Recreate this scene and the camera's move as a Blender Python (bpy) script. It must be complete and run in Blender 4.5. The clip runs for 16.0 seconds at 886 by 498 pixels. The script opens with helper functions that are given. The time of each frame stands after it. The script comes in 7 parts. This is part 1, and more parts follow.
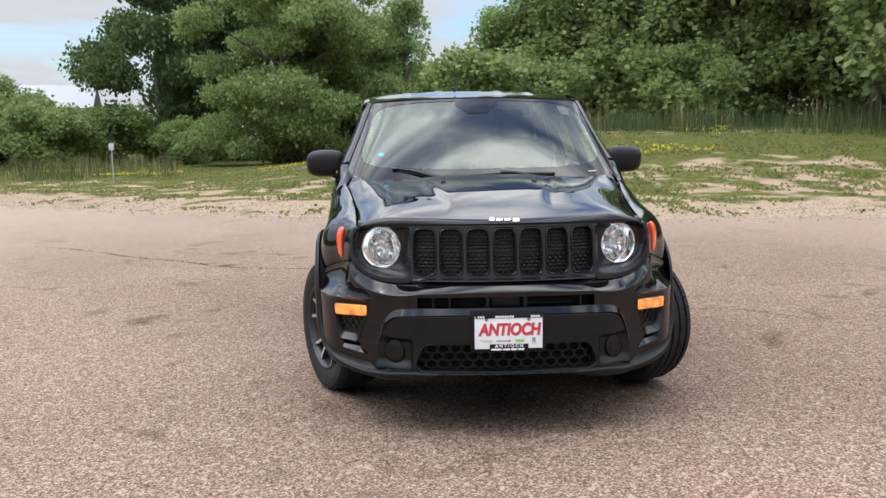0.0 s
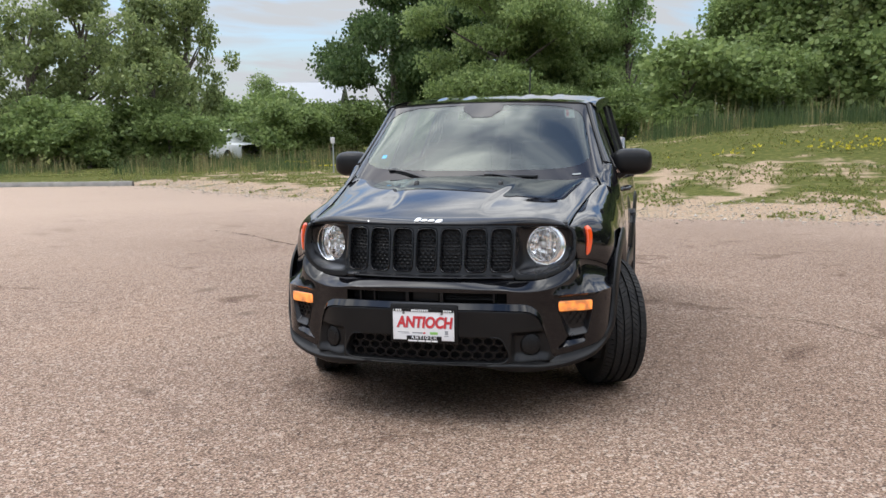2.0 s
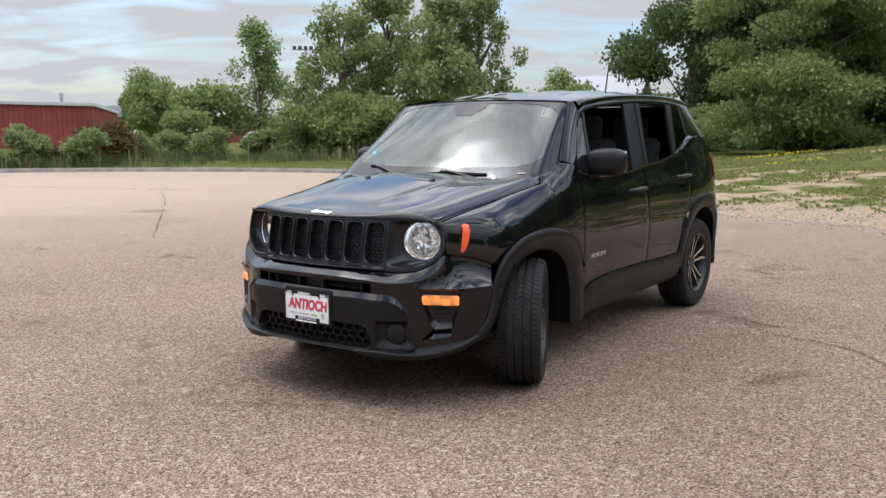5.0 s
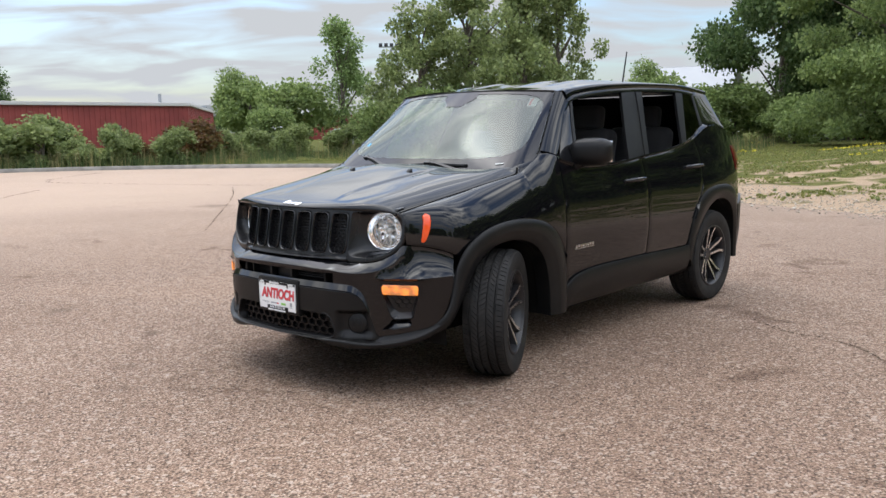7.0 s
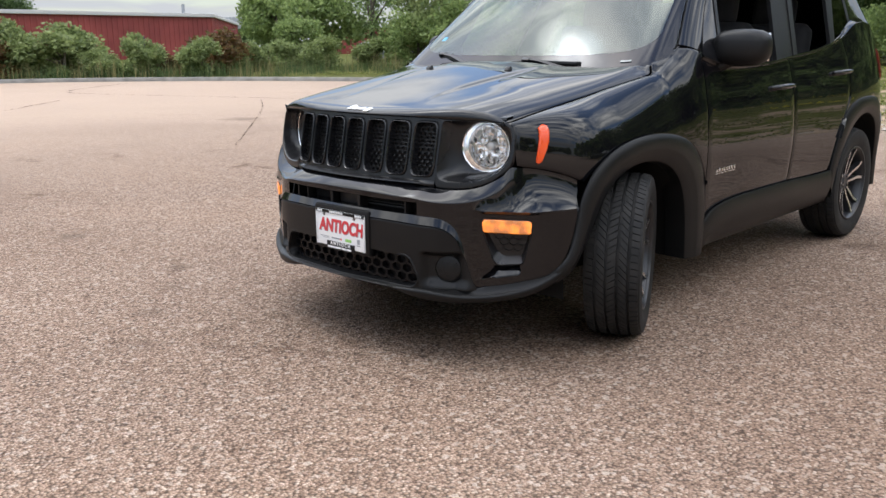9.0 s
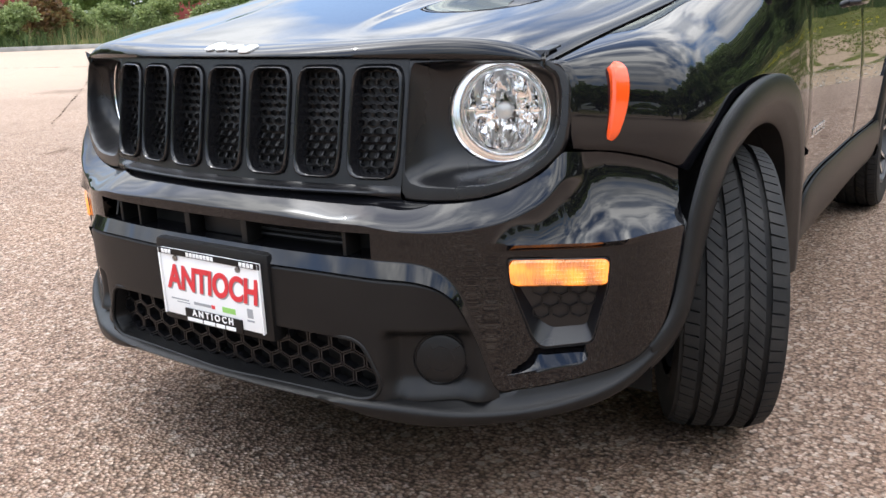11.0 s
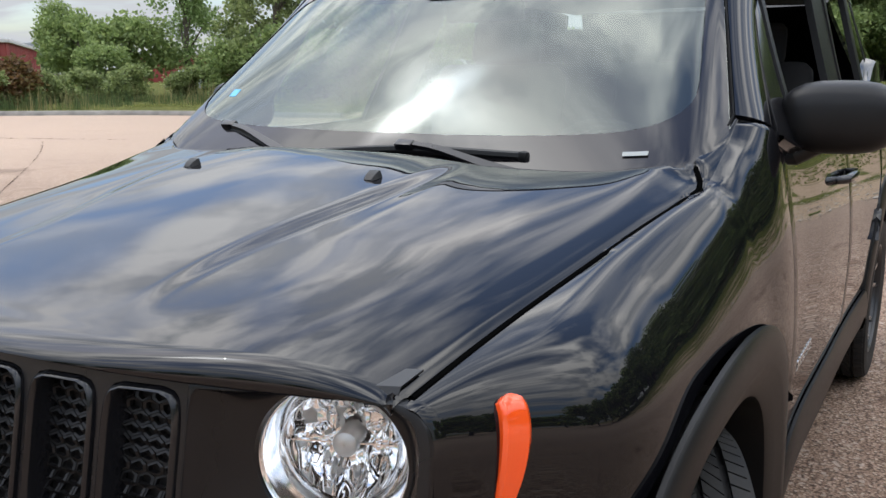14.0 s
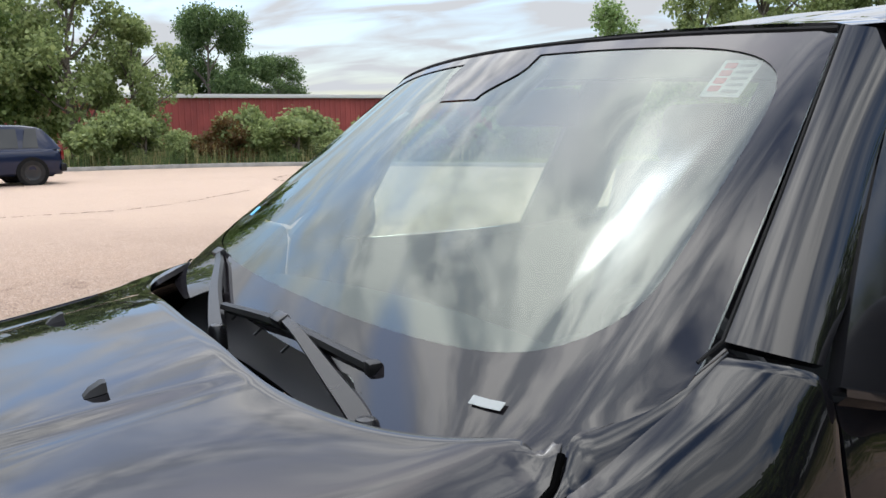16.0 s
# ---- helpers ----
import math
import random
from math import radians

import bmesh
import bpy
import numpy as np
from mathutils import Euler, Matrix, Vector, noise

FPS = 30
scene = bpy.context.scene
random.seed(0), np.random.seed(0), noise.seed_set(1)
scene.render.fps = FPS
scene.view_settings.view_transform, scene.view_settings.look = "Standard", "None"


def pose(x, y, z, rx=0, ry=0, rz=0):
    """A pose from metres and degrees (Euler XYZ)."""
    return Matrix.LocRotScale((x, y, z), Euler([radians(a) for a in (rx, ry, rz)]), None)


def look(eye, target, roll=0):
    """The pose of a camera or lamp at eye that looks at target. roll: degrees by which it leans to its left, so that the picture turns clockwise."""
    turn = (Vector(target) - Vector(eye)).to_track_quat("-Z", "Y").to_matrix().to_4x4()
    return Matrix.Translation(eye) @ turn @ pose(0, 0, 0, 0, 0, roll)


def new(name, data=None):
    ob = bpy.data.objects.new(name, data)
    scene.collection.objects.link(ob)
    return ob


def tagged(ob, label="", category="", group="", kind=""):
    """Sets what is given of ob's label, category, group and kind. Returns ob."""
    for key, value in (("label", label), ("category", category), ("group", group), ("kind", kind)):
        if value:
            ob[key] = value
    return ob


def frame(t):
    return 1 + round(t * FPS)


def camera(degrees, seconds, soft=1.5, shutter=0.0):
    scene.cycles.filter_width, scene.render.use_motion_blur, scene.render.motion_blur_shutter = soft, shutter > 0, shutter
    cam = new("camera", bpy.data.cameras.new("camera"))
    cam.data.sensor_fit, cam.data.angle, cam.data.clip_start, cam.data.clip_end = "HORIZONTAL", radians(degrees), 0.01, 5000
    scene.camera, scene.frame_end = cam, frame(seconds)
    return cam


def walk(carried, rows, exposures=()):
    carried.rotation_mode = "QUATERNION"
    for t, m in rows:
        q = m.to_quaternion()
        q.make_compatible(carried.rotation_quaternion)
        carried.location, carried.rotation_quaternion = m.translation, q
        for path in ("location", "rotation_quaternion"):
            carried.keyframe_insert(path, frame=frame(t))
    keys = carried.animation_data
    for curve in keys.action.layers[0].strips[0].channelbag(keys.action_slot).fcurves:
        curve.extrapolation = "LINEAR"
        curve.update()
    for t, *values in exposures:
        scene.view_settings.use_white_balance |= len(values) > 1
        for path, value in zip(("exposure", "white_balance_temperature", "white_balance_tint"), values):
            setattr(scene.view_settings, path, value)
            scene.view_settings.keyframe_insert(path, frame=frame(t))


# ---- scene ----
cam = camera(55.0, 16.0)
PATH = [
    (0, (-0.496, -4.543, 1.325), (-0.382, -2.562, 1.071), -0.8),
    (0.5, (-0.134, -4.585, 1.34), (-0.17, -2.6, 1.097), -0.8),
    (1, (0.245, -4.685, 1.364), (0.08, -2.707, 1.118), -0.3),
    (1.5, (0.601, -4.67, 1.357), (0.301, -2.709, 1.104), -0.4),
    (2, (0.995, -4.729, 1.374), (0.546, -2.798, 1.109), -0.9),
    (2.5, (1.34, -4.668, 1.357), (0.76, -2.773, 1.085), -0.6),
    (3, (1.731, -4.664, 1.368), (1.027, -2.811, 1.103), -0.6),
    (3.5, (2.093, -4.593, 1.379), (1.272, -2.788, 1.117), -0.9),
    (4, (2.409, -4.44, 1.387), (1.476, -2.692, 1.118), -1.0),
    (6.5, (3.583, -3.712, 1.356), (2.31, -2.193, 1.088), -0.4),
    (7, (3.576, -3.693, 1.348), (2.288, -2.189, 1.067), -1.1),
    (7.5, (3.505, -3.664, 1.336), (2.208, -2.18, 0.995), -0.6),
    (8, (3.217, -3.573, 1.302), (1.909, -2.115, 0.896), -0.1),
    (8.5, (2.935, -3.376, 1.261), (1.609, -1.949, 0.811), -0.1),
    (11, (1.332, -2.047, 1.042), (0.294, -0.431, 0.484), -2.2),
    (11.5, (1.18, -1.815, 1.013), (0.234, -0.16, 0.406), -1.9),
    (12, (1.065, -1.679, 0.994), (0.243, 0.038, 0.379), -1.7),
    (12.5, (1.022, -1.654, 0.996), (0.249, 0.087, 0.388), -1.2),
    (13, (0.99, -1.649, 1.011), (0.243, 0.106, 0.41), -1.0),
    (13.5, (1.042, -1.555, 1.109), (0.235, 0.205, 0.61), -1.3),
    (14, (1.169, -1.379, 1.302), (0.165, 0.302, 0.892), -0.4),
    (14.5, (1.178, -1.139, 1.355), (0.03, 0.464, 1.021), -0.5),
    (15, (1.204, -0.848, 1.392), (-0.1, 0.634, 1.073), -0.5),
    (15.5, (1.345, -0.549, 1.43), (-0.205, 0.674, 1.112), -0.5),
    (16, (1.379, -0.238, 1.439), (-0.327, 0.767, 1.15), -0.9),
]
walk(cam, [(t, look(eye, target, roll)) for t, eye, target, roll in PATH], [(0.0, 1.08), (3.5, 0.86), (7.0, 0.92), (8.5, 0.95), (11.0, 1.48), (12.5, 2.0), (13.0, 1.92), (13.5, 1.45), (14.0, 0.95), (14.5, 0.87), (16.0, 1.02)])

# ---- daylight ----
SUN_DIR = Vector((-0.49, -0.035, 0.87)).normalized()


def daylight():
    w = bpy.data.worlds.new("sky")
    scene.world = w
    w.use_nodes = True
    nt = w.node_tree
    nd, lk = nt.nodes, nt.links
    nd.clear()
    out = nd.new("ShaderNodeOutputWorld")
    bg = nd.new("ShaderNodeBackground")
    sky = nd.new("ShaderNodeTexSky")
    sky.sky_type, sky.sun_disc = "NISHITA", False
    sky.sun_elevation = math.asin(SUN_DIR.z)
    sky.sun_rotation = math.atan2(SUN_DIR.x, SUN_DIR.y)
    sky.dust_density, sky.ozone_density = 1.5, 1.2
    tc = nd.new("ShaderNodeTexCoord")
    sep = nd.new("ShaderNodeSeparateXYZ")
    lk.new(tc.outputs["Generated"], sep.inputs[0])
    # cloud deck: project the direction on a flat layer high above
    add = nd.new("ShaderNodeMath")
    add.operation, add.inputs[1].default_value = "ADD", 0.16
    mx = nd.new("ShaderNodeMath")
    mx.operation, mx.inputs[1].default_value = "MAXIMUM", 0.0
    lk.new(sep.outputs[2], mx.inputs[0])
    lk.new(mx.outputs[0], add.inputs[0])
    div = nd.new("ShaderNodeVectorMath")
    div.operation = "DIVIDE"
    comb = nd.new("ShaderNodeCombineXYZ")
    for i in range(3):
        lk.new(add.outputs[0], comb.inputs[i])
    lk.new(tc.outputs["Generated"], div.inputs[0])
    lk.new(comb.outputs[0], div.inputs[1])
    flat = nd.new("ShaderNodeVectorMath")
    flat.operation = "MULTIPLY"
    flat.inputs[1].default_value = (1, 1, 0)
    lk.new(div.outputs[0], flat.inputs[0])
    # the clouds lie in long streets
    street = nd.new("ShaderNodeMapping")
    street.vector_type = "TEXTURE"
    street.inputs["Rotation"].default_value = (0, 0, radians(STREET))
    street.inputs["Scale"].default_value = (1.5, 1, 1)
    lk.new(flat.outputs[0], street.inputs["Vector"])
    flat = street
    n1 = nd.new("ShaderNodeTexNoise")
    n1.inputs["Scale"].default_value, n1.inputs["Detail"].default_value = 2.8, 6
    n1.inputs["Roughness"].default_value, n1.inputs["Distortion"].default_value = 0.48, 0.5
    lk.new(flat.outputs[0], n1.inputs["Vector"])
    ramp = nd.new("ShaderNodeValToRGB")
    ramp.color_ramp.elements[0].position, ramp.color_ramp.elements[1].position = CLOUD[0], CLOUD[1]
    lk.new(n1.outputs[0], ramp.inputs[0])
    n2 = nd.new("ShaderNodeTexNoise")
    n2.inputs["Scale"].default_value, n2.inputs["Detail"].default_value = 5.5, 8
    n2.inputs["Roughness"].default_value, n2.inputs["Distortion"].default_value = 0.56, 0.3
    lk.new(flat.outputs[0], n2.inputs["Vector"])
    ramp2 = nd.new("ShaderNodeValToRGB")
    ramp2.color_ramp.elements[0].position, ramp2.color_ramp.elements[1].position = 0.42, 0.57
    ramp2.color_ramp.elements[0].color = (0.42, 0.45, 0.50, 1)
    ramp2.color_ramp.elements[1].color = (1, 1, 1, 1)
    lk.new(n2.outputs[0], ramp2.inputs[0])
    cl = nd.new("ShaderNodeVectorMath")
    cl.operation = "SCALE"
    # haze evens the deck out towards the horizon
    low = nd.new("ShaderNodeMapRange")
    low.inputs[1].default_value, low.inputs[2].default_value = 0.14, 0.6
    lk.new(sep.outputs[2], low.inputs[0])
    even = nd.new("ShaderNodeMix")
    even.data_type = "RGBA"
    even.inputs[6].default_value = (0.90, 0.94, 1.0, 1)
    lk.new(low.outputs[0], even.inputs[0])
    lk.new(ramp2.outputs[0], even.inputs[7])
    lk.new(even.outputs[2], cl.inputs[0])
    # the deck is brightest overhead and round the veiled sun
    dot = nd.new("ShaderNodeVectorMath")
    dot.operation = "DOT_PRODUCT"
    dot.inputs[1].default_value = SUN_DIR
    lk.new(tc.outputs["Generated"], dot.inputs[0])
    pos = nd.new("ShaderNodeMath")
    pos.operation, pos.inputs[1].default_value = "MAXIMUM", 0.0
    lk.new(dot.outputs["Value"], pos.inputs[0])
    high = nd.new("ShaderNodeMapRange")
    high.inputs[1].default_value, high.inputs[2].default_value = 0.15, 1.0
    lk.new(sep.outputs[2], high.inputs[0])
    total = None
    for k, (amount, power) in enumerate(GLOW):
        pw = nd.new("ShaderNodeMath")
        pw.operation, pw.inputs[1].default_value = "POWER", power
        lk.new((high if k == 0 else pos).outputs[0], pw.inputs[0])
        gain = nd.new("ShaderNodeMath")
        gain.operation = "MULTIPLY_ADD"
        gain.inputs[1].default_value, gain.inputs[2].default_value = CLOUD[2] * amount, CLOUD[2]
        lk.new(pw.outputs[0], gain.inputs[0])
        if total:
            lk.new(total.outputs[0], gain.inputs[2])
        total = gain
    # a long thin place in the deck, through which the sun shines
    gap = nd.new("ShaderNodeMapping")
    gap.vector_type = "TEXTURE"
    down = SUN_DIR.z + 0.16
    gap.inputs["Location"].default_value = (SUN_DIR.x / down, SUN_DIR.y / down, 0)
    gap.inputs["Rotation"].default_value = (0, 0, radians(STREET))
    gap.inputs["Scale"].default_value = (0.23, 0.045, 1)
    lk.new(street.inputs["Vector"].links[0].from_socket, gap.inputs["Vector"])
    ragged = nd.new("ShaderNodeVectorMath")
    ragged.operation = "MULTIPLY_ADD"
    ragged.inputs[1].default_value, ragged.inputs[2].default_value = (1.2, 1.2, 0), (-0.6, -0.6, 0)
    n3 = nd.new("ShaderNodeTexNoise")
    n3.inputs["Scale"].default_value, n3.inputs["Detail"].default_value = 7.0, 2
    lk.new(flat.outputs[0], n3.inputs["Vector"])
    lk.new(n3.outputs["Color"], ragged.inputs[0])
    shift = nd.new("ShaderNodeVectorMath")
    shift.operation = "ADD"
    lk.new(gap.outputs[0], shift.inputs[0])
    lk.new(ragged.outputs[0], shift.inputs[1])
    away = nd.new("ShaderNodeVectorMath")
    away.operation = "LENGTH"
    lk.new(shift.outputs[0], away.inputs[0])
    near = nd.new("ShaderNodeMapRange")
    near.interpolation_type = "SMOOTHSTEP"
    near.inputs[1].default_value, near.inputs[2].default_value = 1.0, 0.0
    lk.new(away.outputs["Value"], near.inputs[0])
    shine = nd.new("ShaderNodeMath")
    shine.operation = "MULTIPLY_ADD"
    shine.inputs[1].default_value = CLOUD[2] * GAP
    lk.new(near.outputs[0], shine.inputs[0])
    lk.new(total.outputs[0], shine.inputs[2])
    total = shine
    lk.new(total.outputs[0], cl.inputs["Scale"])
    mix = nd.new("ShaderNodeMix")
    mix.data_type = "RGBA"
    lk.new(ramp.outputs[0], mix.inputs[0])
    blue = nd.new("ShaderNodeVectorMath")
    blue.operation = "SCALE"
    rise = nd.new("ShaderNodeMapRange")
    rise.inputs[1].default_value, rise.inputs[2].default_value = 0.0, 0.5
    rise.inputs[3].default_value, rise.inputs[4].default_value = 0.46, 1.1
    lk.new(sep.outputs[2], rise.inputs[0])
    lk.new(rise.outputs[0], blue.inputs["Scale"])
    tint = nd.new("ShaderNodeVectorMath")
    tint.operation = "MULTIPLY"
    tint.inputs[1].default_value = (0.95, 1.0, 1.06)
    lk.new(sky.outputs[0], tint.inputs[0])
    lk.new(tint.outputs[0], blue.inputs[0])
    lk.new(blue.outputs[0], mix.inputs[6])
    lk.new(cl.outputs[0], mix.inputs[7])
    lk.new(mix.outputs[2], bg.inputs[0])
    bg.inputs[1].default_value = SKY
    lk.new(bg.outputs[0], out.inputs[0])
    s = bpy.data.lights.new("sun", "SUN")
    s.energy, s.angle, s.color = SUN, radians(SUN_ANGLE), (1.0, 0.955, 0.89)
    so = new("sun", s)
    so.matrix_world = look(SUN_DIR * 100, (0, 0, 0))


GLOW = ((7.6, 1.05), (14.0, 260.0))
STREET, GAP = 38.0, 22.0
CLOUD = (0.37, 0.57, 2.4)
SKY, SUN, SUN_ANGLE = 0.15, 0.08, 0.5
daylight()


# ---- materials ----
def mat(name, base, rough=0.5, metal=0.0, **more):
    m = bpy.data.materials.new(name)
    m.use_nodes = True
    b = m.node_tree.nodes["Principled BSDF"]
    b.inputs["Base Color"].default_value = (*base, 1)
    b.inputs["Roughness"].default_value = rough
    b.inputs["Metallic"].default_value = metal
    for k, v in more.items():
        b.inputs[k.replace("_", " ")].default_value = v
    return m


def tex(m, kind, scale, detail=4, space="Object", **more):
    nd, lk = m.node_tree.nodes, m.node_tree.links
    tc = nd.get("tc") or nd.new("ShaderNodeTexCoord")
    tc.name = "tc"
    t = nd.new("ShaderNodeTex" + kind)
    t.inputs["Scale"].default_value = scale
    if kind == "Noise":
        t.inputs["Detail"].default_value = detail
    for k, v in more.items():
        t.inputs[k].default_value = v
    if space == "World":
        g = nd.new("ShaderNodeNewGeometry")
        lk.new(g.outputs["Position"], t.inputs["Vector"])
    else:
        lk.new(tc.outputs[space], t.inputs["Vector"])
    return t


def ramp(m, src, *stops):
    nd, lk = m.node_tree.nodes, m.node_tree.links
    r = nd.new("ShaderNodeValToRGB")
    e = r.color_ramp.elements
    while len(e) < len(stops):
        e.new(0.5)
    for el, (p, c) in zip(e, stops):
        el.position = p
        el.color = (*c, 1) if isinstance(c, tuple) else (c, c, c, 1)
    lk.new(src, r.inputs[0])
    return r.outputs[0]


def blend(m, fac, a, b, mode="MIX"):
    nd, lk = m.node_tree.nodes, m.node_tree.links
    x = nd.new("ShaderNodeMix")
    x.data_type, x.blend_type = "RGBA", mode
    for sock, v in ((x.inputs[0], fac), (x.inputs[6], a), (x.inputs[7], b)):
        if isinstance(v, (int, float)):
            sock.default_value = v
        elif isinstance(v, tuple):
            sock.default_value = (*v, 1)
        else:
            lk.new(v, sock)
    return x.outputs[2]


def put_in(m, key, src):
    m.node_tree.links.new(src, m.node_tree.nodes["Principled BSDF"].inputs[key])


def bump(m, src, strength, dist):
    nd, lk = m.node_tree.nodes, m.node_tree.links
    b = nd.new("ShaderNodeBump")
    b.inputs["Strength"].default_value, b.inputs["Distance"].default_value = strength, dist
    lk.new(src, b.inputs["Height"])
    bs = nd["Principled BSDF"]
    if bs.inputs["Normal"].is_linked:
        lk.new(bs.inputs["Normal"].links[0].from_socket, b.inputs["Normal"])
    lk.new(b.outputs[0], bs.inputs["Normal"])


def random_tint(m, *stops):
    """Colour that differs from island to island."""
    nd = m.node_tree.nodes
    g = nd.new("ShaderNodeNewGeometry")
    return ramp(m, g.outputs["Random Per Island"], *stops)


PAINT = mat("black_paint", (0.004, 0.004, 0.005), 0.5, 0.0, Coat_Weight=1.0, Coat_Roughness=0.015, Coat_IOR=1.47, Specular_IOR_Level=0.0)
t = tex(PAINT, "Noise", 9, 5)
put_in(PAINT, "Coat Roughness", ramp(PAINT, t.outputs[0], (0.4, 0.008), (0.75, 0.03)))
GLOSS = mat("gloss_black_plastic", (0.008, 0.008, 0.009), 0.12)
t = tex(GLOSS, "Noise", 30, 4)
put_in(GLOSS, "Roughness", ramp(GLOSS, t.outputs[0], (0.35, 0.08), (0.7, 0.17)))
MATTE = mat("grained_black_plastic", (0.008, 0.008, 0.009), 0.40, 0.0, Specular_IOR_Level=0.26)
t = tex(MATTE, "Noise", 900, 2)
bump(MATTE, t.outputs[0], 0.25, 0.0006)
t = tex(MATTE, "Noise", 6, 5)
put_in(MATTE, "Base Color", ramp(MATTE, t.outputs[0], (0.3, (0.004, 0.004, 0.0045)), (0.75, (0.009, 0.0088, 0.0085))))
SATIN = mat("satin_black_plastic", (0.006, 0.006, 0.007), 0.27, 0.0, Specular_IOR_Level=0.42)
t = tex(SATIN, "Noise", 500, 2)
bump(SATIN, t.outputs[0], 0.1, 0.0004)
t = tex(SATIN, "Noise", 5, 4)
put_in(SATIN, "Roughness", ramp(SATIN, t.outputs[0], (0.3, 0.24), (0.75, 0.34)))
DEEP = mat("unlit_black", (0.006, 0.006, 0.006), 0.8, 0.0, Specular_IOR_Level=0.2)
# lightless black that stands for the shade inside the hood seams
GAP_SHADE = mat("gap_shade_black", (0.002, 0.002, 0.002), 1.0, 0.0, Specular_IOR_Level=0.0)
RUBBER = mat("tyre_rubber", (0.022, 0.021, 0.020), 0.72, 0.0, Specular_IOR_Level=0.3)
t = tex(RUBBER, "Noise", 14, 6)
put_in(RUBBER, "Base Color", ramp(RUBBER, t.outputs[0], (0.3, (0.009, 0.009, 0.009)), (0.75, (0.026, 0.024, 0.022))))
t = tex(RUBBER, "Noise", 260, 3)
bump(RUBBER, t.outputs[0], 0.3, 0.001)
ALLOY = mat("machined_alloy", (0.68, 0.69, 0.70), 0.32, 1.0)
t = tex(ALLOY, "Noise", 160, 3)
put_in(ALLOY, "Roughness", ramp(ALLOY, t.outputs[0], (0.3, 0.18), (0.7, 0.34)))
POCKET = mat("dark_grey_rim_paint", (0.02, 0.02, 0.022), 0.35)
STEEL = mat("brake_steel", (0.25, 0.24, 0.23), 0.4, 1.0)
CHROME = mat("chrome", (0.93, 0.93, 0.93), 0.10, 1.0)
REFLECTOR = mat("lamp_reflector", (0.95, 0.95, 0.95), 0.07, 1.0)
SHIELD = mat("satin_bulb_shield", (0.62, 0.62, 0.60), 0.35, 0.6)
LENS = mat("clear_lamp_lens", (1, 1, 1), 0.0, 0.0, Transmission_Weight=1.0, IOR=1.3)


def pane(name, tint, ior):
    """Outer face of a laminated screen: gloss over a tinted see-through body."""
    m = mat(name, (1, 1, 1), 0.0)
    nd, lk = m.node_tree.nodes, m.node_tree.links
    clear, gloss = nd.new("ShaderNodeBsdfTransparent"), nd.new("ShaderNodeBsdfAnisotropic")
    clear.inputs[0].default_value = (*tint, 1)
    gloss.inputs["Color"].default_value = (0.93, 1, 0.95, 1)
    gloss.inputs["Roughness"].default_value = 0.0
    fr, mx = nd.new("ShaderNodeFresnel"), nd.new("ShaderNodeMixShader")
    fr.inputs[0].default_value = ior
    lk.new(fr.outputs[0], mx.inputs[0])
    lk.new(clear.outputs[0], mx.inputs[1])
    lk.new(gloss.outputs[0], mx.inputs[2])
    lk.new(mx.outputs[0], nd["Material Output"].inputs[0])
    return m


SCREEN = pane("windscreen_glass", (0.40, 0.47, 0.43), 1.80)
SCREEN_BACK = pane("windscreen_inner_face", (0.98, 0.98, 0.98), 1.02)
PAPER = mat("paper_behind_glass", (0.80, 0.82, 0.80), 0.12)
TAG = mat("pale_tag_film", (0.26, 0.28, 0.27), 0.3)
FRIT = mat("black_glass_edge", (0.010, 0.009, 0.010), 0.02, 0.0, IOR=1.5)
PALE_GLASS = mat("clear_side_glass", (0.80, 0.90, 0.82), 0.0, 0.0, Transmission_Weight=1.0, IOR=1.4)
TINT = mat("tinted_glass", (0.02, 0.025, 0.022), 0.0, 0.0, Transmission_Weight=1.0, IOR=1.16)
AMBER_LIT = mat("lit_amber_lens", (0.72, 0.26, 0.09), 0.15, 0.0, Emission_Color=(1.0, 0.25, 0.01, 1), Emission_Strength=0.10, Coat_Weight=0.6)
t = tex(AMBER_LIT, "Noise", 22, 2)
put_in(AMBER_LIT, "Emission Strength", ramp(AMBER_LIT, t.outputs[0], (0.42, 0.04), (0.66, 0.55)))
t = tex(AMBER_LIT, "Wave", 60, 2)
bump(AMBER_LIT, t.outputs[0], 0.5, 0.002)
MARKER = mat("orange_marker_lens", (0.85, 0.085, 0.01), 0.12, 0.0, Coat_Weight=0.8)
RED_LENS = mat("red_tail_lens", (0.12, 0.008, 0.008), 0.1)
WHITE = mat("white_print", (0.80, 0.80, 0.79), 0.4)
RED = mat("red_print", (0.62, 0.03, 0.04), 0.4)
GREY_INK = mat("grey_print", (0.30, 0.31, 0.32), 0.5)
GREEN_INK = mat("green_print", (0.25, 0.50, 0.12), 0.5)
BLUE_INK = mat("blue_sticker", (0.10, 0.42, 0.68), 0.5)
CLOTH = mat("dark_seat_cloth", (0.025, 0.025, 0.027), 0.9)
t = tex(CLOTH, "Noise", 300, 3)
bump(CLOTH, t.outputs[0], 0.4, 0.001)
DASH = mat("dark_dashboard", (0.03, 0.03, 0.032), 0.65)
HEADLINER = mat("grey_headliner", (0.30, 0.30, 0.29), 0.9)


# ---- mesh helpers ----
def mesh(name, verts, faces, material, sharp=38):
    me = bpy.data.meshes.new(name)
    me.from_pydata([tuple(v) for v in verts], [], faces)
    me.materials.append(material)
    me.polygons.foreach_set("use_smooth", [True] * len(me.polygons))
    me.update()
    if sharp:
        me.set_sharp_from_angle(angle=radians(sharp))
    return me


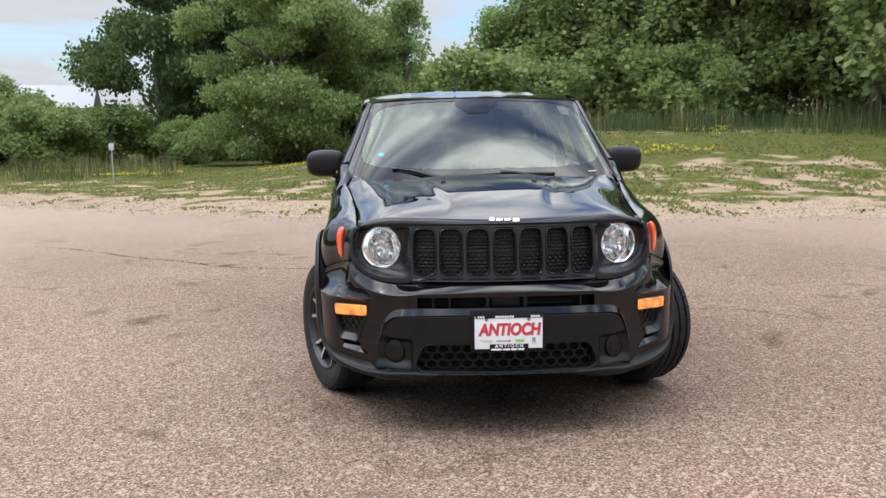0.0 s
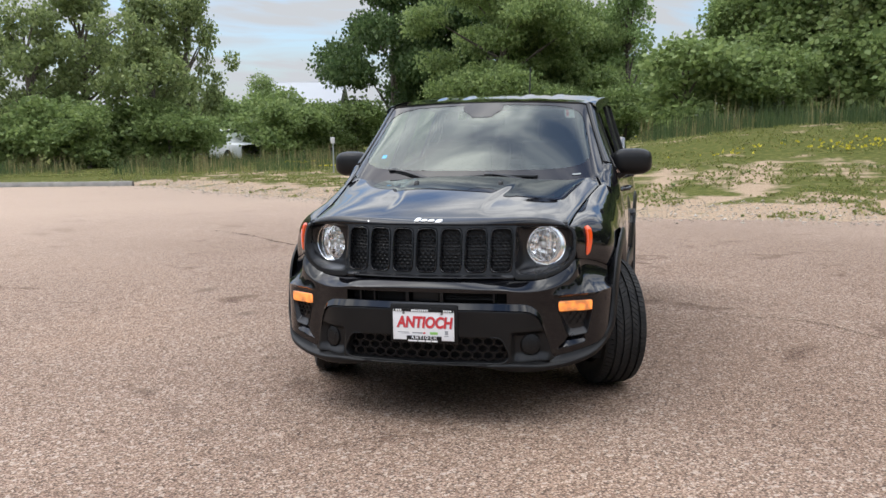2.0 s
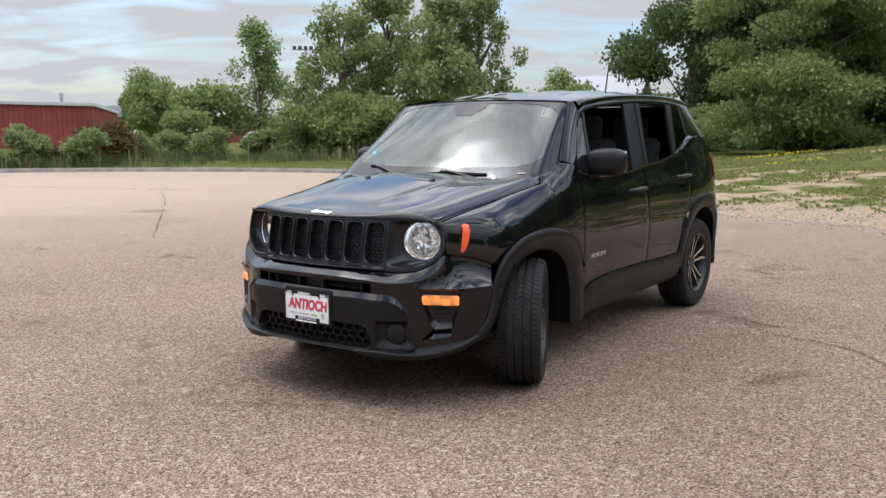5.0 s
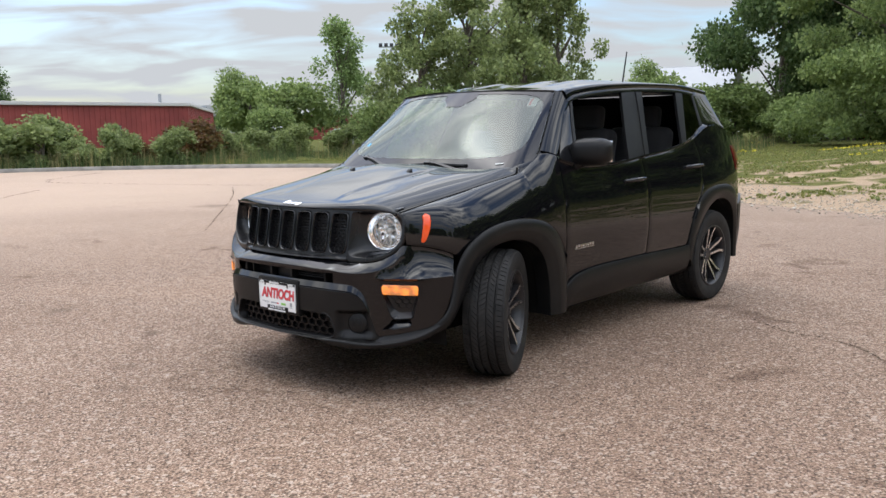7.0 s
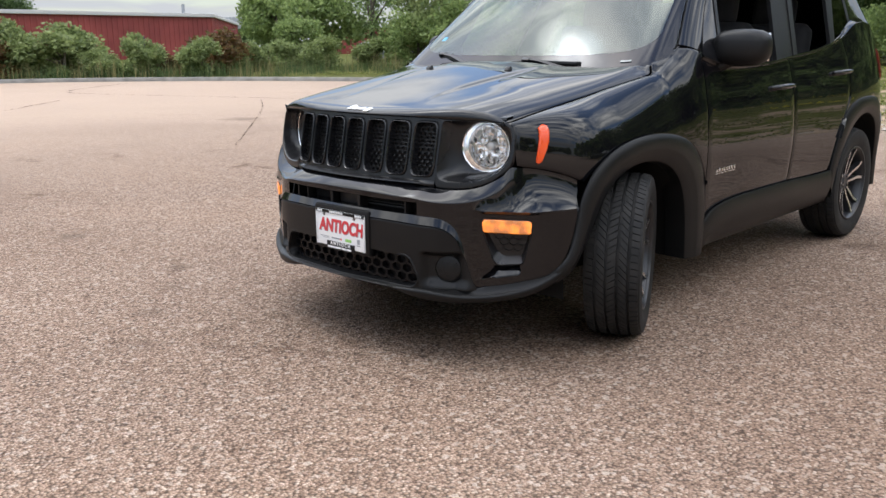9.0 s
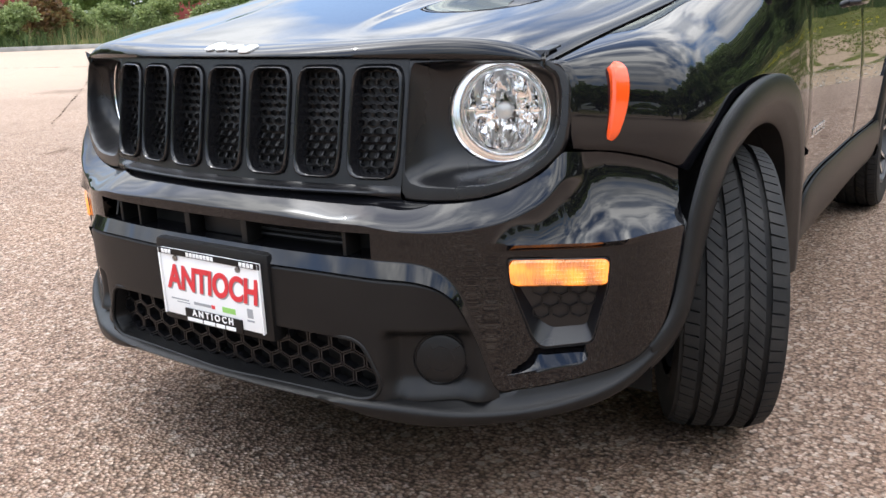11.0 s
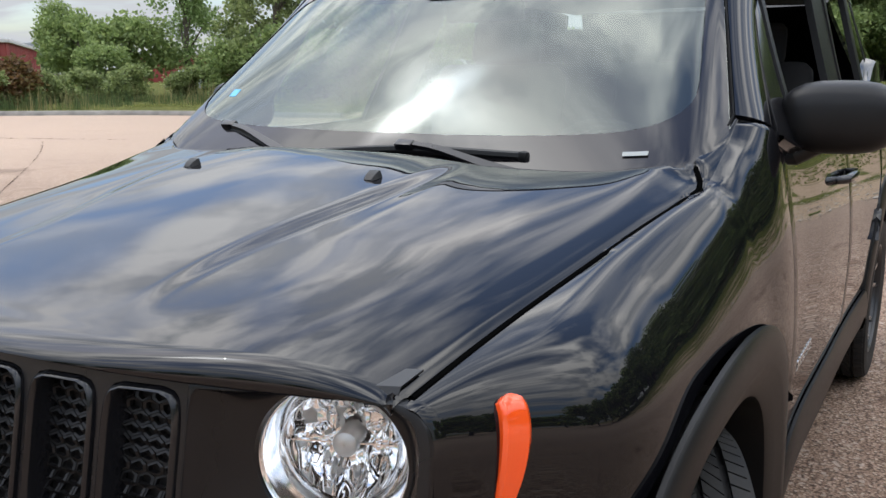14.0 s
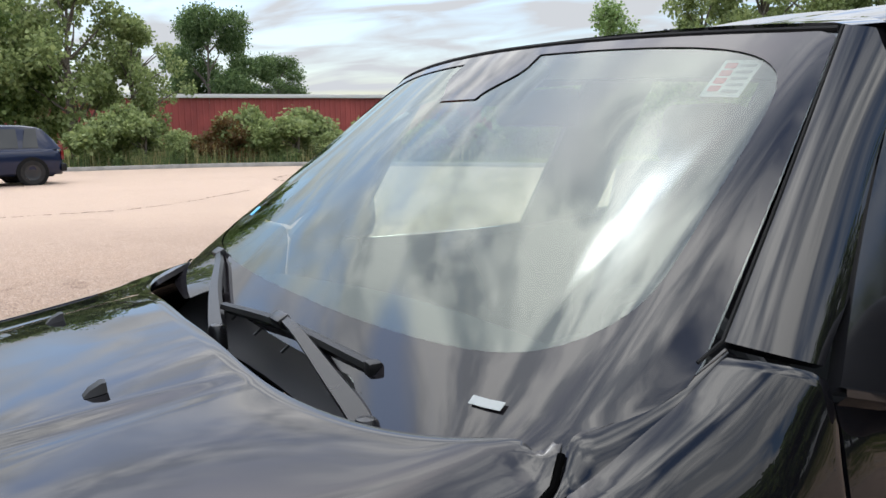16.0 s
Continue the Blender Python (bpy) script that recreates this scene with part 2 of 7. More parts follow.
def part(name, me, parent=None, label="", at=None):
    ob = new(name, me)
    if parent:
        ob.parent = parent
    if at is not None:
        ob.matrix_basis = at
    return tagged(ob, label) if label else ob


def empty(name, label, category, at=None, group="", kind=""):
    ob = new(name)
    if at is not None:
        ob.matrix_basis = at
    return tagged(ob, label, category, group, kind)


def bm_mesh(name, bm, material, sharp=38):
    me = bpy.data.meshes.new(name)
    bmesh.ops.recalc_face_normals(bm, faces=bm.faces)
    bm.to_mesh(me)
    bm.free()
    me.materials.append(material)
    me.polygons.foreach_set("use_smooth", [True] * len(me.polygons))
    if sharp:
        me.set_sharp_from_angle(angle=radians(sharp))
    return me


def box(name, size, at, material, bevel=0.01, rot=(0, 0, 0), seg=2):
    bm = bmesh.new()
    bmesh.ops.create_cube(bm, size=1)
    bmesh.ops.scale(bm, vec=size, verts=bm.verts)
    if bevel:
        bmesh.ops.bevel(bm, geom=bm.edges[:], offset=min(bevel, min(size) * 0.45), segments=seg, profile=0.6, affect="EDGES")
    bmesh.ops.transform(bm, matrix=pose(*at, *rot), verts=bm.verts)
    return bm_mesh(name, bm, material)


def tube(name, pts, radii, material, n=10, caps=True):
    """A round bar along pts; radii: one or one a point."""
    pts = [Vector(p) for p in pts]
    radii = radii if isinstance(radii, (list, tuple)) else [radii] * len(pts)
    verts, faces = [], []
    for i, p in enumerate(pts):
        d = (pts[min(i + 1, len(pts) - 1)] - pts[max(i - 1, 0)]).normalized()
        a = d.orthogonal().normalized() if i == 0 else (a - d * a.dot(d)).normalized()
        b = d.cross(a)
        for k in range(n):
            w = 2 * math.pi * k / n
            verts.append(p + (a * math.cos(w) + b * math.sin(w)) * radii[i])
    for i in range(len(pts) - 1):
        for k in range(n):
            k2 = (k + 1) % n
            faces.append((i * n + k, i * n + k2, (i + 1) * n + k2, (i + 1) * n + k))
    if caps:
        faces.append(tuple(range(n))[::-1])
        faces.append(tuple((len(pts) - 1) * n + k for k in range(n)))
    return mesh(name, verts, faces, material)


def spin(name, profile, material, n=48, axis="x", sharp=38):
    """A body of revolution: profile of (radius, along the axis)."""
    verts, faces = [], []
    m = len(profile)
    for k in range(n):
        w = 2 * math.pi * k / n
        c, s = math.cos(w), math.sin(w)
        for r, h in profile:
            verts.append((h, r * c, r * s) if axis == "x" else ((r * c, h, r * s) if axis == "y" else (r * c, r * s, h)))
    for k in range(n):
        k2 = (k + 1) % n
        for j in range(m - 1):
            f = (k * m + j, k * m + j + 1, k2 * m + j + 1, k2 * m + j)
            faces.append(f if axis != "y" else f[::-1])
    return mesh(name, verts, faces, material, sharp)


def curve(pts, n, smooth=True):
    """n points at even steps along a polyline or a smooth curve through pts."""
    p = np.array(pts, float)
    if smooth and len(p) > 2:
        q = np.vstack([2 * p[0] - p[1], p, 2 * p[-1] - p[-2]])
        out = []
        for i in range(1, len(q) - 2):
            for s in np.linspace(0, 1, 12, endpoint=False):
                a, b, c, d = q[i - 1], q[i], q[i + 1], q[i + 2]
                out.append(0.5 * (2 * b + (c - a) * s + (2 * a - 5 * b + 4 * c - d) * s * s + (3 * b - a - 3 * c + d) * s ** 3))
        out.append(p[-1])
        p = np.array(out)
    seg = np.r_[0, np.cumsum(np.linalg.norm(np.diff(p, axis=0), axis=1))]
    w = np.linspace(0, seg[-1], n)
    return np.stack([np.interp(w, seg, p[:, k]) for k in range(p.shape[1])], 1)


def coons(bottom, top, nu, nv, left=None, right=None, smooth=True):
    """A grid over four edges: bottom and top run the same way, left and right from bottom to top."""
    b, t = curve(bottom, nu, smooth), curve(top, nu, smooth)
    l = curve(left, nv, smooth) if left else np.linspace(b[0], t[0], nv)
    r = curve(right, nv, smooth) if right else np.linspace(b[-1], t[-1], nv)
    u, v = np.linspace(0, 1, nu)[None, :, None], np.linspace(0, 1, nv)[:, None, None]
    g = (1 - v) * b[None] + v * t[None] + (1 - u) * l[:, None] + u * r[:, None]
    g -= (1 - u) * (1 - v) * b[0] + u * (1 - v) * b[-1] + (1 - u) * v * t[0] + u * v * t[-1]
    return g


def lift(grid, f):
    return np.array([[tuple(f(*p)) for p in row] for row in grid], float)


def sheet(name, g, material, thick=0.012, mirror=False, facing=None, sharp=40, round_edge=0.0):
    """A panel with thickness from a grid of points; facing: a way that its outside looks."""
    g = np.array(g)
    if mirror:
        g = g * (-1, 1, 1)
        facing = (-facing[0], facing[1], facing[2]) if facing else None
    nv, nu = g.shape[:2]
    du, dv = np.gradient(g, axis=1), np.gradient(g, axis=0)
    n = np.cross(du, dv)
    n /= np.linalg.norm(n, axis=2, keepdims=True) + 1e-12
    flip = facing is not None and (n.reshape(-1, 3).mean(0) @ np.array(facing)) < 0
    if flip:
        n = -n
    if round_edge:
        for sl in (np.s_[0, :], np.s_[-1, :], np.s_[:, 0], np.s_[:, -1]):
            g[sl] -= n[sl] * round_edge
    verts = list(g.reshape(-1, 3))
    faces = []
    for j in range(nv - 1):
        for i in range(nu - 1):
            f = (j * nu + i, j * nu + i + 1, (j + 1) * nu + i + 1, (j + 1) * nu + i)
            faces.append(f[::-1] if flip else f)
    if thick:
        k = len(verts)
        verts += list((g - n * thick).reshape(-1, 3))
        faces += [tuple(a + k for a in f[::-1]) for f in faces]
        ring = [i for i in range(nu)] + [j * nu + nu - 1 for j in range(1, nv)] + [(nv - 1) * nu + i for i in range(nu - 2, -1, -1)] + [j * nu for j in range(nv - 2, 0, -1)]
        for a, b in zip(ring, ring[1:] + ring[:1]):
            f = (b, a, a + k, b + k)
            faces.append(f[::-1] if flip else f)
    return mesh(name, verts, faces, material, sharp)


def letters(name, body, size, material, at, parent, depth=0.001, shear=0.0, bold=0.0, squeeze=1.0):
    c = bpy.data.curves.new(name, "FONT")
    c.body, c.size, c.extrude, c.shear, c.offset = body, size, depth, shear, bold
    c.align_x, c.align_y = "CENTER", "CENTER"
    tmp = bpy.data.objects.new(name, c)
    me = bpy.data.meshes.new_from_object(tmp)
    bpy.data.objects.remove(tmp)
    me.transform(Matrix.Diagonal((squeeze, 1, 1, 1)))
    me.materials.clear()
    me.materials.append(material)
    return part(name, me, parent, "", at)


def smooth_step(a, b, x):
    s = min(1, max(0, (x - a) / (b - a)))
    return s * s * (3 - 2 * s)


def spline(*pts):
    """A smooth curve through (t, a, b ...): gives a number or an array at t."""
    p = np.array(pts, float)
    x, v, n = p[:, 0], p[:, 1:], len(p)
    h = np.diff(x)
    a, r = np.eye(n), np.zeros_like(v)
    for i in range(1, n - 1):
        a[i, i - 1:i + 2] = h[i - 1], 2 * (h[i - 1] + h[i]), h[i]
        r[i] = 6 * ((v[i + 1] - v[i]) / h[i] - (v[i] - v[i - 1]) / h[i - 1])
    m = np.linalg.solve(a, r)

    def at(t):
        t = min(max(t, x[0]), x[-1])
        i = min(max(int(np.searchsorted(x, t)) - 1, 0), n - 2)
        e, f = (x[i + 1] - t) / h[i], (t - x[i]) / h[i]
        q = e * v[i] + f * v[i + 1] + ((e ** 3 - e) * m[i] + (f ** 3 - f) * m[i + 1]) * h[i] ** 2 / 6
        return float(q[0]) if len(q) == 1 else q
    return at


# ---- the parked car: nose towards -y, front axle on y = 0 ----
def interp(x, *pts):
    return float(np.interp(x, [p[0] for p in pts], [p[1] for p in pts]))


SIDE_Y = spline((-0.1, 0.908), (0.15, 0.910), (0.38, 0.900), (0.60, 0.889), (1.0, 0.886), (1.4, 0.886), (2.0, 0.889), (2.3, 0.900), (2.6, 0.910), (2.9, 0.898), (3.2, 0.83), (3.42, 0.74))
SIDE_Z = spline((0.2, -0.05), (0.4, -0.013), (0.6, 0.0), (0.72, 0.002), (0.84, -0.004), (0.95, -0.016), (1.04, -0.033), (1.10, -0.047), (1.16, -0.064), (1.3, -0.095))


def side_x(y, z):
    """Half width of the body below the windows."""
    return SIDE_Y(y) + SIDE_Z(z)


GLASS_TOP = spline((0.4, 0.64), (0.62, 0.655), (0.85, 0.686), (1.1, 0.710), (1.5, 0.725), (2.2, 0.728), (2.7, 0.705), (3.0, 0.67))


def glasshouse(y, z):
    """A point of the upper side: upright below, leaning in towards the roof."""
    k = (z - 1.12) / 0.43
    return (0.864 + (GLASS_TOP(y) - 0.864) * k - 0.010 * k * (1 - k), y, z)


ROOF_HALF = spline((0.75, 0.632), (0.95, 0.650), (1.4, 0.674), (2.0, 0.682), (2.5, 0.672), (2.86, 0.640))


def oval(cx, cz, a, b, p, n, angles=None):
    out = []
    for w in angles or [2 * math.pi * k / n for k in range(n)]:
        c, s = math.cos(w), math.sin(w)
        r = (abs(c / a) ** p + abs(s / b) ** p) ** (-1 / p)
        out.append((cx + r * c, cz + r * s))
    return out


def honeycomb(name, xs, zs, r, f, material, parent, inside=lambda x, z: True, wall=0.22, depth=0.008):
    """Six-sided rings side by side, one joined insert."""
    verts, faces = [], []
    row, z = 0, zs[0]
    while z < zs[1]:
        x = xs[0] + (row % 2) * r * 0.9
        while x < xs[1]:
            if inside(x, z):
                k = len(verts)
                for rr, d in ((r * 0.98, 0), (r * (1 - wall), 0), (r * (1 - wall), depth)):
                    for i in range(6):
                        w = math.pi / 6 + i * math.pi / 3
                        verts.append(f(x + rr * math.cos(w), z + 0.72 * rr * math.sin(w), d))
                for j in range(2):
                    for i in range(6):
                        i2 = (i + 1) % 6
                        faces.append((k + j * 6 + i, k + j * 6 + i2, k + j * 6 + 6 + i2, k + j * 6 + 6 + i))
            x += r * 1.8
        z += r * 1.12
        row += 1
    return part(name, mesh(name, verts, faces, material, 30), parent)


def wheel(parent, at, right):
    """A tyre with cut tread on a ten-spoke rim. The outside looks to +x; right: mirrored."""
    w = part("wheel", None, parent, "", at)
    R = 0.345
    prof = [(0.222, -0.085), (0.232, -0.100), (0.27, -0.114), (0.305, -0.116), (0.328, -0.110), (0.332, -0.098), (0.332, 0.098), (0.328, 0.110), (0.305, 0.116), (0.27, 0.114), (0.232, 0.100), (0.222, 0.085)]
    prof = [(0.225, 0.107)] + [(r, h) for r, h in prof[::-1][1:-1]] + [(0.225, -0.107)]
    tyre = part("tyre", spin("tyre", prof[::-1], RUBBER, 72), w)
    verts, faces = [], []
    ribs = [(-0.104, -0.073), (-0.060, -0.028), (-0.016, 0.016), (0.028, 0.060), (0.073, 0.104)]
    count = 78
    for i in range(count):
        for j, (a, b) in enumerate(ribs):
            slant = (0.2, 1.1, -0.7, 1.1, 0.2)[j]
            k = len(verts)
            gap = (0.86, 0.88, 0.90, 0.88, 0.86)[j]
            for rad, sh in ((0.326, 1.0), (R, 0.985)):
                for h, e in ((a, 0), (b, 0), (b, 1), (a, 1)):
                    drop = 0.009 if abs(h) > 0.1 else 0.0
                    w0 = 2 * math.pi / count * (i + e * gap * sh + slant * (h - a) / (b - a) + 0.3 * j)
                    verts.append((h * sh, (rad - drop) * math.cos(w0), (rad - drop) * math.sin(w0)))
            faces += [(k + 4, k + 5, k + 6, k + 7), (k, k + 1, k + 5, k + 4), (k + 1, k + 2, k + 6, k + 5), (k + 2, k + 3, k + 7, k + 6), (k + 3, k, k + 4, k + 7)]
    part("tread", mesh("tread", verts, [f[::-1] for f in faces], RUBBER, 20), tyre)
    rim = part("rim", spin("rim", [(0.232, 0.098), (0.228, 0.104), (0.220, 0.100), (0.212, 0.085), (0.205, 0.02), (0.205, -0.10)], POCKET, 60), w)
    part("rim_lip", spin("rim_lip", [(0.229, 0.100), (0.231, 0.1065), (0.224, 0.1075), (0.217, 0.098)], POCKET, 60), rim)
    part("brake_disc", spin("brake_disc", [(0.05, 0.0), (0.15, 0.0), (0.15, -0.02), (0.05, -0.02)], STEEL, 36), w)
    part("hub", spin("hub", [(0.001, 0.062), (0.03, 0.062), (0.034, 0.055), (0.066, 0.055), (0.072, 0.03), (0.072, -0.03), (0.001, -0.03)], POCKET, 30), w)
    for i in range(5):
        a = 2 * math.pi * i / 5 + 0.3
        for e in (-1, 1):
            verts = []
            # one half of a forked spoke, from the hub outwards
            for rr, off, wd, h in ((0.050, 0.016, 0.0105, 0.060), (0.11, 0.027, 0.0105, 0.070), (0.165, 0.034, 0.0110, 0.082), (0.221, 0.060, 0.0125, 0.098)):
                for dw, dh in ((-wd, -0.035), (-wd * 0.8, 0), (wd * 0.8, 0), (wd, -0.035)):
                    q = e * off + dw
                    verts.append((h + dh, rr * math.cos(a) - q * math.sin(a), rr * math.sin(a) + q * math.cos(a)))
            fs = []
            for j in range(3):
                for k in range(3):
                    fs.append((j * 4 + k, j * 4 + k + 1, j * 4 + 5 + k, j * 4 + 4 + k))
            me = mesh("spoke", verts, [f[::-1] for f in fs], ALLOY, 25)
            me.materials.append(POCKET)
            for p in me.polygons:
                if p.index % 3 != 1:
                    p.material_index = 1
            part("spoke", me, w)
    for i in range(5):
        a = 2 * math.pi * i / 5 + 0.92
        part("wheel_nut", spin("wheel_nut", [(0.001, 0.066), (0.008, 0.066), (0.009, 0.05)], STEEL, 8), w).matrix_basis = Matrix.Translation((0, 0.045 * math.cos(a), 0.045 * math.sin(a)))
    if right:
        w.matrix_basis = at @ Matrix.Rotation(math.pi, 4, "Z")
    return w


TRIM_X = spline((-0.9, 0.955), (-0.6, 0.963), (-0.1, 0.975), (0.27, 0.995), (0.8, 1.0), (1.4, 1.01), (2.0, 1.01), (2.6, 1.01), (3.5, 1.01))
TRIM_Y = spline((-0.94, 0.045), (-0.64, 0.020), (-0.09, 0.0), (0.27, -0.012), (0.82, -0.020), (1.4, 0.0), (2.6, 0.03), (3.5, 0.03))
TRIM_Z = spline((-0.94, -0.034), (-0.64, -0.032), (-0.09, -0.036), (0.27, -0.025), (0.82, -0.022), (1.4, -0.005), (2.6, 0.0), (3.5, 0.0))


def trim(x, y):
    """How the drawn body is drawn in at the nose and sits down in front."""
    fx = TRIM_X(y)
    return x * (fx - 1), TRIM_Y(y), TRIM_Z(y)


def settle(car):
    """Trims the body; the wheels stay where they are."""
    done = set()

    def visit(ob, moved):
        if ob.name.startswith("wheel"):
            return
        loc = ob.matrix_basis.translation
        if not moved and loc.length > 1e-6:
            ob.matrix_basis = Matrix.Translation(trim(loc.x, loc.y)) @ ob.matrix_basis
            moved = True
        if ob.data and not moved and ob.data.name not in done:
            done.add(ob.data.name)
            for v in ob.data.vertices:
                v.co += Vector(trim(v.co.x, v.co.y))
            ob.data.update()
        for c in ob.children:
            visit(c, moved)
    for c in list(car.children):
        visit(c, False)
    car.matrix_basis = pose(0.008, 0, 0, 0, 0, -0.8)


def glass_low(u):
    """How far the glass runs on below its foot line, behind hood and wings."""
    return -0.075 * smooth_step(0.46, 0.62, abs(u))


SCREEN_FOOT = np.array(curve([(0, 0, 0.218, 1.130), (0.25, 0.19, 0.220, 1.131), (0.5, 0.38, 0.230, 1.135), (0.75, 0.57, 0.248, 1.143), (0.88, 0.665, 0.266, 1.149), (0.945, 0.724, 0.306, 1.160), (0.972, 0.749, 0.352, 1.168), (0.988, 0.757, 0.424, 1.196), (1.0, 0.760, 0.489, 1.229)], 240))


def screen(u, v, inset=0.0):
    """A point of the windscreen: u across, v up, set in by inset."""
    w = min(1.0, abs(u))
    a = tuple(np.interp(w, SCREEN_FOOT[:, 0], SCREEN_FOOT[:, k]) * (math.copysign(1, u) if k == 1 else 1) for k in (1, 2, 3))
    b = (0.632 * u, 0.742 + 0.100 * u * u, 1.603 - 0.022 * u * u)
    k = math.sin(math.pi * v) * 0.016 * (1 - 1.3 * u * u)
    return tuple(p + (q - p) * v + d for p, q, d in zip(a, b, (0, -0.6 * (k - inset), 0.8 * (k - inset))))


# ---- front end of the car, in the car's own axes ----
PLAN_PTS = ((0, -0.858), (0.15, -0.856), (0.30, -0.846), (0.40, -0.829), (0.50, -0.789), (0.585, -0.737), (0.63, -0.711), (0.70, -0.666), (0.78, -0.608), (0.83, -0.538), (0.862, -0.455), (0.880, -0.36), (0.89, -0.25))
RUN = [0.0]
for (xa, ya), (xb, yb) in zip(PLAN_PTS, PLAN_PTS[1:]):
    RUN.append(RUN[-1] + math.hypot(xb - xa, yb - ya))
plan_curve = spline(*((s, x, y) for s, (x, y) in zip(RUN, PLAN_PTS)))
PLAN = np.array([plan_curve(s) for s in np.linspace(0, RUN[-1], 1226)])
PLAN_N = np.gradient(PLAN, axis=0)
PLAN_N = np.stack([PLAN_N[:, 1], -PLAN_N[:, 0]], 1)
PLAN_N /= np.linalg.norm(PLAN_N, axis=1)[:, None]


def nose(s, z, o=0.0):
    """A point of the bumper: s along its outline from the middle, o out of it."""
    k = min(abs(s) / RUN[-1], 1.0) * 1225
    i = min(int(k), 1224)
    f = k - i
    p = PLAN[i] * (1 - f) + PLAN[i + 1] * f
    n = PLAN_N[i] * (1 - f) + PLAN_N[i + 1] * f
    return (math.copysign(1, s) * (p[0] + n[0] * o), p[1] + n[1] * o, z)


def to_plan(x, y):
    """The run along the outline nearest to (x, y) and how far outside it that lies."""
    d = np.array((x, y)) - PLAN
    i = int(np.argmin((d * d).sum(1)))
    return i / 1225 * RUN[-1], float(d[i] @ PLAN_N[i])


def grille_y(x, z):
    return -0.762 + 0.335 * x * x + 0.20 * (z - 0.95)


def inside_by(poly, s, z):
    """Depth of (s, z) inside a polygon, below nought outside it."""
    p = np.array(poly, float)
    q = np.roll(p, -1, axis=0)
    e, w = q - p, np.array((s, z)) - p
    t = np.clip((w * e).sum(1) / (e * e).sum(1), 0, 1)
    d = np.linalg.norm(w - e * t[:, None], axis=1).min()
    cross = ((p[:, 1] > z) != (q[:, 1] > z)) & (s < p[:, 0] + (z - p[:, 1]) / (q[:, 1] - p[:, 1] + 1e-12) * e[:, 0])
    return d if cross.sum() % 2 else -d


def rounded(poly, r, n=5):
    """A closed polygon with its corners cut to curves."""
    out = []
    m = len(poly)
    for i in range(m):
        a, b, c = (np.array(poly[(i + k) % m], float) for k in (-1, 0, 1))
        la, lc = np.linalg.norm(a - b), np.linalg.norm(c - b)
        p, q = b + (a - b) * min(r / la, 0.45), b + (c - b) * min(r / lc, 0.45)
        for k in range(n):
            t = k / (n - 1)
            out.append(tuple((1 - t) ** 2 * p + 2 * t * (1 - t) * b + t * t * q))
    return out


def loft(name, loops, material, parent, label="", closed=True, flip=False, sharp=32, cap=False):
    """Skin over loops of points, each with the same count."""
    n, verts, faces = len(loops[0]), [tuple(p) for lp in loops for p in lp], []
    for j in range(len(loops) - 1):
        for i in range(n if closed else n - 1):
            k = (i + 1) % n
            f = (j * n + i, j * n + k, (j + 1) * n + k, (j + 1) * n + i)
            faces.append(f[::-1] if flip else f)
    if cap:
        f = tuple((len(loops) - 1) * n + i for i in range(n))
        faces.append(f[::-1] if flip else f)
    return part(name, mesh(name, verts, faces, material, sharp), parent, label)


# edge of the lamp surround, from the middle under the grille round to the wing
SURROUND = ((0.0, 0.697), (0.20, 0.696), (0.30, 0.693), (0.37, 0.691), (0.40, 0.686), (0.43, 0.682), (0.475, 0.680), (0.525, 0.682), (0.57, 0.689), (0.611, 0.703), (0.644, 0.721), (0.676, 0.747), (0.695, 0.770))
WING_SEAM = ((0.704, -0.612, 0.770), (0.722, -0.572, 0.765), (0.748, -0.525, 0.757), (0.785, -0.470, 0.741), (0.825, -0.420, 0.720), (0.856, -0.385, 0.700), (0.872, -0.36, 0.690))
edge_rows = []
for x, z in SURROUND:
    s, o = to_plan(x, grille_y(x, z) + 0.004)
    edge_rows.append((s, z, o))
for x, y, z in WING_SEAM:
    s, o = to_plan(x, y)
    edge_rows.append((s, z, o))
edge_rows = [r for i, r in enumerate(edge_rows) if i == 0 or r[0] > max(q[0] for q in edge_rows[:i]) + 0.008]
cover_edge = spline(*edge_rows)
cover_foot = spline((0, 0.556), (0.2, 0.556), (0.342, 0.555), (0.424, 0.551), (0.485, 0.546), (0.514, 0.537), (0.543, 0.517), (0.564, 0.489), (0.580, 0.453), (0.598, 0.408), (0.612, 0.362), (0.624, 0.330), (0.636, 0.318), (0.66, 0.319), (0.70, 0.325), (0.767, 0.337), (0.852, 0.355), (0.902, 0.367), (0.937, 0.386), (0.965, 0.410), (0.985, 0.440), (1.005, 0.485), (1.025, 0.547), (1.045, 0.63), (1.062, 0.68))
POD = rounded([(0.652, 0.584), (0.843, 0.579), (0.842, 0.526), (0.812, 0.412), (0.716, 0.404), (0.698, 0.424), (0.659, 0.532)], 0.012)
POD_LIP = [(0.649, 0.350), (0.690, 0.381), (0.704, 0.404), (0.800, 0.414), (0.803, 0.378), (0.791, 0.374)]


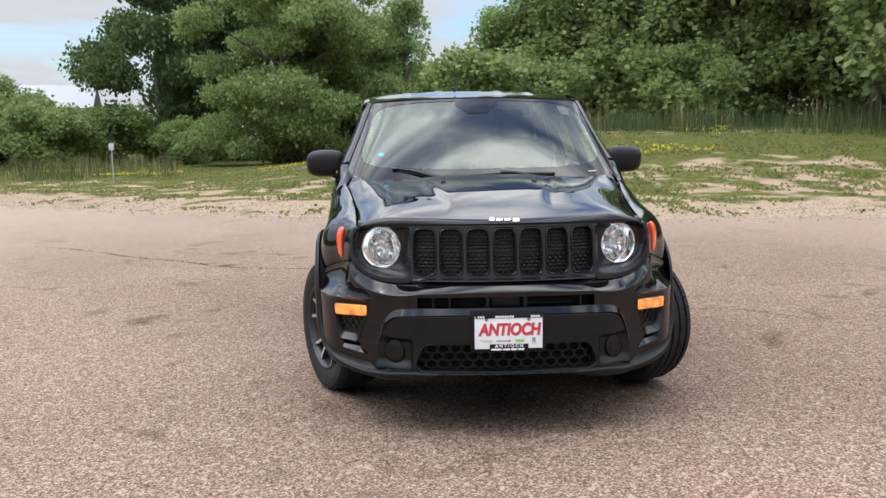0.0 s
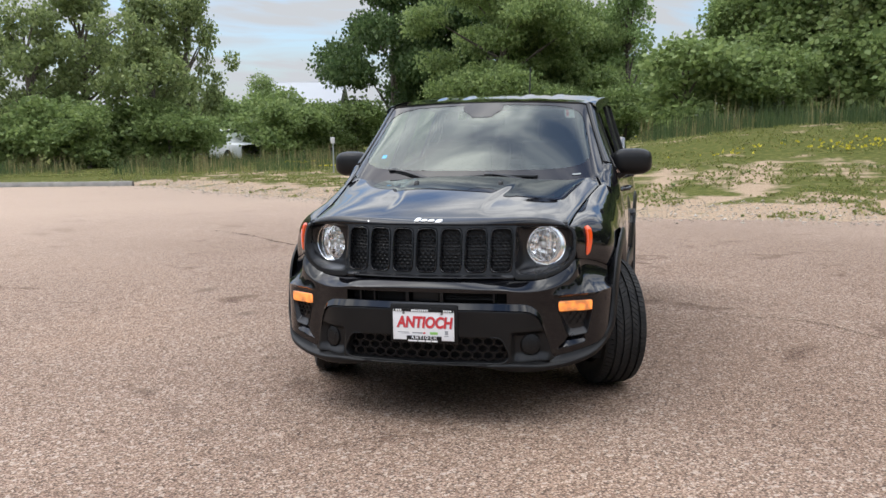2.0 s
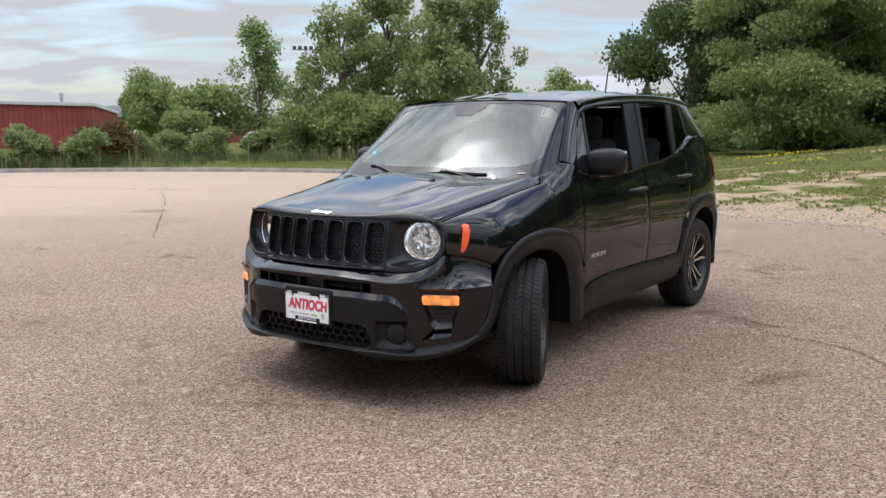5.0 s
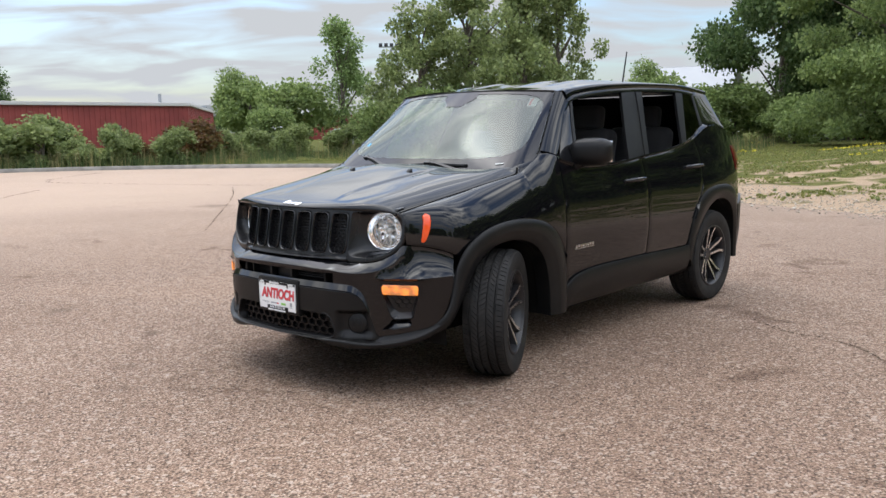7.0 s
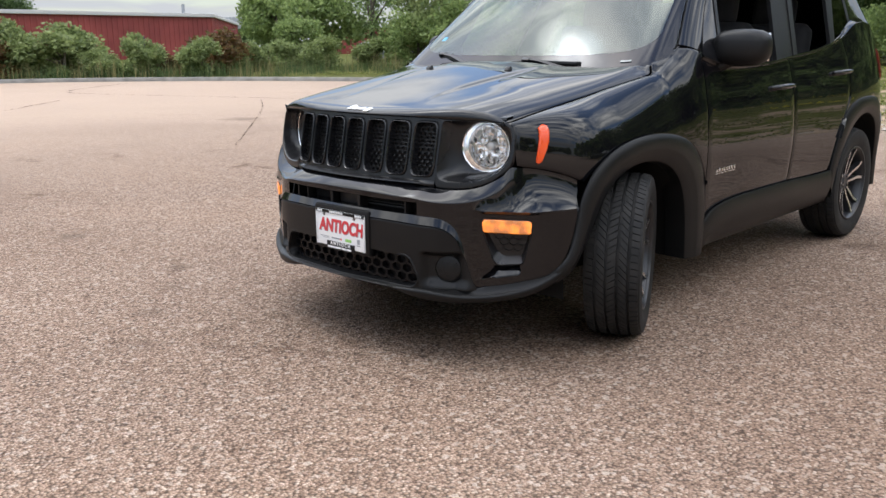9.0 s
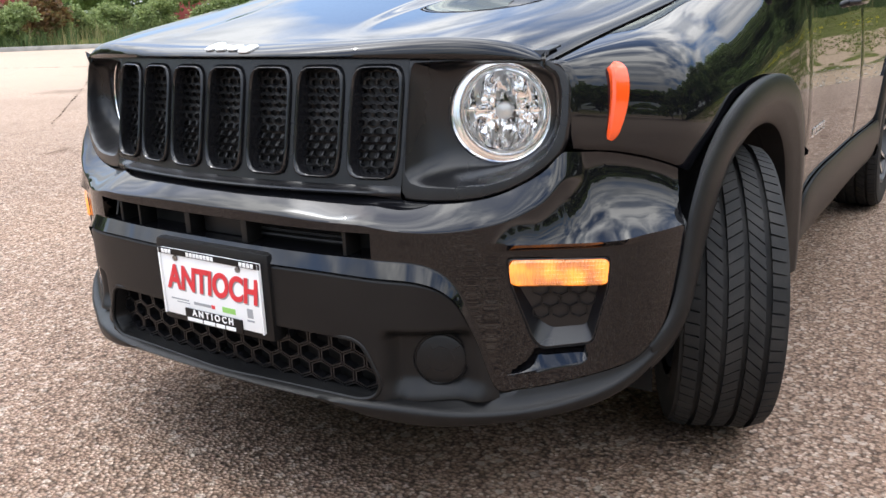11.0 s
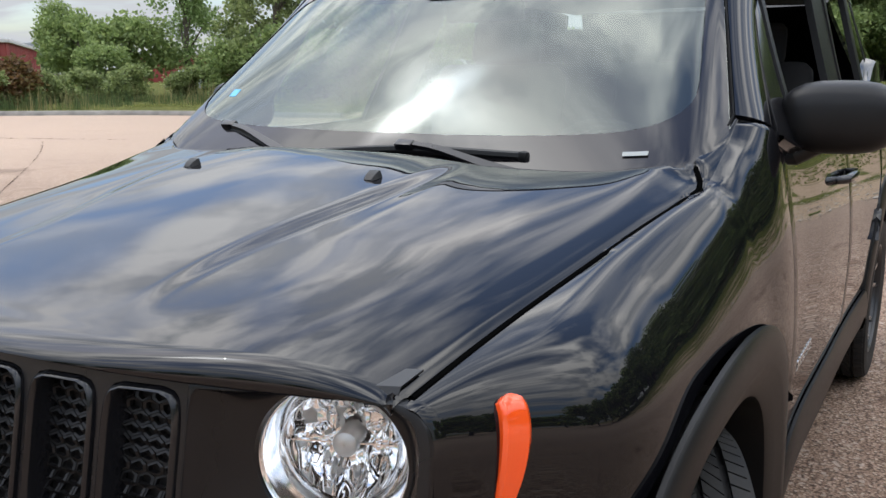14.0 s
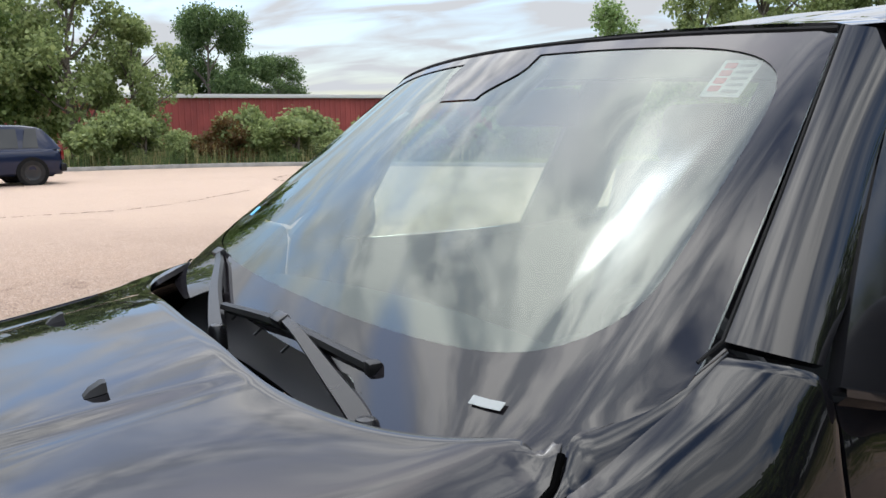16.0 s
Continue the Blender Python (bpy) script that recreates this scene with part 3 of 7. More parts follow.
def cover_out(s, z):
    """How far the painted cover stands out of the outline."""
    s = abs(s)
    hi, r = cover_edge(s)
    lo = cover_foot(s)
    front = 1 - smooth_step(0.70, 0.82, s)
    o = r * front * max(0.0, 1 - (hi - z) / 0.044) ** 1.15
    crest = 0.612
    if z > crest and hi > crest:
        w = min(1.0, (hi - z) / (hi - crest))
        o += r * (1 - front) * (1 - w ** 2.3)
    lip = smooth_step(0.60, 0.68, s) * (1 - smooth_step(0.85, 0.93, s))
    o += lip * 0.013 * (math.exp(-(z - crest) / 0.03) if z >= crest else max(0.0, 1 - (crest - z) / 0.014))
    # ramp down to the fascia
    o += 0.016 * max(0.0, 1 - (z - lo) / 0.030) * (1 - smooth_step(0.50, 0.63, s))
    return o


def build_front(car):
    sides = (1, -1)

    # hood
    shut_line = spline((-0.70, 0.660, 0.920), (-0.62, 0.664, 0.934), (-0.43, 0.675, 0.967), (-0.19, 0.697, 1.007), (0.04, 0.729, 1.050), (0.15, 0.748, 1.071), (0.19, 0.7545, 1.079), (0.215, 0.758, 1.0840), (0.229, 0.7592, 1.0875), (0.238, 0.7585, 1.0910), (0.248, 0.7555, 1.0975), (0.258, 0.750, 1.106), (0.270, 0.740, 1.119), (0.280, 0.729, 1.131))
    crown = spline((-0.78, 0.958), (-0.70, 0.978), (-0.60, 1.002), (-0.43, 1.040), (-0.2, 1.089), (0.05, 1.138), (0.27, 1.172))
    rear_edge = spline((0, 0.083), (0.186, 0.088), (0.349, 0.098), (0.48, 0.126), (0.582, 0.172), (0.666, 0.233), (0.70, 0.260), (0.729, 0.283), (0.77, 0.285))
    nose_run = spline((0, 0.075), (0.2, 0.066), (0.316, 0.047), (0.403, 0.036), (0.546, 0.028), (0.69, 0.028))
    ridge = spline((-0.80, 0.36), (-0.72, 0.30), (-0.67, 0.258), (-0.615, 0.236), (-0.53, 0.226), (-0.36, 0.241), (-0.17, 0.284), (0.05, 0.322), (0.3, 0.345))

    rear_z = spline((0, 1.140), (0.10, 1.1395), (0.20, 1.137), (0.30, 1.129), (0.38, 1.122), (0.47, 1.1175), (0.55, 1.115), (0.62, 1.117), (0.685, 1.126), (0.729, 1.133), (0.77, 1.137))

    def hood_z(x, y):
        back = rear_edge(abs(x))
        u = min(1.0, abs(x) / shut_line(y)[0])
        k = max(0.0, (y - back + 0.62) / 0.62) ** 2
        return panel_z(x, y) + (rear_z(abs(x)) - panel_z(x, back)) * k * (1 - u ** 14)

    def panel_z(x, y):
        xs, zs = shut_line(y)
        u = min(1.0, abs(x) / xs)
        power = 4.2 + 3.6 * (1 - smooth_step(-0.85, 0.05, y))
        z = zs + (crown(y) - zs) * (1 - u ** power)
        # outer panels lie lower than the middle and the nose
        yn = grille_y(x, 0.945) - 0.014 + nose_run(abs(x))
        low = smooth_step(-0.012, 0.036, abs(x) - ridge(y)) * smooth_step(0.0, 0.34, y - yn)
        return z - 0.007 * low * (1 - u ** 7)

    def nose_at(x, k):
        """The rounded front of the hood, from its lower edge up to where the top begins."""
        ya, za = grille_y(x, 0.945) - 0.014, 0.949 - 0.033 * x * x
        yb = ya + nose_run(abs(x))
        zb = hood_z(x, yb)
        slope = (hood_z(x, yb + 0.01) - zb) / 0.01
        c = (ya - 0.004, zb - slope * (yb - ya) * 0.9)
        return (x, (1 - k) ** 2 * ya + 2 * k * (1 - k) * c[0] + k * k * yb, (1 - k) ** 2 * za + 2 * k * (1 - k) * c[1] + k * k * zb)

    us = [math.copysign(abs(u) ** 0.92, u) for u in np.linspace(-1, 1, 129)]
    rows = [[nose_at(u * 0.6615, k / 12) for u in us] for k in range(12)]
    for v in np.linspace(0, 1, 76):
        row = []
        for u in us:
            x = u * 0.6615
            for _ in range(3):
                yb = grille_y(x, 0.945) - 0.014 + nose_run(abs(x))
                y = yb + (rear_edge(abs(x)) - yb) * v
                x = u * (shut_line(y)[0] - 0.0015)
            row.append((x, y, hood_z(x, y)))
        rows.append(row)
    hood = part("hood", sheet("hood", rows, PAINT, 0.012, facing=(0, 0, 1), round_edge=0.003, sharp=50), car, "gloss black hood with a raised centre and creases")
    # black rods added along the hood seams in place of the gaps' own shade
    for s in sides:
        gap = [(s * (shut_line(y)[0] + 0.0028), y, shut_line(y)[1] - 0.0032) for y in np.linspace(-0.60, 0.272, 40)]
        part("shut_gap", tube("shut_gap", gap, 0.0042, GAP_SHADE, 8), car)
    for s in sides:
        x, y = 0.240 * s, -0.086
        verts, faces = [], []
        for dy, h, w in ((-0.016, 0.001, 0.010), (-0.008, 0.008, 0.014), (0.006, 0.013, 0.015), (0.012, 0.012, 0.014), (0.013, 0.0, 0.014)):
            verts += [(x + e * w, y + dy, hood_z(x, y + dy) + (h if abs(e) < 1 else 0)) for e in (-1, -0.7, 0, 0.7, 1)]
        faces = [(j * 5 + i, j * 5 + i + 1, j * 5 + 6 + i, j * 5 + 5 + i) for j in range(4) for i in range(4)]
        part("washer_nozzle", mesh("washer_nozzle", verts, faces, MATTE, 30), hood)
    # raised white badge as plain strokes
    for x, w, t0, t1 in ((-0.056, 0.026, 0.10, 0.95), (-0.022, 0.030, 0.10, 0.66), (0.014, 0.030, 0.10, 0.66), (0.052, 0.032, -0.20, 0.66)):
        verts, faces = [], []
        ring = rounded([(-1, 0), (-1, 1), (1, 1), (1, 0)], 0.6, 4)
        for lift_by, shrink in ((0.0, 1.0), (0.0045, 1.0), (0.006, 0.86)):
            for a, b in ring:
                a2, b2 = a * shrink, 0.5 + (b - 0.5) * shrink
                p = Vector(nose_at(x + a2 * w / 2 + 0.006 * b2, 0.40 + 0.50 * (t0 + (t1 - t0) * b2)))
                verts.append(p + Vector((0, -0.7, 0.7)) * (lift_by - 0.001))
        n = len(ring)
        faces = [(j * n + i, j * n + (i + 1) % n, (j + 1) * n + (i + 1) % n, (j + 1) * n + i) for j in range(2) for i in range(n)] + [tuple(2 * n + i for i in range(n))]
        me = mesh("badge_stroke", verts, faces, WHITE, 40)
        part("badge_stroke", me, hood, "white badge letter shape")

    # wings
    width = spline((-0.66, 0.684), (-0.62, 0.704), (-0.57, 0.728), (-0.525, 0.752), (-0.46, 0.797), (-0.40, 0.838), (-0.34, 0.862), (-0.25, 0.878), (-0.1, 0.886), (0.15, 0.889), (0.40, 0.888), (0.60, 0.886))
    top_line = spline((-0.64, 0.667, 0.930), (-0.43, 0.6795, 0.967), (-0.19, 0.7025, 1.0065), (0.04, 0.7362, 1.0485), (0.15, 0.7555, 1.069), (0.236, 0.7675, 1.0855), (0.262, 0.767, 1.0925), (0.284, 0.768, 1.102), (0.34, 0.7685, 1.130), (0.41, 0.7685, 1.1645), (0.47, 0.770, 1.201), (0.60, 0.80, 1.25))

    def wing(y, z):
        w, (xs, zs) = width(y), top_line(y)
        k = 4.2 - 1.7 * smooth_step(-0.50, -0.10, y)
        t = min(1.0, max(0.0, (z - 0.68) / (zs - 0.68)))
        x = xs + (w - xs) * (1 - t ** k) ** (1 / (2.1 - 0.2 * smooth_step(-0.5, 0, y)))
        return (x + (side_x(y, z) * 1.006 - x) * smooth_step(0.30, 0.56, y) * smooth_step(0.02, 0.16, zs - z), y, z)

    flare_out = spline((0, -0.531, 0.384), (1, -0.486, 0.428), (2, -0.461, 0.487), (3, -0.444, 0.552), (4, -0.425, 0.630), (5, -0.393, 0.693), (6, -0.335, 0.752), (7, -0.19, 0.822), (8, 0.035, 0.852), (9, 0.27, 0.828), (10, 0.435, 0.752), (11, 0.532, 0.60), (12, 0.553, 0.40), (13, 0.545, 0.26))
    flare_in = spline((0, -0.525, 0.330), (1, -0.468, 0.358), (2, -0.430, 0.400), (3, -0.392, 0.455), (4, -0.350, 0.520), (5, -0.300, 0.597), (6, -0.235, 0.668), (7, -0.125, 0.724), (8, 0.026, 0.742), (9, 0.18, 0.716), (10, 0.295, 0.648), (11, 0.360, 0.54), (12, 0.388, 0.40), (13, 0.395, 0.26))
    flare_x = spline((-0.55, 0.822), (-0.531, 0.832), (-0.489, 0.850), (-0.445, 0.864), (-0.40, 0.872), (-0.34, 0.876), (-0.2, 0.885), (0.1, 0.890), (0.6, 0.886))
    seam_yz = [(y + 0.003, z + 0.0035) for x, y, z in WING_SEAM]
    for s in sides:
        m = s < 0
        low = seam_yz[:-1] + [tuple(flare_out(t) + np.array((0.004, -0.010))) for t in np.linspace(5.4, 10.5, 26)] + [(0.535, 0.62), (0.540, 0.52)]
        top = [(y, top_line(y)[1]) for y in np.linspace(-0.618, 0.465, 60)]
        g = coons(low, top, 120, 34, [(-0.609, 0.7735), (-0.614, 0.80), (-0.612, 0.87), (-0.608, 0.905), (-0.612, 0.924), (-0.618, 0.934)], [(0.540, 0.52), (0.545, 0.80), (0.550, 1.06), (0.553, 1.13), (0.546, 1.176), (0.512, 1.188), (0.465, 1.199)], smooth=False)
        part("front_fender", sheet("front_fender", lift(g, wing), PAINT, 0.010, m, (1, 0, 0.3), round_edge=0.0025, sharp=60), car, "gloss black front wing")
        g = coons([(-0.541, 0.786), (-0.531, 0.781), (-0.519, 0.788)], [(-0.520, 0.918), (-0.504, 0.927), (-0.488, 0.920)], 9, 16, [(-0.541, 0.786), (-0.530, 0.86), (-0.520, 0.918)], [(-0.519, 0.788), (-0.504, 0.83), (-0.493, 0.88), (-0.488, 0.920)])
        g = lift(g, lambda y, z: tuple(np.array(wing(y, z)) + np.array((0.006 + 0.075 * max(0.0, z - 0.80), -0.004, 0))))
        part("side_marker", sheet("side_marker", g, MARKER, 0.016, m, (1, -0.3, 0), round_edge=0.005), car, "orange side marker lens")
        loops = []
        for t in np.linspace(0, 13, 92):
            a, b = flare_out(t), flare_in(t)
            row = []
            for e, o in ((0, 0.0), (0.0, 0.008), (0.05, 0.014), (0.25, 0.020), (0.50, 0.023), (0.57, 0.021), (0.75, 0.013), (0.94, 0.006), (1.0, 0.0), (1.0, -0.02), (0.97, -0.10)):
                y, z = a + (b - a) * e
                base = flare_x(a[0]) + (flare_x(b[0]) - flare_x(a[0])) * e * 0.6
                row.append((s * (base + o * (0.4 + 0.6 * smooth_step(0, 2, t))), y, z))
            loops.append(row)
        loft("arch_flare", loops, MATTE, car, "matt black wheel-arch flare", False, m, 34)

    # ---- grille and lamp surrounds ----
    def face(x, z, d=0.0):
        return (x, grille_y(x, z) + d, z)
    gp = part("grille", None, car, "satin black seven-slot grille panel")
    pitch, zc, hh = 0.1195, 0.8265, 0.117
    corner = math.atan2(hh, pitch / 2)
    ang = sorted(set([round(2 * math.pi * k / 48, 5) for k in range(48)] + [round(a, 5) for a in (corner, math.pi - corner, math.pi + corner, 2 * math.pi - corner)]))
    n = len(ang)
    for k in range(-3, 4):
        xc = k * pitch
        outer = []
        for w in ang:
            c, q = math.cos(w), math.sin(w)
            f = min(pitch / 2 / max(1e-6, abs(c)), hh / max(1e-6, abs(q)))
            outer.append((xc + f * c, zc + f * q))
        loops = [[face(x, z, 0.0) for x, z in outer]]
        loops += [[face(x, z, d) for x, z in oval(xc, zc, a, b, 6, 0, ang)] for a, b, d in ((0.0545, 0.1075, 0.0), (0.0530, 0.1060, 0.006))]
        loft("slot_surround", loops, SATIN, gp, sharp=30)
        loops = [[face(x, z, d) for x, z in oval(xc, zc, a, b, 6, 0, ang)] for a, b, d in ((0.0532, 0.1062, 0.008), (0.0528, 0.1058, -0.003), (0.0512, 0.1042, -0.0075), (0.0490, 0.1020, -0.0085), (0.0470, 0.1000, -0.006), (0.0455, 0.0985, 0.001), (0.0440, 0.0965, 0.020), (0.0425, 0.0950, 0.034))]
        loft("slot_bead", loops, GLOSS, gp, sharp=60)
        honeycomb("slot_mesh", (xc - 0.043, xc + 0.043), (zc - 0.095, zc + 0.096), 0.0135, lambda x, z, d: face(x, z, 0.022 + d + 0.003 * math.sin(z * 380)), MATTE, gp, wall=0.30, depth=0.006)
        part("slot_back", sheet("slot_back", [[face(xc + a * 0.045, zc + b * 0.098, 0.033) for a in (-1, 0, 1)] for b in (-1, 1)], MATTE, 0.004, facing=(0, -1, 0)), gp)
    part("grille_top", sheet("grille_top", [[face(x, z, d) for x in np.linspace(-0.66, 0.66, 45)] for z, d in ((0.9435, 0.0005), (0.952, 0.004), (0.958, 0.05))], SATIN, 0.003, facing=(0, -1, 0)), gp)
    part("grille_foot", sheet("grille_foot", [[(x, grille_y(x, 0.705) + d * (1 - 0.85 * smooth_step(0.34, 0.418, abs(x))), z - (0.7095 - z) * 0.5 * smooth_step(0.33, 0.418, abs(x))) for x in np.linspace(-0.418, 0.418, 41)] for d, z in ((0.0, 0.7095), (-0.004, 0.7065), (-0.012, 0.7035), (-0.019, 0.702), (-0.021, 0.699), (-0.018, 0.695), (0.012, 0.690))], SATIN, 0.003, facing=(0, -0.7, 0.7)), gp)
    cx, cy, cz = 0.557, -0.617, 0.836
    RIM = [(0.424, 0.934), (0.421, 0.90), (0.421, 0.80), (0.424, 0.735), (0.434, 0.718), (0.46, 0.711), (0.526, 0.709), (0.568, 0.713), (0.609, 0.725), (0.642, 0.743), (0.668, 0.766), (0.683, 0.795), (0.689, 0.83), (0.687, 0.88), (0.678, 0.912), (0.655, 0.928), (0.60, 0.935), (0.50, 0.937)]
    EDGE_OUT = [(0.418, 0.944), (0.418, 0.80), (0.418, 0.7095), (0.418, 0.690), (0.43, 0.684), (0.475, 0.682), (0.525, 0.684), (0.57, 0.691), (0.610, 0.705), (0.643, 0.723), (0.674, 0.749), (0.693, 0.772), (0.700, 0.795), (0.7025, 0.83), (0.700, 0.885), (0.694, 0.908), (0.680, 0.926), (0.660, 0.935), (0.59, 0.940), (0.50, 0.943)]

    def by_angle(poly, k, count=96):
        """Where the ray at each angle from the lamp's middle leaves a closed outline."""
        p = np.array(poly) - (cx, cz)
        q = np.roll(p, -1, axis=0)
        out = []
        for i in range(count):
            w = 2 * math.pi * i / count
            d = np.array((math.cos(w), math.sin(w)))
            best = 0.1
            for a, b in zip(p, q):
                e = b - a
                det = d[0] * -e[1] + e[0] * d[1]
                if abs(det) < 1e-9:
                    continue
                r = (a[0] * -e[1] + e[0] * a[1]) / det
                u = (d[0] * a[1] - d[1] * a[0]) / det
                if r > 0 and -1e-6 <= u <= 1 + 1e-6:
                    best = r
            out.append((cx + best * d[0] * k, cz + best * d[1] * k))
        return out

    yaw = radians(22)
    for s in sides:
        o_loop, r_loop = by_angle(EDGE_OUT, 1), by_angle(RIM, 1)
        lamp_loop = [(cx + 0.0975 * math.cos(2 * math.pi * i / 96) * math.cos(yaw), cz + 0.0975 * math.sin(2 * math.pi * i / 96)) for i in range(96)]
        lamp_loop = [(x, min(z, 0.9275)) for x, z in lamp_loop]
        lamp_d = [cy + (x - cx) * math.tan(yaw) - grille_y(x, z) for x, z in lamp_loop]

        def mid(k, d):
            return [(s * (a + (c - a) * k), grille_y(a + (c - a) * k, b + (e - b) * k) + ld * d, b + (e - b) * k) for (a, b), (c, e), ld in zip(r_loop, lamp_loop, lamp_d)]
        loops = [[(s * x, grille_y(x, z) + 0.016, z) for x, z in o_loop], [(s * x, grille_y(x, z) + 0.003, z) for x, z in o_loop]]
        loops += [[(s * (a + (c - a) * k), grille_y(a + (c - a) * k, b + (e - b) * k) + d, b + (e - b) * k) for (a, b), (c, e) in zip(o_loop, r_loop)] for k, d in ((0.12, 0.0), (0.5, -0.001), (0.92, -0.001))]
        loops += [mid(k, d) for k, d in ((0, 0.02), (0.06, 0.10), (0.16, 0.30), (0.30, 0.52), (0.48, 0.72), (0.68, 0.88), (0.88, 0.97), (1.0, 1.0), (1.0, 1.6))]
        loft("lamp_surround", loops, SATIN, gp, "", True, s < 0, 28)
        hl = part("headlamp", None, car, "round halogen headlamp with bright ring", pose(s * cx, cy + 0.006, cz, -3, 0, 22 * s))
        part("ring", spin("ring", [(0.0975, 0.03), (0.0975, 0.003), (0.0962, 0.0005), (0.0945, 0.002), (0.0785, 0.021), (0.0765, 0.024), (0.0765, 0.055)], CHROME, 72, "y"), hl)
        # faceted bowl: tall panes in two tiers
        verts, faces = [], []
        cols, rws = 78, 40
        for j in range(rws + 1):
            for i in range(cols + 1):
                a, b = i / cols * 2 - 1, j / rws * 2 - 1
                x, z = a * 0.0772 * math.sqrt(1 - b * b / 2), b * 0.0772 * math.sqrt(1 - a * a / 2)
                r2 = (x * x + z * z) / 0.0772 ** 2
                tier = 0 if z > 0.004 else 1
                pane = (x + 0.0772) / (0.0190, 0.0155)[tier] + (0.0, 0.5)[tier]
                f = pane - math.floor(pane) - 0.5
                d = 0.050 + 0.050 * (1 - r2) + (0.020 * f * (1 if int(pane) % 2 else -1) + 0.012 * f * f) * (1 - r2 ** 3) + (0.008 if tier else 0)
                d += 0.006 * math.sin(z * 150 + int(pane) * 1.7) * (1 - r2)
                verts.append((x, d, z))
        faces = [(j * (cols + 1) + i, j * (cols + 1) + i + 1, (j + 1) * (cols + 1) + i + 1, (j + 1) * (cols + 1) + i) for j in range(rws) for i in range(cols)]
        part("reflector", mesh("reflector", verts, faces, REFLECTOR, 26), hl)
        part("bulb_shield", spin("bulb_shield", [(0.001, 0.046), (0.012, 0.047), (0.0165, 0.050), (0.0175, 0.054), (0.0165, 0.098)], SHIELD, 28, "y"), hl)
        part("side_stay", box("side_stay", (0.150, 0.006, 0.0018), (0, 0.060, 0.0), CHROME, 0.0), hl)
        part("lens", spin("lens", [(0.0005, -0.006), (0.03, -0.0055), (0.06, -0.0035), (0.08, -0.001), (0.0950, 0.002), (0.0940, 0.004), (0.079, 0.0015), (0.06, -0.001), (0.03, -0.003), (0.0005, -0.0035)], LENS, 72, "y", 60), hl).visible_shadow = False

    # ---- bumper ----
    bp = part("front_bumper", None, car, "gloss black bumper over matt black lower fascia")
    cs = np.unique(np.r_[np.linspace(0, 0.398, 30), np.linspace(0.398, 0.63, 40), np.linspace(0.63, 0.86, 66), np.linspace(0.86, 1.06, 40)])
    cs = np.r_[-cs[:0:-1], cs]
    grid = []
    for s in cs:
        a = abs(s)
        hi, lo = cover_edge(a)[0], cover_foot(a)
        k = smooth_step(0.398, 0.56, a)
        l1 = 0.584 + 0.014 * k
        l2 = 0.633 - 0.021 * k
        l3 = hi - 0.044
        l3 = max(l3, lo + 0.4 * (hi - lo))
        l2 = min(max(l2, lo + 0.25 * (hi - lo)), l3 - 0.004)
        l1 = min(max(l1, lo + 0.18 * (hi - lo)), l2 - 0.004)
        zs = np.r_[np.linspace(lo, l1, 46)[:-1], np.linspace(l1, l2, 8)[:-1], np.linspace(l2, l3, 16)[:-1], np.linspace(l3, hi, 16)]
        col = []
        for z in zs:
            o = cover_out(a, z)
            if 0.63 < a < 0.86 and z < 0.60:
                d = max(inside_by(POD, a, z), inside_by(POD_LIP, a, z))
                o -= 0.06 * smooth_step(0.0, 0.012, d)
            col.append(nose(s, z, o))
        grid.append(col)
    g = np.array(grid).transpose(1, 0, 2)
    me = sheet("bumper_cover", g, PAINT, 0.0, facing=(0, -1, 0.2), sharp=45)
    nu = len(cs)
    gone = [j * (nu - 1) + i for j in range(45, 52) for i in range(nu - 1) if max(abs(cs[i]), abs(cs[i + 1])) < 0.3981]
    bm = bmesh.new()
    bm.from_mesh(me)
    bm.faces.ensure_lookup_table()
    bmesh.ops.delete(bm, geom=[bm.faces[i] for i in gone], context="FACES_ONLY")
    bm.to_mesh(me)
    bm.free()
    part("bumper_cover", me, bp, "gloss black bumper cover")
    # slim vent above the plate
    for z, tilt in ((0.584, -1), (0.633, 1)):
        part("vent_edge", sheet("vent_edge", [[nose(s, z + tilt * dz, cover_out(s, z) + o) for s in np.linspace(-0.398, 0.398, 41)] for dz, o in ((0.0, 0.0), (0.0015, -0.004), (0.001, -0.03), (0.0, -0.07))], PAINT, 0.0, facing=(0, -0.3, -tilt)), bp)
    part("vent_back", sheet("vent_back", [[nose(s, z, -0.065) for s in np.linspace(-0.40, 0.40, 15)] for z in (0.575, 0.645)], DEEP, 0.004, facing=(0, -1, 0)), bp)
    for s, w in ((-0.33, 0.009), (-0.255, 0.007), (-0.085, 0.016), (0.085, 0.016), (0.34, 0.009)):
        p = nose(s, 0.6085, -0.032)
        part("vent_rib", box("vent_rib", (w, 0.045, 0.052), p, MATTE, 0.002), bp)
    part("vent_sensor", box("vent_sensor", (0.13, 0.012, 0.046), nose(0.0, 0.607, -0.045), MATTE, 0.004), bp)
    for z in (0.597, 0.608, 0.619):
        part("vent_slat", tube("vent_slat", [nose(s, z, -0.045) for s in np.linspace(0.10, 0.33, 8)], 0.0028, MATTE, 5), bp)
    # indicators
    for sg in sides:
        m = sg < 0

        def loop(poly, o):
            return [nose(sg * a, z, o) for a, z in poly]

        def shrunk(poly, d, c=(0.75, 0.49)):
            q = []
            for a, z in poly:
                v = np.array((c[0] - a, c[1] - z))
                q.append(tuple(np.array((a, z)) + v / np.linalg.norm(v) * d))
            return q
        floor_poly = rounded([(0.668, 0.574), (0.835, 0.570), (0.832, 0.524), (0.806, 0.440), (0.738, 0.436), (0.716, 0.452), (0.672, 0.530)], 0.010)
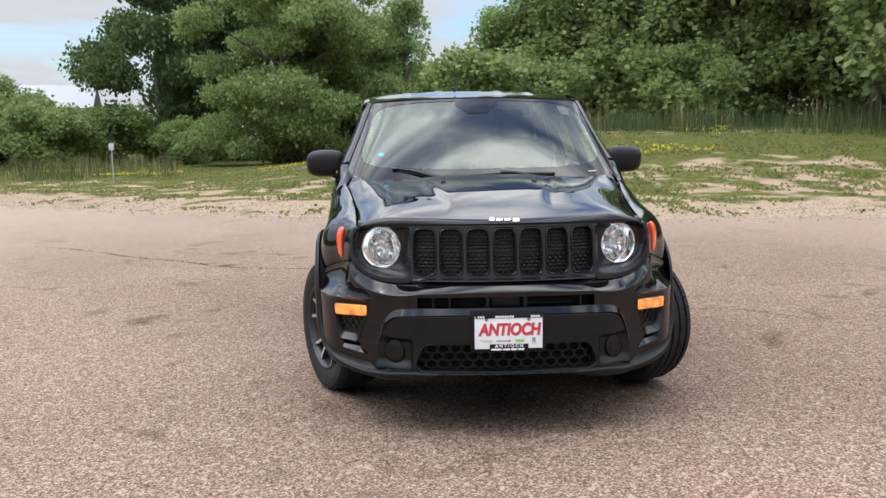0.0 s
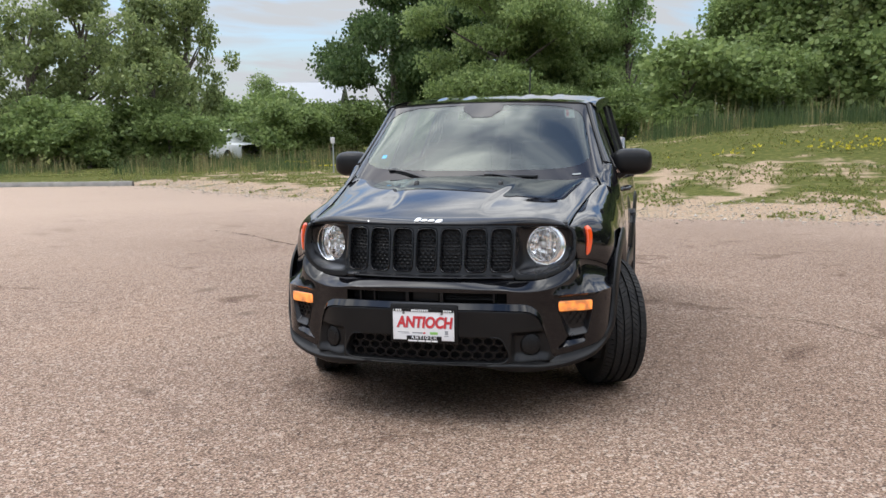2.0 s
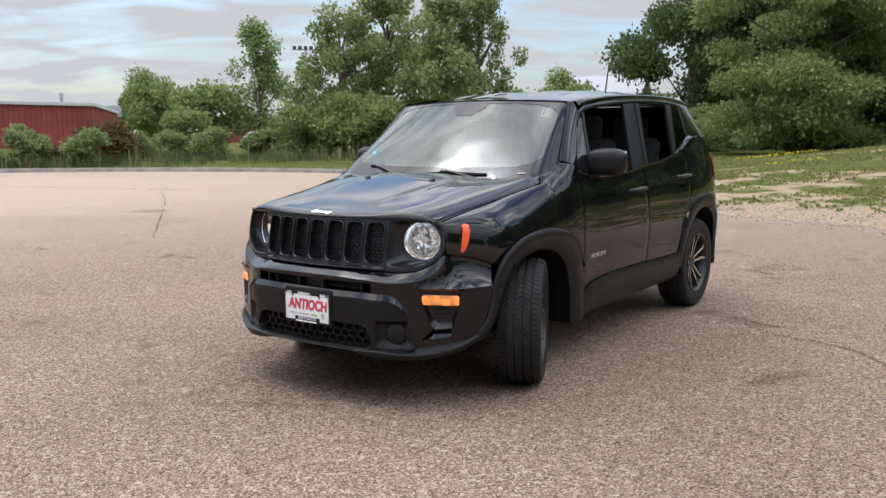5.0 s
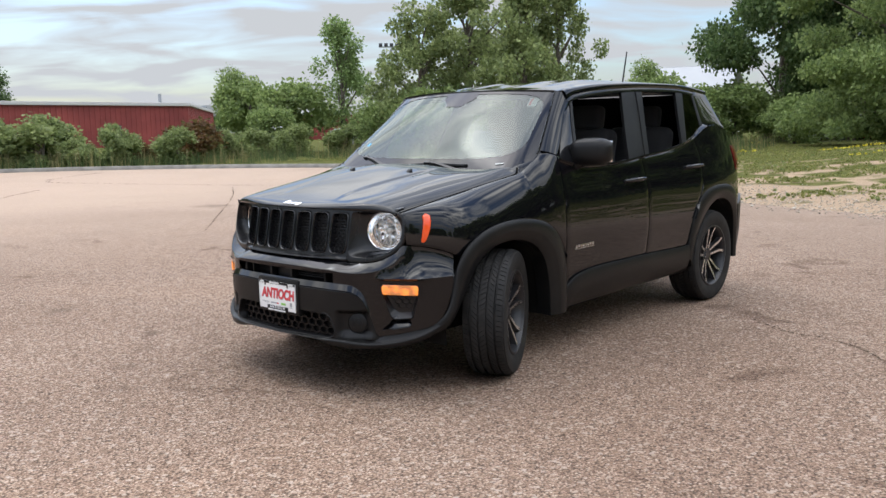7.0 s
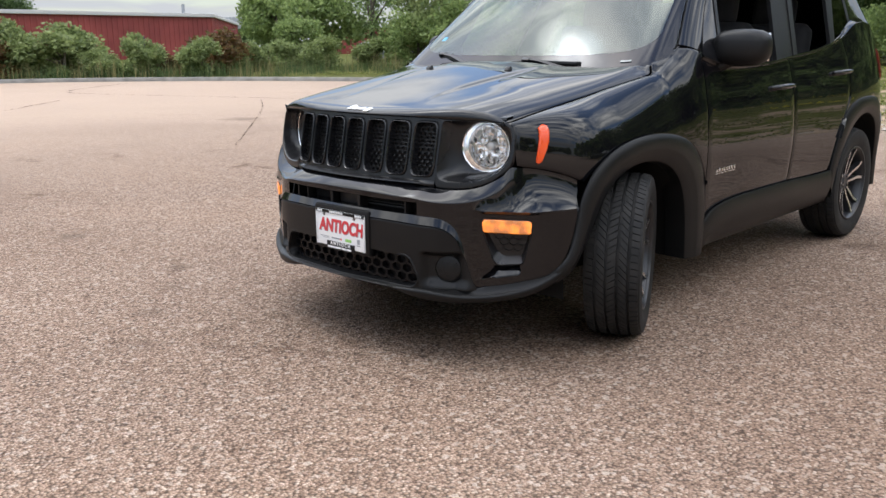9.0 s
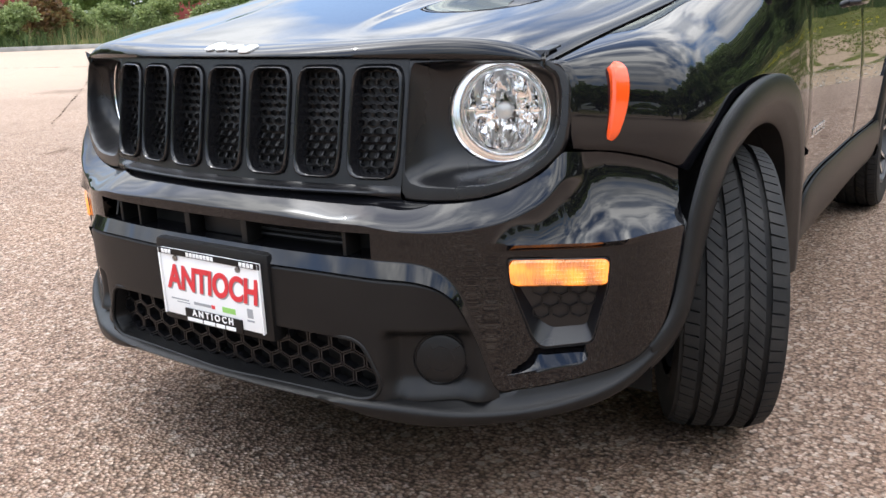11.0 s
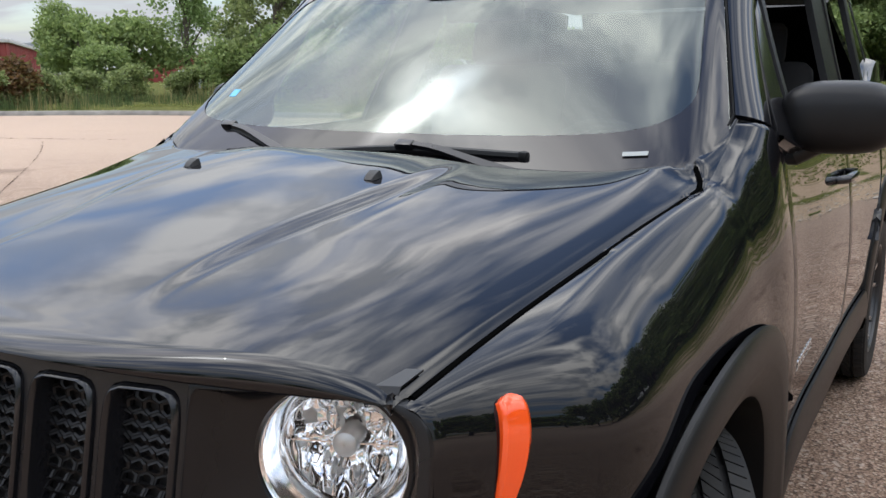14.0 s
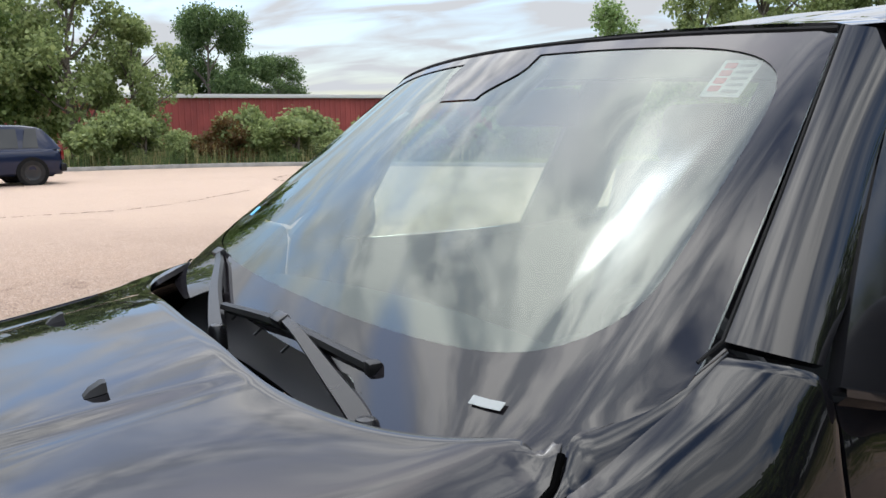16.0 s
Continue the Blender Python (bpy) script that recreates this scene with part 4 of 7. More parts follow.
        loft("pod_seam", [loop(shrunk(POD, -0.0025), 0.0005), loop(shrunk(POD, 0.001), -0.001), loop(shrunk(POD, 0.002), -0.01)], DEEP, bp, "", True, m)
        loft("indicator_pod", [loop(shrunk(POD, 0.001), -0.008), loop(shrunk(POD, 0.001), 0.001), loop(shrunk(POD, 0.0035), 0.002), loop(floor_poly, -0.024)], SATIN, bp, "", True, m, 30, True)
        ind = coons([(0.666, 0.5305), (0.834, 0.5255)], [(0.664, 0.5805), (0.834, 0.5765)], 26, 12, [(0.666, 0.5305), (0.659, 0.536), (0.656, 0.568), (0.664, 0.5805)], [(0.834, 0.5255), (0.839, 0.531), (0.842, 0.568), (0.834, 0.5765)], smooth=False)
        ind = lift(ind, lambda a, z: nose(a, z, 0.0055))
        lens = part("indicator_lens", sheet("indicator_lens", ind, AMBER_LIT, 0.02, m, (0.6, -0.8, 0), round_edge=0.004), bp, "lit amber indicator lens")
        for k in range(5):
            z = 0.5365 + 0.0075 * k
            part("lens_rib", tube("lens_rib", [nose(sg * a, z, 0.0058) for a in np.linspace(0.705, 0.832, 10)], 0.0009, AMBER_LIT, 5), lens)
        part("lens_edge", tube("lens_edge", [nose(sg * 0.690, z, 0.0058) for z in (0.533, 0.555, 0.576)], 0.0009, AMBER_LIT, 5), lens)
        honeycomb("pod_mesh", (0.700, 0.832), (0.448, 0.524), 0.020, lambda a, z, d: nose(sg * a, z, -0.018 - d), MATTE, bp, lambda a, z: inside_by(floor_poly, a, z) > 0.010, 0.14, 0.005)
        lower = curve([(0.649, 0.350), (0.700, 0.3585), (0.791, 0.3735), (0.802, 0.379)], 22)
        upper = curve([(0.6495, 0.3505), (0.672, 0.364), (0.690, 0.381), (0.702, 0.4015), (0.718, 0.4065), (0.806, 0.4135)], 22)
        rows = []
        for e in np.linspace(0, 1, 8):
            row = []
            for i in range(22):
                a, z = lower[i] + (upper[i] - lower[i]) * e
                row.append(nose(sg * a, z, 0.001 - 0.034 * min(1.0, i / 7) * e))
            rows.append(row)
        loft("pod_lip", rows, PAINT, bp, "", False, m)
        loft("pod_lip_wall", [[nose(sg * a, z, 0.0005) for a, z in upper[:12]], [nose(sg * a, z, -0.04 * min(1.0, i / 6)) for i, (a, z) in enumerate(upper[:12])]], PAINT, bp, "", False, not m)

    # ---- matt fascia with the intake ----
    INTAKE = rounded([(-0.37, 0.424), (0.37, 0.424), (0.413, 0.330), (0.385, 0.297), (0.0, 0.292), (-0.385, 0.297), (-0.413, 0.330)], 0.03, 6)

    def fascia_out(a, z):
        b, top = abs(a), cover_foot(abs(a))
        q = max(0.0, top - z)
        o = 0.013 * (1 - smooth_step(0.46, 0.60, b)) + 0.001
        o -= 0.012 * max(0.0, 1 - q / 0.010) ** 2 * (1 - smooth_step(0.50, 0.60, b))
        o -= 0.034 * smooth_step(0.450, 0.424, z) * smooth_step(0.405, 0.445, b) * (1 - smooth_step(0.545, 0.605, b))
        o += 0.024 * smooth_step(0.345, 0.300, z) * smooth_step(0.40, 0.46, b) * (1 - smooth_step(0.56, 0.64, b))
        return o

    fs = np.r_[np.linspace(0, 0.36, 40), np.linspace(0.366, 0.634, 64)]
    fs = np.r_[-fs[:0:-1], fs]
    grid = []
    for s in fs:
        a = abs(s)
        hi = cover_foot(a) - 0.0015
        lo = 0.288 + 0.012 * smooth_step(0.38, 0.5, a)
        lo = min(lo, hi - 0.01)
        col = []
        for z in np.r_[np.linspace(hi, hi - 0.012, 6)[:-1], np.linspace(hi - 0.012, lo, 48)]:
            o = fascia_out(a, z) - 0.075 * smooth_step(0.0, 0.010, inside_by(INTAKE, s, z))
            col.append(nose(s, z, o))
        grid.append(col)
    part("fascia", sheet("fascia", np.array(grid).transpose(1, 0, 2), MATTE, 0.0, facing=(0, -1, 0), sharp=50), bp, "matt black lower fascia")
    rim = [nose(a, z, fascia_out(a, z) - 0.002) for a, z in INTAKE]
    part("intake_rim", tube("intake_rim", rim + rim[:1], 0.005, MATTE, 8, False), bp)
    part("intake_back", sheet("intake_back", [[nose(s, z, -0.058) for s in np.linspace(-0.43, 0.43, 15)] for z in (0.28, 0.44)], DEEP, 0.004, facing=(0, -1, 0)), bp)
    honeycomb("intake_mesh", (-0.42, 0.42), (0.296, 0.432), 0.030, lambda a, z, d: nose(a, z, -0.016 - d), SATIN, bp, lambda a, z: inside_by(INTAKE, a, z) > -0.012, wall=0.15, depth=0.022)
    for sg in sides:
        fc = part("fog_cover", spin("fog_cover", [(0.0005, -0.004), (0.040, -0.003), (0.0475, 0.0), (0.049, 0.004), (0.051, 0.004), (0.0525, -0.001), (0.0545, 0.006)], MATTE, 44, "y"), bp, "round blanking cover", pose(*nose(sg * 0.523, 0.379, -0.018), -4, 0, 30 * sg))
        for k in range(4):
            a = k * math.pi / 2 + 0.1
            bent = [(0.024 * math.cos(a - 0.62), -0.0042, 0.024 * math.sin(a - 0.62)), (0.026 * math.cos(a), -0.0042, 0.026 * math.sin(a)), (0.024 * math.cos(a + 0.62), -0.0042, 0.024 * math.sin(a + 0.62)), (0.046 * math.cos(a + 0.50), -0.0015, 0.046 * math.sin(a + 0.50))]
            part("cover_rib", tube("cover_rib", bent, 0.0013, SATIN, 4), fc)
    lip_top = spline((0, 0.292), (0.25, 0.294), (0.36, 0.296), (0.44, 0.296), (0.54, 0.286), (0.65, 0.287), (0.757, 0.304), (0.858, 0.332), (0.93, 0.362), (1.0, 0.40))
    lip_low = spline((0, 0.281), (0.22, 0.282), (0.29, 0.278), (0.36, 0.266), (0.44, 0.256), (0.54, 0.250), (0.65, 0.257), (0.757, 0.273), (0.858, 0.302), (0.93, 0.335), (1.0, 0.38))
    grid = []
    for s in np.linspace(-0.965, 0.965, 141):
        a = abs(s)
        t, b = lip_top(a), lip_low(a)
        k = smooth_step(0.60, 0.66, a)
        start = 0.300 + (cover_foot(a) - 0.002 - 0.300) * k
        fade = 1 - 0.75 * smooth_step(0.70, 0.96, a)
        col = [(-0.02 + 0.0205 * k, start + 0.004 * (1 - k)), (-0.012 + 0.013 * k, start), (0.000 + 0.004 * k, start * 0.6 + t * 0.4 + 0.002), (0.012, t + 0.003), (0.022, t), (0.028, t - 0.005), (0.029, t * 0.7 + b * 0.3), (0.025, t * 0.25 + b * 0.75), (0.016, b + 0.001), (0.0, b - 0.004), (-0.06, b - 0.006)]
        grid.append([nose(s, z, o * fade if o > 0 else o) for o, z in col])
    part("front_lip", sheet("front_lip", np.array(grid).transpose(1, 0, 2), MATTE, 0.0, facing=(0, -1, 0), sharp=60), bp, "matt black front lip")

    # ---- dealer plate on its bracket ----
    px, pz = 0.004, 0.480
    part("plate_bracket", box("plate_bracket", (0.338, 0.040, 0.190), (px, -0.858, pz + 0.001), MATTE, 0.014), bp)
    pl = part("dealer_plate", box("dealer_plate", (0.298, 0.006, 0.150), (px, -0.880, pz), WHITE, 0.002), bp, "white dealer plate with red lettering")
    yf = -0.884

    def flat_at(x, z):
        return pose(px + x, yf, pz + z, 90, 0, 0)
    letters("lettering", "ANTIOCH", 0.074, RED, flat_at(0.004, 0.010), pl, 0.0008, 0.16, 0.0024, 0.80)
    letters("lettering_shadow", "ANTIOCH", 0.074, GREY_INK, pose(px + 0.0065, yf + 0.0009, pz + 0.008, 90, 0, 0), pl, 0.0004, 0.16, 0.0034, 0.80)
    part("frame_bar", box("frame_bar", (0.302, 0.004, 0.013), (px, yf - 0.001, pz + 0.0695), MATTE, 0.001), pl)
    part("frame_bar", box("frame_bar", (0.172, 0.004, 0.030), (px + 0.002, yf - 0.001, pz - 0.069), MATTE, 0.001), pl)
    for x in (-0.148, 0.148):
        part("frame_side", box("frame_side", (0.005, 0.004, 0.150), (px + x, yf - 0.001, pz), WHITE, 0.001), pl)
    for x, count in ((-0.122, 3), (-0.018, 8), (0.118, 4)):
        for k in range(count):
            part("print_bar", box("print_bar", (0.0075, 0.002, 0.009), (px + x + (k - (count - 1) / 2) * 0.0105, yf - 0.0035, pz + 0.0695), WHITE, 0.0005), pl)
    letters("frame_lettering", "A N T I O C H", 0.020, WHITE, pose(px + 0.002, yf - 0.0035, pz - 0.062, 90, 0, 0), pl, 0.0005, 0.0, 0.0006, 1.0)
    for k, w in enumerate((0.046, 0.034, 0.026, 0.028)):
        part("print_bar", box("print_bar", (w, 0.002, 0.008), (px - 0.054 + (0, 0.044, 0.078, 0.109)[k], yf - 0.0035, pz - 0.0775), WHITE, 0.0005), pl)
    for x, z, w, h, mt in ((-0.100, -0.038, 0.055, 0.003, GREY_INK), (-0.090, -0.044, 0.040, 0.002, GREY_INK), (-0.030, -0.040, 0.052, 0.006, GREY_INK), (0.003, -0.040, 0.010, 0.008, RED), (0.050, -0.040, 0.038, 0.012, GREEN_INK), (0.112, -0.036, 0.016, 0.020, GREY_INK), (0.112, -0.052, 0.020, 0.004, GREY_INK)):
        part("print_mark", box("print_mark", (w, 0.001, h), (px + x, yf + 0.0006, pz + z), mt, 0.0), pl)
    for x in (-0.098, 0.090):
        part("plate_screw", spin("plate_screw", [(0.0005, -0.004), (0.006, -0.003), (0.007, 0.0)], STEEL, 14, "y"), pl, "", pose(px + x, yf, pz + 0.056))
    return hood_z, rear_edge, top_line


# ---- sides of the car, in its own axes ----
def build_sides(car):
    def skin(y, z):
        return (side_x(y, z) * 1.008, y, z)
    win_top = spline((0.78, 1.44), (0.86, 1.495), (0.96, 1.523), (1.20, 1.549), (1.56, 1.570), (1.80, 1.578), (2.10, 1.580), (2.36, 1.577), (2.60, 1.562), (2.9, 1.54))
    belt = spline((0.50, 1.170), (0.56, 1.157), (0.62, 1.142), (0.70, 1.126), (0.90, 1.110), (1.32, 1.120), (1.60, 1.145), (1.85, 1.163), (2.15, 1.202), (2.38, 1.256), (2.60, 1.335), (2.8, 1.36))
    rail_top = spline((0.84, 1.572), (1.2, 1.612), (1.7, 1.631), (2.4, 1.631), (2.86, 1.604))
    clad = spline((0.545, 0.405), (0.60, 0.440), (0.69, 0.466), (0.85, 0.481), (1.2, 0.483), (1.53, 0.480), (1.9, 0.470), (2.16, 0.470))
    out_line = spline((0, 2.140, 0.40), (1, 2.165, 0.50), (2, 2.218, 0.646), (3, 2.351, 0.816), (4, 2.60, 0.880), (5, 2.85, 0.868), (6, 2.99, 0.80), (7, 3.06, 0.66), (8, 3.085, 0.45), (9, 3.08, 0.28))
    in_line = spline((0, 2.215, 0.30), (1, 2.255, 0.43), (2, 2.32, 0.565), (3, 2.42, 0.685), (4, 2.585, 0.770), (5, 2.76, 0.765), (6, 2.90, 0.695), (7, 2.975, 0.58), (8, 3.00, 0.42), (9, 3.0, 0.28))
    for m in (False, True):
        s = -1 if m else 1

        def panel(name, low, top, nu, nv, left, right, material=PAINT, f=skin, label="", thick=0.014, edge=0.003, smooth=True):
            return part(name, sheet(name, lift(coons(low, top, nu, nv, left, right, smooth), f), material, thick, m, (1, 0, 0.2), round_edge=edge, sharp=50), car, label)

        def under(a, b, n, d=0.0):
            return [(y, belt(y) - 0.010 + d) for y in np.linspace(a, b, n)]

        def over(a, b, n):
            return [(y, clad(y) + 0.003) for y in np.linspace(a, b, n)]
        fd = panel("front_door", over(0.549, 1.532, 24), under(0.560, 1.545, 24), 44, 30, [(0.549, clad(0.549) + 0.003), (0.5515, 0.80), (0.5555, 1.06), (0.560, belt(0.560) - 0.01)], [(1.532, clad(1.532) + 0.003), (1.560, 0.67), (1.563, 0.9), (1.545, belt(1.545) - 0.01)], label="gloss black front door", smooth=False)
        cut_y = [(2.145, 0.475), (2.165, 0.54), (2.215, 0.655), (2.29, 0.765), (2.365, 0.87), (2.395, 1.0), (2.395, 1.13), (2.36, belt(2.36) - 0.01)]
        rd = panel("rear_door", over(1.540, 2.145, 18), under(1.553, 2.36, 18), 36, 30, [(1.540, clad(1.54) + 0.003), (1.568, 0.67), (1.571, 0.9), (1.553, belt(1.553) - 0.01)], cut_y, label="gloss black rear door", smooth=False)
        low = [tuple(out_line(t) + np.array((0.0, -0.008))) for t in np.linspace(2.1, 7.2, 24)]
        panel("rear_quarter", low, [(2.366, 1.244), (2.48, 1.285), (2.60, 1.325), (2.75, 1.335), (2.90, 1.32), (3.05, 1.27), (3.18, 1.19)], 40, 26, [low[0], (2.298, 0.765), (2.372, 0.87), (2.402, 1.0), (2.402, 1.13), (2.366, 1.244)], [low[-1], (3.17, 0.80), (3.235, 1.0), (3.18, 1.19)], label="gloss black rear quarter", smooth=False)
        panel("rear_bumper_corner", [(3.07, 0.28), (3.26, 0.30), (3.40, 0.32)], [(3.085, 0.70), (3.27, 0.74), (3.41, 0.76)], 10, 8, None, None, MATTE, lambda y, z: (side_x(y, z) + 0.022, y, z), thick=0.02)
        panel("tail_lamp", [(3.10, 0.97), (3.26, 0.97)], [(3.06, 1.17), (3.21, 1.17)], 8, 8, None, None, RED_LENS, lambda y, z: (side_x(y, z) * 1.008 + 0.012, y, z), "red square tail lamp", 0.03, 0.006)
        # pull handles
        for door, y0, z0 in ((fd, 1.40, 0.990), (rd, 2.27, 1.040)):
            x = skin(y0, z0)[0]
            hd = [(s * (x + a), y0 + b, z0 + c) for a, b, c in ((-0.004, -0.115, -0.003), (0.024, -0.092, 0.0), (0.034, 0.0, 0.003), (0.026, 0.088, 0.002), (-0.004, 0.108, 0.0))]
            part("door_handle", tube("door_handle", hd, [0.011, 0.0135, 0.014, 0.0135, 0.011], GLOSS, 10), door)
            cup = spin("handle_cup", [(0.001, -0.002), (0.030, 0.0015), (0.040, 0.0035)], DEEP, 24)
            part("handle_cup", cup, door, "", pose(s * (x + 0.001), y0 + 0.01, z0 - 0.026, 0, 0, 180 if m else 0))
        # sill
        rows = []
        for y in np.linspace(0.545, 2.16, 48):
            t = clad(y)
            rows.append([(s * (side_x(y, z) * 1.008 + o), y, z) for z, o in ((t, 0.0), (t, 0.008), (t - 0.008, 0.013), (t - 0.05, 0.022), (t - 0.10, 0.026), (t - 0.15, 0.020), (0.285, 0.010), (0.268, -0.01), (0.262, -0.06))])
        loft("sill_cladding", rows, MATTE, car, "matt black plastic sill cladding", False, m, 40)
        loops = []
        for t in np.linspace(0, 9, 70):
            a, b = out_line(t), in_line(t)
            row = []
            for e, o in ((0, -0.002), (0.0, 0.006), (0.06, 0.011), (0.30, 0.016), (0.52, 0.018), (0.60, 0.015), (0.92, 0.006), (1.0, 0.0), (1.0, -0.02), (0.97, -0.10)):
                y, z = a + (b - a) * e
                row.append((s * (side_x(y, max(z, 0.5)) * 1.004 + o), y, z))
            loops.append(row)
        loft("arch_flare", loops, MATTE, car, "matt black wheel-arch flare", False, m, 34)
        # name badge as plain bars
        bd = part("name_badge", box("name_badge", (0.002, 0.215, 0.004), (s * (skin(0.74, 0.622)[0] + 0.001), 0.745, 0.620), ALLOY, 0.0005), fd)
        for k in range(8):
            y = 0.655 + 0.0265 * k
            part("badge_bar", box("badge_bar", (0.003, 0.017, 0.016), (s * (skin(y, 0.634)[0] + 0.001), y, 0.635), ALLOY, 0.001), bd)

        # ---- glasshouse ----
        def gh(name, pts_low, pts_top, nu=8, nv=14, material=MATTE, off=0.0, thick=0.02, label="", edge=0.0015):
            g = lift(coons(pts_low, pts_top, nu, nv, None, None, False), lambda y, z: (glasshouse(y, z)[0] + off, y, z))
            ob = part(name, sheet(name, g, material, thick, m, (1, 0, 0.3), round_edge=edge), car, label)
            if material in (TINT, PALE_GLASS):
                ob.visible_shadow = False
            return ob

        def strip(f, a, b, n=12, d=0.0):
            return [(y, f(y) + d) for y in np.linspace(a, b, n)]
        gh("b_pillar", [(1.335, belt(1.335)), (1.625, belt(1.625))], [(1.478, win_top(1.478)), (1.755, win_top(1.755))], 6, 12, label="satin black door pillar")
        part("pillar_gap", tube("pillar_gap", [(s * (glasshouse(y, z)[0] + 0.001), y, z) for y, z in ((1.552, 1.14), (1.60, 1.30), (1.640, 1.45), (1.66, 1.57))], 0.004, DEEP, 6), car)
        gh("c_pillar", [(2.155, belt(2.155)), (2.235, belt(2.235))], [(2.268, win_top(2.268)), (2.385, win_top(2.385))], 6, 12)
        gh("quarter_trim", [(2.545, belt(2.545)), (2.60, belt(2.60))], [(2.545, win_top(2.545)), (2.585, win_top(2.585))], 4, 12)
        gh("d_pillar", [(2.595, 1.325), (2.70, 1.34), (2.86, 1.325), (3.02, 1.28)], [(2.580, 1.585), (2.66, 1.59), (2.76, 1.59), (2.86, 1.585)], 12, 16, PAINT, 0.002, 0.03, "gloss black rear pillar")
        gh("window_frame", strip(win_top, 0.87, 2.60, 24, -0.006), strip(win_top, 0.83, 2.60, 24, 0.026), 40, 4, GLOSS, 0.0, 0.02)
        gh("window_sail", [(0.560, 1.160), (0.72, belt(0.72))], [(0.795, 1.435), (0.868, 1.482)], 5, 12, GLOSS, -0.004)
        gh("sail_post", [(0.712, belt(0.712)), (0.742, belt(0.742))], [(0.866, 1.49), (0.892, 1.50)], 4, 12, MATTE, 0.001)
        rows = []
        for y in np.linspace(0.558, 2.60, 60):
            b, x = belt(y), glasshouse(y, belt(y))[0]
            xs = skin(y, b - 0.012)[0]
            rows.append([(s * (xs - 0.002), y, b - 0.014), (s * (xs + 0.002), y, b - 0.008), (s * (max(x, xs - 0.012) + 0.002), y, b - 0.002), (s * (x + 0.001), y, b + 0.006), (s * (x - 0.012), y, b + 0.007)])
        loft("belt_moulding", rows, GLOSS, car, "", False, not m, 40)
        rows = []
        for y in np.linspace(0.845, 2.86, 50):
            a = np.array(glasshouse(y, win_top(y) + 0.022))
            b = np.array((ROOF_HALF(y) * 1.006 + 0.003, y, rail_top(y)))
            row = []
            for e in np.linspace(0, 1, 9):
                p = a + (b - a) * e + np.array((0.9, 0, 0.75)) * 0.016 * math.sin(math.pi * e)
                row.append((s * p[0], p[1], p[2]))
            rows.append(row)
        loft("roof_rail", rows, PAINT, car, "gloss black roof side", False, not m, 50)
        gh("quarter_glass", [(2.232, belt(2.232)), (2.55, belt(2.55))], [(2.383, win_top(2.383)), (2.55, win_top(2.55))], 6, 8, TINT, -0.004, 0.004, "dark tinted quarter glass", 0.0)
        if m:
            gh("front_side_glass", [(0.73, belt(0.73)), (1.34, belt(1.34))], [(0.88, win_top(0.88)), (1.48, win_top(1.48))], 8, 8, PALE_GLASS, -0.012, 0.004, "", 0.0)
            gh("rear_side_glass", [(1.62, belt(1.62)), (2.16, belt(2.16))], [(1.75, win_top(1.75)), (2.27, win_top(2.27))], 8, 8, PALE_GLASS, -0.012, 0.004, "", 0.0)


